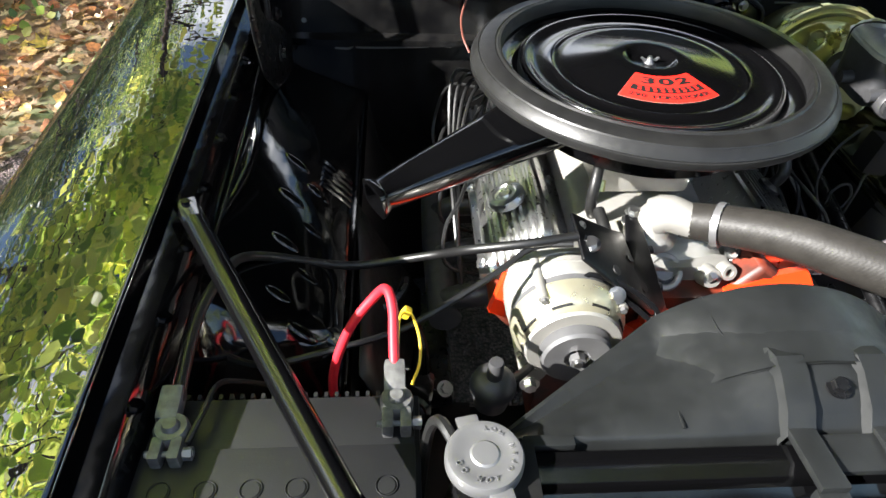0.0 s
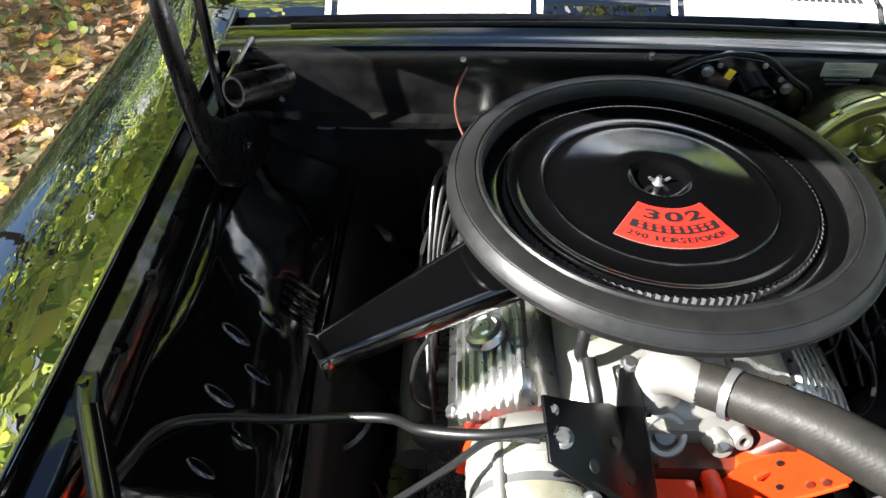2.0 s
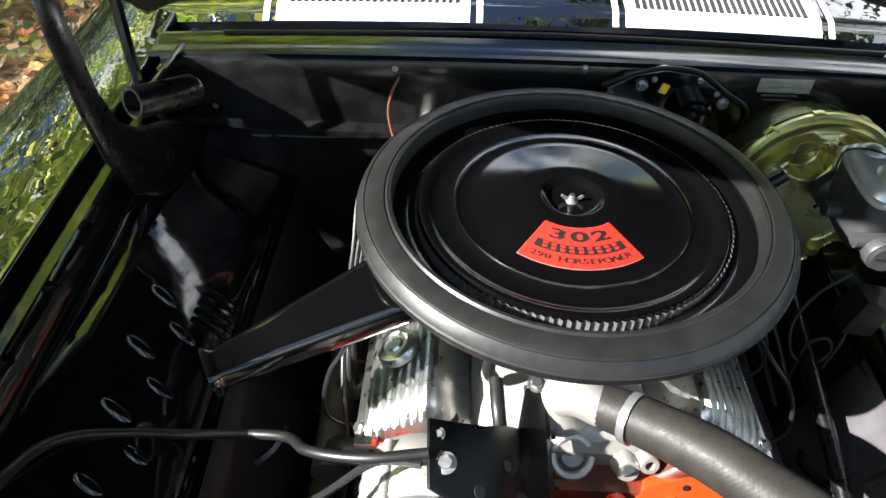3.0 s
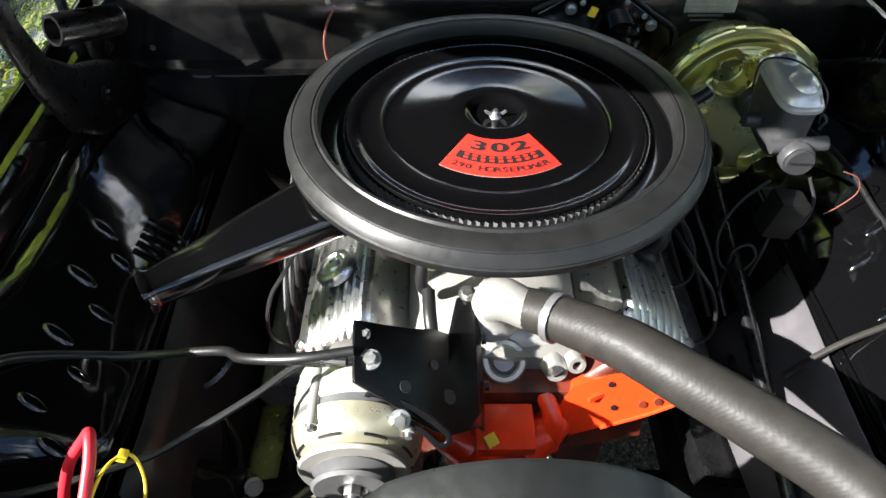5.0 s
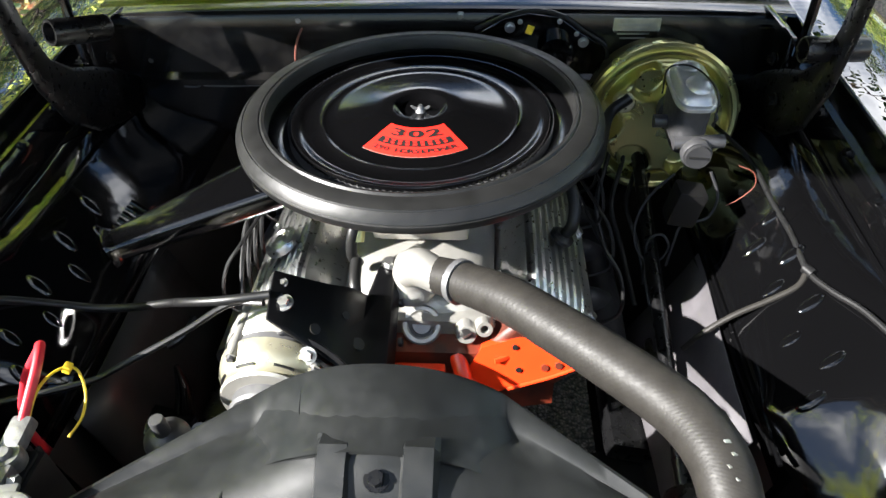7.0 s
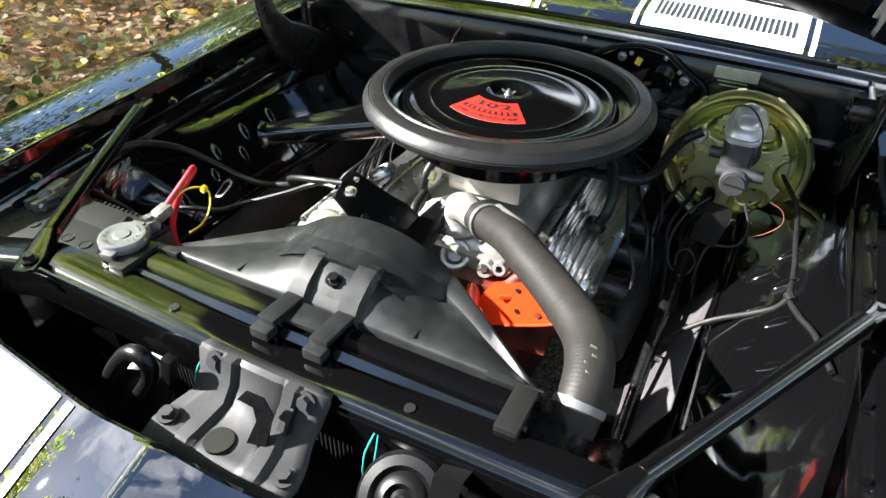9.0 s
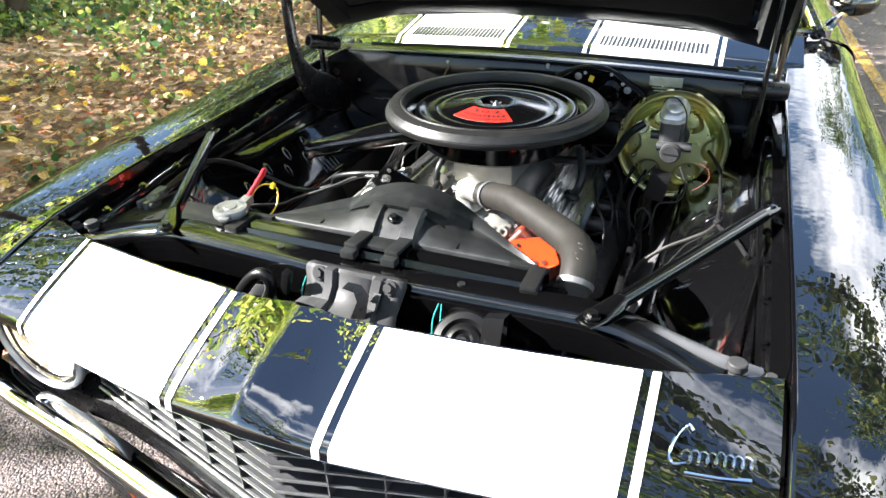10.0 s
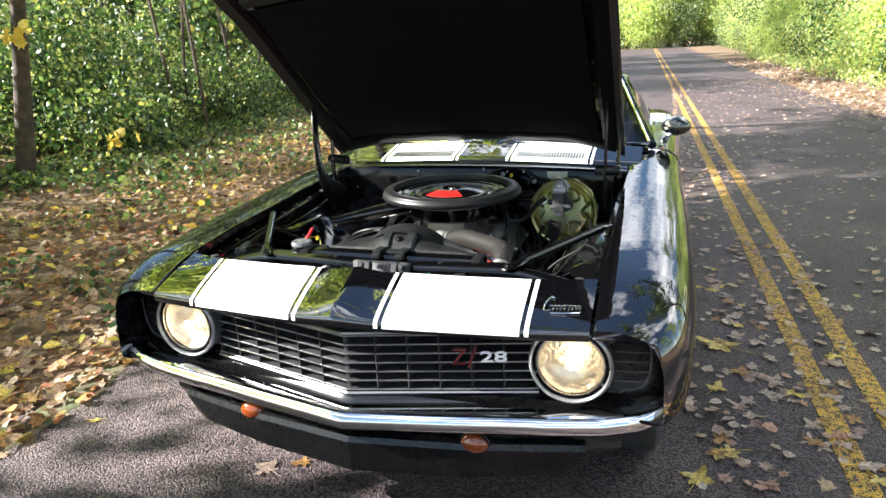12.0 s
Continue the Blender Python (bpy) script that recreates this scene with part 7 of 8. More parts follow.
def build_alternator():
    a = thing("alternator", "cast aluminium alternator with steel pulley", "alternator", (-0.178, 0.72, 0.70))
    c, d = Vector((-0.186, 0.652, 0.786)), Vector((0.0, 1.0, -0.0))
    part("rear_case", lathe([(0.078, 0.075), (0.083, 0.080), (0.083, 0.135), (0.074, 0.160), (0.045, 0.172), (0, 0.172)], c, c + d, 40), ALUMINIUM, a, "cast aluminium case", angle=50)
    part("stator", lathe([(0.080, 0.078), (0.0805, 0.062)], c, c + d, 40), DULLSTEEL, a)
    part("front_case", lathe([(0.030, 0.020), (0.062, 0.022), (0.073, 0.032), (0.080, 0.046), (0.083, 0.064)], c, c + d, 40), CADMIUM, a, "pale gold front case", angle=50)
    for k in range(8):
        t = radians(45 * k + 20)
        p = c + Vector((0.052 * math.cos(t), 0.0205, 0.052 * math.sin(t)))
        part("vent", tube([c + Vector((0.0705 * math.cos(t + f), 0.0285, 0.0705 * math.sin(t + f))) for f in (-0.2, -0.1, 0.1, 0.2)], 0.0019, 6, 2), BLACKINK, a)
    for t in (35, 125, 215, 305):
        q = Vector((0.081 * math.cos(radians(t)), 0, 0.081 * math.sin(radians(t))))
        part("through_bolt", cyl(c + q + Vector((0, 0.040, 0)), c + q + Vector((0, 0.150, 0)), 0.0075, n=12), ALUMINIUM, a)
        part("bolt_head", cyl(c + q + Vector((0, 0.034, 0)), c + q + Vector((0, 0.041, 0)), 0.0048, n=6), DULLSTEEL, a, smooth=False)
    for h in (0.100, 0.118):
        part("case_rib", lathe([(0.083, -0.002), (0.0848, -0.0012), (0.0848, 0.0012), (0.083, 0.002)], c + d * h, c + d, 40), ALUMINIUM, a)
    part("fan_disc", lathe([(0.0, 0.012), (0.066, 0.012), (0.069, 0.016), (0.064, 0.020), (0.0, 0.020)], c, c + d, 36), ALUMINIUM, a, "bare metal fan disc")
    part("pulley", lathe([(0.0, -0.002), (0.016, -0.002), (0.018, -0.008), (0.046, -0.010), (0.050, -0.006), (0.036, 0.002), (0.050, 0.010), (0.046, 0.013), (0.0, 0.013)], c, c + d, 40), DULLSTEEL, a, "bare steel pulley")
    part("shaft_nut", cyl(c + Vector((0, -0.016, 0)), c + Vector((0, -0.002, 0)), 0.011, n=6), DULLSTEEL, a, smooth=False)
    part("shaft_end", cyl(c + Vector((0, -0.020, 0)), c + Vector((0, -0.014, 0)), 0.006, n=14), STEEL, a)
    part("ear", box((-0.132, 0.718, 0.828), (0.026, 0.022, 0.024), (0, 30, 0), bevel=0.006), ALUMINIUM, a)
    part("ear", box((-0.232, 0.695, 0.712), (0.028, 0.05, 0.03), (0, 30, 0), bevel=0.006), ALUMINIUM, a)
    bolt((-0.238, 0.665, 0.706), (0, -1, 0), 0.010, STEEL, a)
    br = thing("alternator_bracket", "black folded steel alternator bracket with bolts", "bracket", (-0.1, 0.75, 0.83))

    def plate_z(x, y):
        return 0.894 - 0.78 * (x + 0.163) + 0.20 * (y - 0.751)
    cols = [((x0, y0, plate_z(x0, y0)), (x1, y1, plate_z(x1, y1))) for x0, y0, x1, y1 in ((-0.184, 0.796, -0.180, 0.720), (-0.152, 0.806, -0.146, 0.714), (-0.118, 0.818, -0.116, 0.706), (-0.088, 0.832, -0.088, 0.700))]
    cols += [((-0.070, 0.850, 0.818), (-0.070, 0.704, 0.806)), ((-0.058, 0.905, 0.828), (-0.050, 0.716, 0.792)), ((-0.034, 0.918, 0.824), (-0.030, 0.730, 0.780)), ((-0.024, 0.912, 0.806), (-0.022, 0.740, 0.750))]
    rows = []
    for p, q in cols:
        p, q = Vector(p), Vector(q)
        rows.append([p.lerp(q, f) + Vector((0, 0, 0.003 * math.sin(math.pi * f))) for f in (0, 0.15, 0.35, 0.55, 0.75, 0.92, 1)])
    solid(part("plate", sheet(rows), BRACKET, br, "black painted folded plate", angle=40), 0.005, 0.001)
    # slotted adjusting arm: a long loop with rounded ends
    spine = [Vector(p) for p in ((-0.163, 0.719, 0.8605), (-0.129, 0.711, 0.853), (-0.100, 0.699, 0.8405), (-0.080, 0.687, 0.828))]
    nrm = Vector((-0.05, -0.75, 0.65)).normalized()

    def loop(w):
        c, out = curve_points(spine, 6), []
        ways = [(c[min(k + 1, len(c) - 1)] - c[max(k - 1, 0)]).normalized() for k in range(len(c))]
        for k, q in enumerate(c):
            out.append(q + nrm.cross(ways[k]) * w)
        for j in range(1, 6):
            t = math.pi * j / 6
            out.append(c[-1] + nrm.cross(ways[-1]) * w * math.cos(t) + ways[-1] * w * math.sin(t))
        for k in range(len(c) - 1, -1, -1):
            out.append(c[k] - nrm.cross(ways[k]) * w)
        for j in range(1, 6):
            t = math.pi * j / 6
            out.append(c[0] - nrm.cross(ways[0]) * w * math.cos(t) - ways[0] * w * math.sin(t))
        return out
    solid(part("slotted_arm", sheet([loop(0.0125), loop(0.0052)], close=True), BRACKET, br, "black painted slotted arm"), 0.005, 0.001)
    bolt((-0.129, 0.703, 0.8475), (-0.05, -0.75, 0.65), 0.0085, STEEL, br)
    part("stand_off", cyl((-0.163, 0.755, 0.888), (-0.163, 0.750, 0.905), 0.008, n=12), STEEL, br)
    bolt((-0.163, 0.751, 0.899), (-0.1, -0.3, 0.95), 0.0085, STEEL, br)
    bolt((-0.172, 0.783, 0.906), (-0.1, -0.3, 0.95), 0.005, STEEL, br)
    bolt((-0.043, 0.914, 0.826), (0, -0.25, 1), 0.0085, STEEL, br)
    part("cable_lug", box((-0.182, 0.757, 0.906), (0.030, 0.013, 0.003), (0, 12, 8), bevel=0.001), LEAD, br)
    nrm = Vector((0.78, -0.20, 1.0)).normalized()
    for p, r in (((-0.124, 0.737, plate_z(-0.124, 0.737) + 0.002), 0.008), ((-0.090, 0.780, plate_z(-0.090, 0.780) + 0.002), 0.0065), ((-0.071, 0.752, 0.815), 0.010)):
        q = Vector(p)
        part("hole", cyl(q - nrm * 0.004, q + nrm * 0.0022, r, n=18), BLACKINK if r < 0.012 else ENGINE_SIDE, br)
    for p in ((-0.020, 0.86, 0.79), (-0.017, 0.80, 0.765)):
        q = Vector(p)
        part("hole", cyl(q - Vector((0.003, 0, 0)), q + Vector((0.003, 0, 0.001)), 0.007, n=16), BLACKINK, br)
    return a


def build_air_cleaner():
    c = Vector((0, 1.108, 0))
    a = thing("air_cleaner", "large round black air cleaner with foam sealing ring", "air cleaner", (0, 1.108, 0.86))
    lo, hi = c + Vector((0, 0, 0)), c + Vector((0, 0, 2))
    part("base_pan", lathe([(0.08, 0.885), (0.19, 0.890), (0.205, 0.900), (0.205, 0.955), (0.215, 0.968), (0.268, 0.975), (0.292, 0.980), (0.292, 0.986), (0.262, 0.992), (0.235, 0.988), (0.222, 0.975)], lo, hi, 96), ENAMEL, a, "black enamelled pan", angle=40)
    part("sealing_ring", lathe([(0.252, 0.985), (0.252, 1.010), (0.254, 1.0155), (0.259, 1.0165), (0.262, 1.0135), (0.264, 1.0150), (0.278, 1.0145), (0.2885, 1.0105), (0.2900, 1.0080), (0.2915, 1.0090), (0.2985, 1.0020), (0.3022, 0.9955), (0.3012, 0.9940), (0.3035, 0.9925), (0.3038, 0.9850), (0.3010, 0.9800), (0.286, 0.978), (0.262, 0.980)], lo, hi, 120), RUBBER, a, "thick black rubber sealing ring", angle=38)
    part("filter_element", lathe([(0.219, 0.955), (0.219, 0.990)], lo, hi, 8), GREY, a, "grey mesh filter element")
    pleats = [[c + Vector((r * math.cos(t), r * math.sin(t), zz)) for r, t in ((0.2185 + 0.003 * (k % 2), 2 * math.pi * k / 260) for k in range(260))] for zz in (0.955, 0.990)]
    part("filter_mesh", sheet(pleats, close=True), DULLSTEEL, a, "fine pleated metal mesh", smooth=False)
    part("lid", lathe([(0.2160, 0.982), (0.2172, 0.989), (0.2140, 0.9935), (0.2070, 0.9935), (0.2000, 0.9885), (0.1900, 0.9860), (0.1720, 0.9860), (0.1650, 0.9880), (0.1630, 0.9900), (0.1605, 0.9893), (0.1580, 0.9885), (0.1400, 0.9915), (0.1100, 0.9970), (0.0750, 1.0030), (0.0470, 1.0065), (0.0430, 1.0055), (0.0380, 0.9970), (0.0300, 0.9950), (0.0, 0.9950)], lo, hi, 120), ENAMEL, a, "glossy black stepped lid", angle=50)
    part("stud", cyl(c + Vector((0, 0, 0.99)), c + Vector((0, 0, 1.007)), 0.003, n=10), STEEL, a)
    wn_ = part("wing_nut", lathe([(0.0, 0.009), (0.0045, 0.009), (0.006, 0.003), (0.009, 0.0), (0.0, 0.0)], c + Vector((0, 0, 0.995)), c + Vector((0, 0, 2)), 16), DULLSTEEL, a, "dull steel wing nut")
    for s in (-1, 1):
        part("wing", prism([(0.004, 0.001), (0.012, 0.003), (0.0165, 0.008), (0.014, 0.0095), (0.008, 0.006), (0.004, 0.005)], 0.0025, Matrix.Translation(c + Vector((0, 0.0015, 0.996))) @ Matrix.Rotation(radians(90), 4, "X") @ Matrix.Diagonal((s, 1, 1, 1))), DULLSTEEL, wn_)
    # curved decal on the lid's slope
    def lid_z(r):
        return lerp(r, (0.047, 0.075, 0.110, 0.140), (1.0065, 1.003, 0.997, 0.9915)) + 0.0012
    def decal(r0, r1, a0, a1, up, mat_, name):
        rows = []
        for r in np.linspace(r0, r1, 5):
            rows.append([(r * math.cos(radians(t)), 1.108 + r * math.sin(radians(t)), lid_z(r) + up) for t in np.linspace(a0, a1, 17)])
        return part(name, sheet(rows), mat_, dec, smooth=True)
    dec = thing("decal", "red engine decal with black lettering on the lid", "decal", (0, 1.0, 1.0))
    decal(0.0698, 0.1372, -90 - 37.0, -90 + 37.0, 0.0, TINPLATE, "border")
    decal(0.0705, 0.1365, -90 - 36.7, -90 + 36.7, 0.0006, DECAL, "field")
    decal(0.1010, 0.1150, -90 - 32, -90 + 32, 0.0012, BLACKINK, "name_bar")
    for k in range(9):
        t = -90 - 25 + 50 * k / 8
        decal(0.1035, 0.1065, t - 1.7, t + 1.7, 0.0018, DECAL, "name_mark")
        decal(0.1090, 0.1125, t - 1.2, t + 1.9, 0.0018, DECAL, "name_mark")
    def letters(text, r, size, step, wide=1.45):
        n = len(text)
        for k, ch in enumerate(text):
            if ch == " ":
                continue
            t = -90 + step * (k - (n - 1) / 2)
            tt = radians(t)
            m = Matrix.Translation((r * math.cos(tt), 1.108 + r * math.sin(tt), lid_z(r) + 0.0011)) @ Matrix.Rotation(tt + math.pi / 2, 4, "Z") @ Matrix.Rotation(radians(9), 4, "X") @ Matrix.Diagonal((wide, 1, 1, 1))
            lettering("letter", ch, size, 0.0002, m, BLACKINK, dec, bold=size * 0.035)
    letters("302", 0.0865, 0.0235, 19.0, 2.1)
    letters("290 HORSEPOWER", 0.1250, 0.0120, 4.5)
    # snorkel: a flattened tapering spout
    s0, s1 = Vector((-0.165, 1.030, 0.945)), Vector((-0.463, 0.860, 0.896))
    way = (s1 - s0).normalized()
    side = way.cross(Vector((0, 0, 1))).normalized()
    up = side.cross(way).normalized()
    def ringpts(c_, w, h, n=28, e=0.55):
        out = []
        for j in range(n):
            t = 2 * math.pi * j / n
            cs, sn = math.cos(t), math.sin(t)
            out.append(c_ + side * (w * math.copysign(abs(cs) ** e, cs)) + up * (h * math.copysign(abs(sn) ** e, sn)))
        return out
    rows = [ringpts(s0.lerp(s1, f), w, h) for f, w, h in ((0, 0.070, 0.030), (0.25, 0.058, 0.027), (0.5, 0.046, 0.025), (0.75, 0.034, 0.022), (0.955, 0.0245, 0.0195), (0.965, 0.027, 0.022), (0.985, 0.0305, 0.026), (1.0, 0.031, 0.0265), (1.0, 0.024, 0.019), (0.9, 0.022, 0.017))]
    part("snorkel", sheet(rows, close=True), ENAMEL, a, "black tapered intake snorkel", angle=50)
    return a


def build_hoses():
    h = thing("radiator_hose", "thick black rubber upper radiator hose with clamps", "hose", (0.2, 0.65, 0.83))
    pts = [(0.030, 0.886, 0.832), (0.085, 0.845, 0.852), (0.148, 0.791, 0.874), (0.205, 0.735, 0.884), (0.262, 0.680, 0.890), (0.335, 0.600, 0.899), (0.364, 0.540, 0.900), (0.372, 0.490, 0.884), (0.370, 0.455, 0.855)]
    c, n = curve_points(pts, 56), 96
    girth = np.interp(np.linspace(0, 1, len(c)), np.linspace(0, 1, 9), (0.029, 0.032, 0.034, 0.0345, 0.0345, 0.0345, 0.034, 0.033, 0.032))
    rows, up = [], Vector((0.31, 0.2, 0.93))
    for k, q in enumerate(c):
        way = (c[min(k + 1, len(c) - 1)] - c[max(k - 1, 0)]).normalized()
        side = way.cross(up).normalized()
        up = side.cross(way).normalized()
        rows.append([])
        for j in range(n):
            t = 2 * math.pi * j / n
            weave = 0.00009 * (1 if (k // 2 + j // 2) % 2 else -1) + 0.00005 * math.sin(k * 1.05)
            rows[-1].append(q + (float(girth[k]) + weave) * (math.cos(t) * side + math.sin(t) * up))
    part("hose_body", sheet(rows, close=True), HOSE, h, "black rubber with woven ridges", angle=80)
    for p, q in (((0.066, 0.860, 0.845), pts[2]), (pts[-2], pts[-1])):
        p, q = Vector(p), Vector(q)
        d = (q - p).normalized()
        b = p + d * 0.006
        cl = part("hose_clamp", lathe([(0.031, 0), (0.0356, 0), (0.0356, 0.011), (0.031, 0.011)], b, b + d, 32), DULLSTEEL, h, "bright worm-drive clamp")
        sd = d.cross(Vector((0, 0, 1))).normalized()
        part("clamp_screw", cyl(b + d * 0.0065 - Vector((0, 0, 0.035)) - sd * 0.014, b + d * 0.0065 - Vector((0, 0, 0.035)) + sd * 0.014, 0.0055, n=8), STEEL, cl)
    for k in range(4):
        part("faded_mark", box((0.366 + 0.006 * (k % 2), 0.535 - 0.012 * k, 0.935 - 0.004 * k), (0.009, 0.004, 0.001), (0, 25, 20)), TINPLATE, h, smooth=False)
    part("hose_outlet", tube([(0.371, 0.47, 0.87), (0.368, 0.44, 0.84), (0.352, 0.405, 0.80)], 0.028, 16, 4), SATIN, h)
    # small hoses and leads round the carburettor
    single("vacuum_hose", tube([(-0.10, 0.94, 0.80), (-0.108, 0.935, 0.825), (-0.105, 0.945, 0.86), (-0.095, 0.97, 0.885), (-0.08, 1.0, 0.90)], 0.0095, 12, 6), RUBBER, "black rubber hose beside the intake", "hose")
    part("hose_fitting", cyl((-0.098, 0.945, 0.846), (-0.096, 0.955, 0.862), 0.0115, n=12), ZINC, bpy.data.objects["vacuum_hose"])
    single("bypass_hose", tube([(-0.075, 0.86, 0.755), (-0.088, 0.85, 0.785), (-0.095, 0.875, 0.815), (-0.098, 0.92, 0.825)], 0.010, 12, 6), RUBBER, "short black rubber hose at the intake", "hose")
    single("coil", lathe([(0, 0), (0.022, 0.002), (0.026, 0.006), (0.026, 0.09), (0.02, 0.10), (0.01, 0.12), (0, 0.12)], (-0.22, 1.36, 0.84), (-0.20, 1.20, 0.93), 24), STEEL, "small bright ignition coil behind the air cleaner", "coil")
    for k in range(4):
        single("ignition_lead", tube([(-0.20 - 0.012 * k, 1.30, 0.86), (-0.27 - 0.015 * k, 1.25, 0.875 + 0.01 * k), (-0.305 - 0.008 * k, 1.16, 0.83), (-0.315 - 0.004 * k, 1.08 - 0.03 * k, 0.75), (-0.315, 1.06 - 0.05 * k, 0.66)], 0.0042, 8, 6), WIRE, "black ignition lead looping over the valve cover", "wire", "ignition leads")
    single("orange_wire", tube([(-0.272, 1.434, 1.0), (-0.285, 1.425, 0.975), (-0.293, 1.42, 0.94), (-0.288, 1.41, 0.905), (-0.275, 1.39, 0.88)], 0.0022, 8, 6), COPPER, "thin orange wire hanging on the firewall", "wire")


LIDGREY = material("lid_grey", (0.42, 0.42, 0.425), 0.32, metal=0.6, spread=0.2, spread_scale=40)


def smooth(v):
    v = min(1.0, max(0.0, v))
    return v * v * (3 - 2 * v)


def build_booster():
    c = Vector((0.459, 1.326, 0.857))
    d = Vector((0, -1, 0.15)).normalized()
    b = thing("brake_booster", "gold zinc-plated brake booster drum on the firewall", "brake booster", (0.466, 1.4, 0.75))
    part("rear_shell", lathe([(0.06, -0.19), (0.10, -0.15), (0.137, -0.10), (0.144, -0.03), (0.144, -0.01)], c, c + d, 64), ZINC, b, angle=50)
    part("rim", lathe([(0.142, -0.018), (0.151, -0.017), (0.1525, -0.011), (0.1500, -0.007), (0.1535, -0.003), (0.1535, 0.006), (0.148, 0.010), (0.140, 0.008)], c, c + d, 72), ZINC, b, "rolled gold rim")
    part("front_shell", lathe([(0.141, 0.004), (0.139, 0.014), (0.135, 0.018), (0.131, 0.016), (0.127, 0.004), (0.122, 0.000), (0.118, 0.002)], c, c + d, 72), ZINC, b, "gold zinc-plated outer channel", angle=50)
    side, up = Vector((1, 0, 0)), Vector((0, 0.15, 1)).normalized()

    def at(r, t, h):
        return c + d * h + side * r * math.cos(radians(t)) + up * r * math.sin(radians(t))
    for k in range(12):
        p = at(0.153, 30 * k + 10, 0)
        part("crimp_tab", box(p, (0.018, 0.014, 0.006), (0, 90 - (30 * k + 10), 0), bevel=0.002), ZINC, b)
    # raised star pressed into the face, with pockets between its lobes
    pockets = ((112, 23, 0.086, 0.028), (63, 23, 0.086, 0.028), (236, 23, 0.086, 0.028), (305, 24, 0.086, 0.028), (178, 17, 0.112, 0.030), (2, 15, 0.112, 0.028), (88, 12, 0.116, 0.020), (270, 14, 0.116, 0.022))

    def pressed(r, t):
        h = 0.044 * (1 - smooth((r - 0.109) / 0.012))
        for mid, wide, rc, deep in pockets:
            turn = (t - mid + 180) % 360 - 180
            h -= 0.040 * (1 - smooth((math.hypot(turn / wide, (r - rc) / deep) - 0.78) / 0.32))
        return max(h, 0.001)
    rows = []
    for r in [0.004 + 0.0030 * k for k in range(40)]:
        rows.append([at(r, 2 * j, pressed(r, 2 * j)) for j in range(180)])
    part("pressed_face", sheet(rows, close=True), ZINC, b, "gold zinc-plated pressed star", angle=70)
    part("vacuum_valve", lathe([(0.020, 0.0), (0.020, 0.016), (0.017, 0.020), (0.0, 0.020)], at(0.100, 148, 0.038), at(0.100, 148, 0.038) + d, 24), CADMIUM, b, "pale gold check valve")
    bolt(at(0.070, 168, 0.044), d, 0.009, ZINC, b)
    bolt(at(0.070, 12, 0.044), d, 0.009, ZINC, b)
    single("booster_hose", tube([at(0.10, 140, 0.055), at(0.12, 165, 0.07), (0.31, 1.15, 0.86), (0.24, 1.12, 0.86), (0.16, 1.13, 0.85)], 0.011, 12, 6), RUBBER, "black vacuum hose to the brake booster", "hose")
    # master cylinder
    m = thing("master_cylinder", "grey cast iron master cylinder with steel lid", "master cylinder", (0.468, 1.16, 0.88))
    def oval(w, l, z, cx=0.464, cy=1.192, n=32):
        out = []
        for k in range(n):
            a, b = math.cos(2 * math.pi * k / n), math.sin(2 * math.pi * k / n)
            x, y = 0.80 * w * math.copysign(abs(a) ** 0.55, a), 1.08 * l * math.copysign(abs(b) ** 0.55, b)
            out.append((cx + x, cy + y, z + 0.07 * y))
        return out

    part("reservoir", sheet([oval(*q) for q in ((0.028, 0.045, 0.885), (0.035, 0.055, 0.900), (0.0375, 0.0585, 0.935), (0.039, 0.060, 0.980))], close=True), IRON, m, "grey cast reservoir", angle=50)
    part("web", box((0.478, 1.134, 0.945), (0.016, 0.006, 0.07), bevel=0.002), IRON, m)
    lid = part("lid", sheet([oval(*q) for q in ((0.038, 0.059, 0.979), (0.0445, 0.0660, 0.980), (0.0450, 0.0665, 0.986), (0.0435, 0.0650, 0.988), (0.0405, 0.0610, 0.989), (0.0385, 0.0580, 0.996), (0.0340, 0.0520, 1.003), (0.0270, 0.0420, 1.007), (0.0120, 0.0200, 1.009), (0.0005, 0.0010, 1.009))], close=True), LIDGREY, m, "pressed steel lid", angle=40)
    part("raised_lobe", ball((0.466, 1.165, 0.998), 0.030, (0.78, 0.95, 0.62), n=24), LIDGREY, lid)
    part("raised_lobe", ball((0.462, 1.222, 1.003), 0.024, (0.85, 0.95, 0.62), n=24), LIDGREY, lid)
    part("wire_bail", tube([(0.430, 1.235, 0.95), (0.432, 1.235, 1.000), (0.464, 1.195, 1.020), (0.494, 1.145, 1.000), (0.498, 1.135, 0.95)], 0.0016, 8, 6), WIRE, lid)
    part("wire_clip", tube([(0.488, 1.118, 0.978), (0.492, 1.112, 0.970), (0.488, 1.112, 0.962), (0.492, 1.118, 0.952)], 0.002, 6, 4), WIRE, lid)
    part("bore", lathe([(0.0, 0.0), (0.024, 0.0), (0.026, 0.004), (0.026, 0.016), (0.023, 0.02), (0.023, 0.15), (0.035, 0.16), (0.035, 0.18)], (0.472, 1.100, 0.905), (0.472, 1.3, 0.895), 28), IRON, m, "bore with end plug")
    part("end_plug", cyl((0.472, 1.093, 0.9055), (0.472, 1.102, 0.905), 0.021, n=24), GREY, m)
    part("plug_slot", box((0.472, 1.0925, 0.9055), (0.034, 0.002, 0.003), (0, 4, 0)), BLACKINK, m, smooth=False)
    part("outlet_arm", cyl((0.435, 1.128, 0.912), (0.520, 1.128, 0.918), 0.012, n=18), IRON, m)
    part("port", cyl((0.412, 1.19, 0.920), (0.436, 1.19, 0.920), 0.012, n=14), IRON, m)
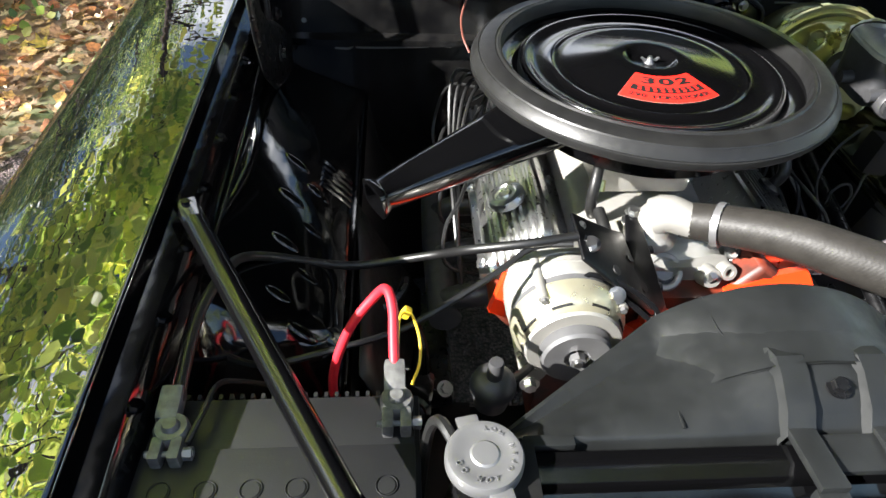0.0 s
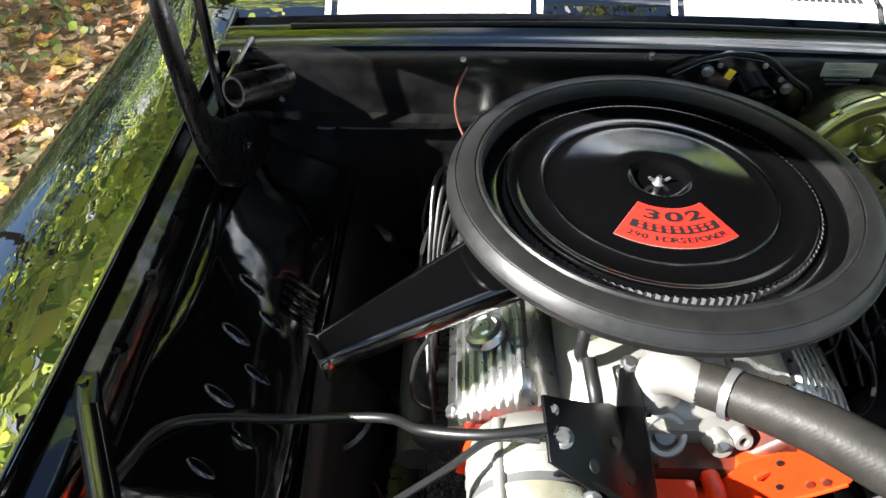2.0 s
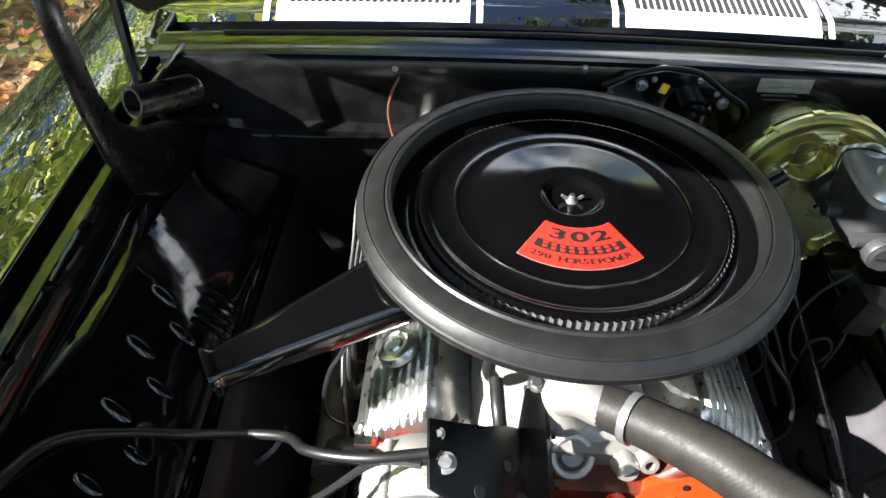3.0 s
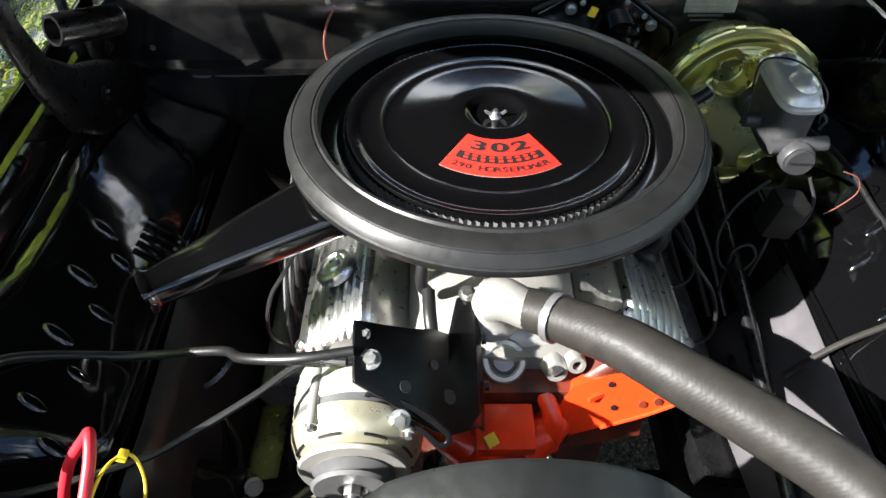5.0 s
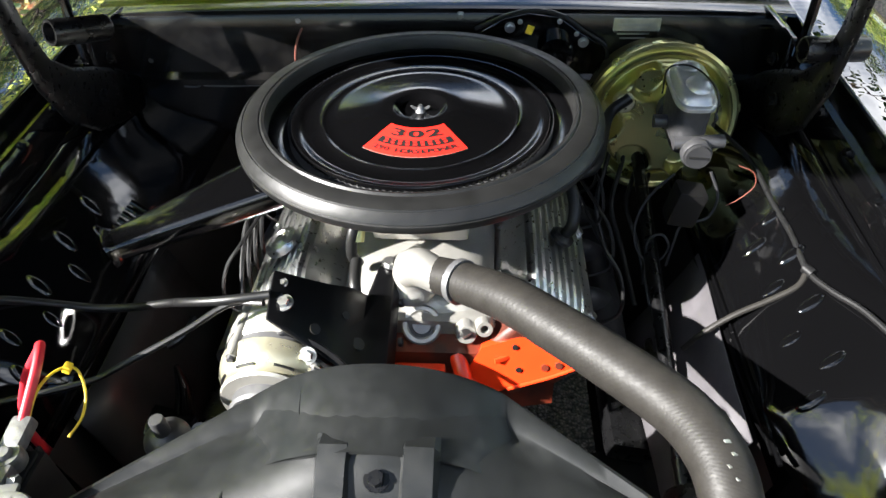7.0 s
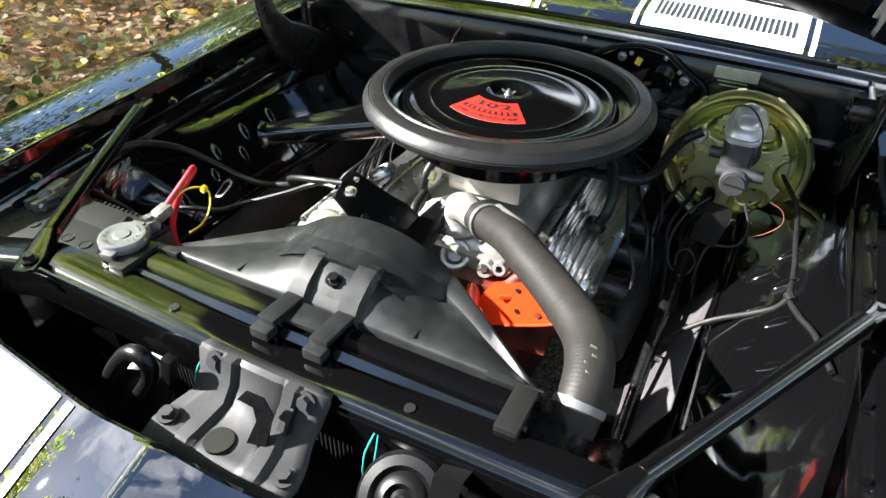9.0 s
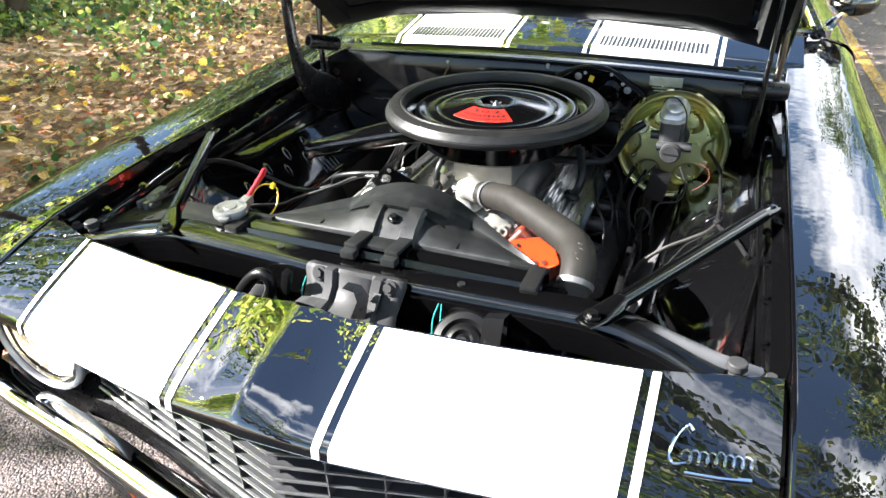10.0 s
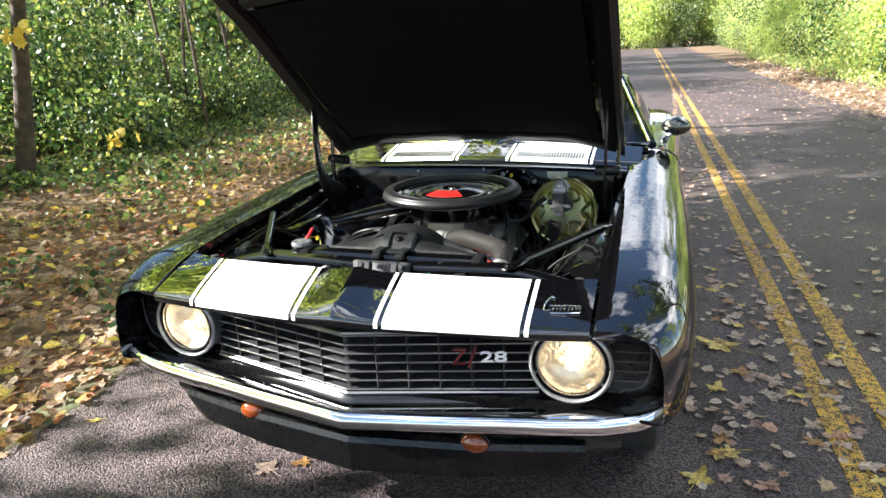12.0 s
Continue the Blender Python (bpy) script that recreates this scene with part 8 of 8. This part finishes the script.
    m.location += Vector((-0.002, 0, 0.012))
    # brake lines in loops below
    single("brake_line", tube([(0.44, 1.10, 0.88), (0.405, 1.10, 0.83), (0.388, 1.09, 0.77), (0.40, 1.07, 0.72), (0.432, 1.06, 0.71), (0.448, 1.06, 0.745), (0.43, 1.06, 0.775), (0.41, 1.065, 0.755), (0.415, 1.07, 0.70), (0.42, 1.07, 0.64)], 0.0027, 8, 7), GREY, "bent steel brake line with a coil loop", "brake line", "brake lines")
    single("brake_line", tube([(0.50, 1.10, 0.885), (0.52, 1.09, 0.84), (0.51, 1.08, 0.80), (0.465, 1.07, 0.79), (0.455, 1.06, 0.76), (0.452, 1.06, 0.70)], 0.0027, 8, 7), GREY, "bent steel brake line with a coil loop", "brake line", "brake lines")
    single("brake_valve_block", box((0.455, 1.06, 0.845), (0.05, 0.045, 0.07), (0, 10, 0), bevel=0.008), DARK, "dark brass valve block under the master cylinder", "valve block")
    single("warning_wire", tube([(0.54, 1.09, 0.905), (0.565, 1.085, 0.895), (0.572, 1.08, 0.870), (0.55, 1.075, 0.845), (0.53, 1.07, 0.835)], 0.0009, 8, 6), COPPER, "thin pinkish wire at the master cylinder", "wire")
    for k in range(4):
        x = 0.36 + 0.03 * k
        single("harness_wire", tube([(x, 1.40, 0.85), (x + 0.01, 1.32, 0.80 - 0.02 * k), (x - 0.02, 1.22, 0.72), (x, 1.15, 0.65 + 0.01 * k), (x + 0.02, 1.05, 0.60)], 0.005, 8, 5), WIRE, "black wire in the shadow below the booster", "wire", "harness wires")
    cable = single("fender_cable", tube([(0.560, 1.30, 0.86), (0.594, 1.181, 0.860), (0.604, 1.06, 0.848), (0.607, 0.98, 0.848), (0.607, 0.90, 0.842), (0.622, 0.85, 0.848), (0.645, 0.80, 0.858), (0.668, 0.72, 0.865)], 0.0048, 10, 7), WIRE, "black taped cable clipped along the inner fender", "cable")
    part("branch", tube([(0.607, 0.90, 0.842), (0.590, 0.88, 0.828), (0.555, 0.872, 0.806), (0.505, 0.866, 0.775), (0.462, 0.86, 0.735), (0.440, 0.858, 0.70)], 0.0048, 10, 6), HOSE, cable, "grey branch of the cable")
    part("cable_tie", cyl((0.604, 0.905, 0.843), (0.611, 0.890, 0.843), 0.0085, n=12), WIRE, cable)
    # steering box low on the driver's side
    single("steering_box", lathe([(0, 0), (0.04, 0.0), (0.05, 0.02), (0.05, 0.10), (0.035, 0.13), (0, 0.13)], (0.42, 0.52, 0.62), (0.42, 0.66, 0.60), 24), SATIN, "black steering gear box low in the bay", "steering box")
    single("steering_shaft", tube([(0.42, 0.64, 0.60), (0.42, 0.9, 0.68), (0.43, 1.42, 0.80)], 0.013, 12, 3), SATIN, "black steering shaft to the firewall", "shaft")


build_engine()
build_idler()
build_alternator()
build_air_cleaner()
build_hoses()
build_booster()
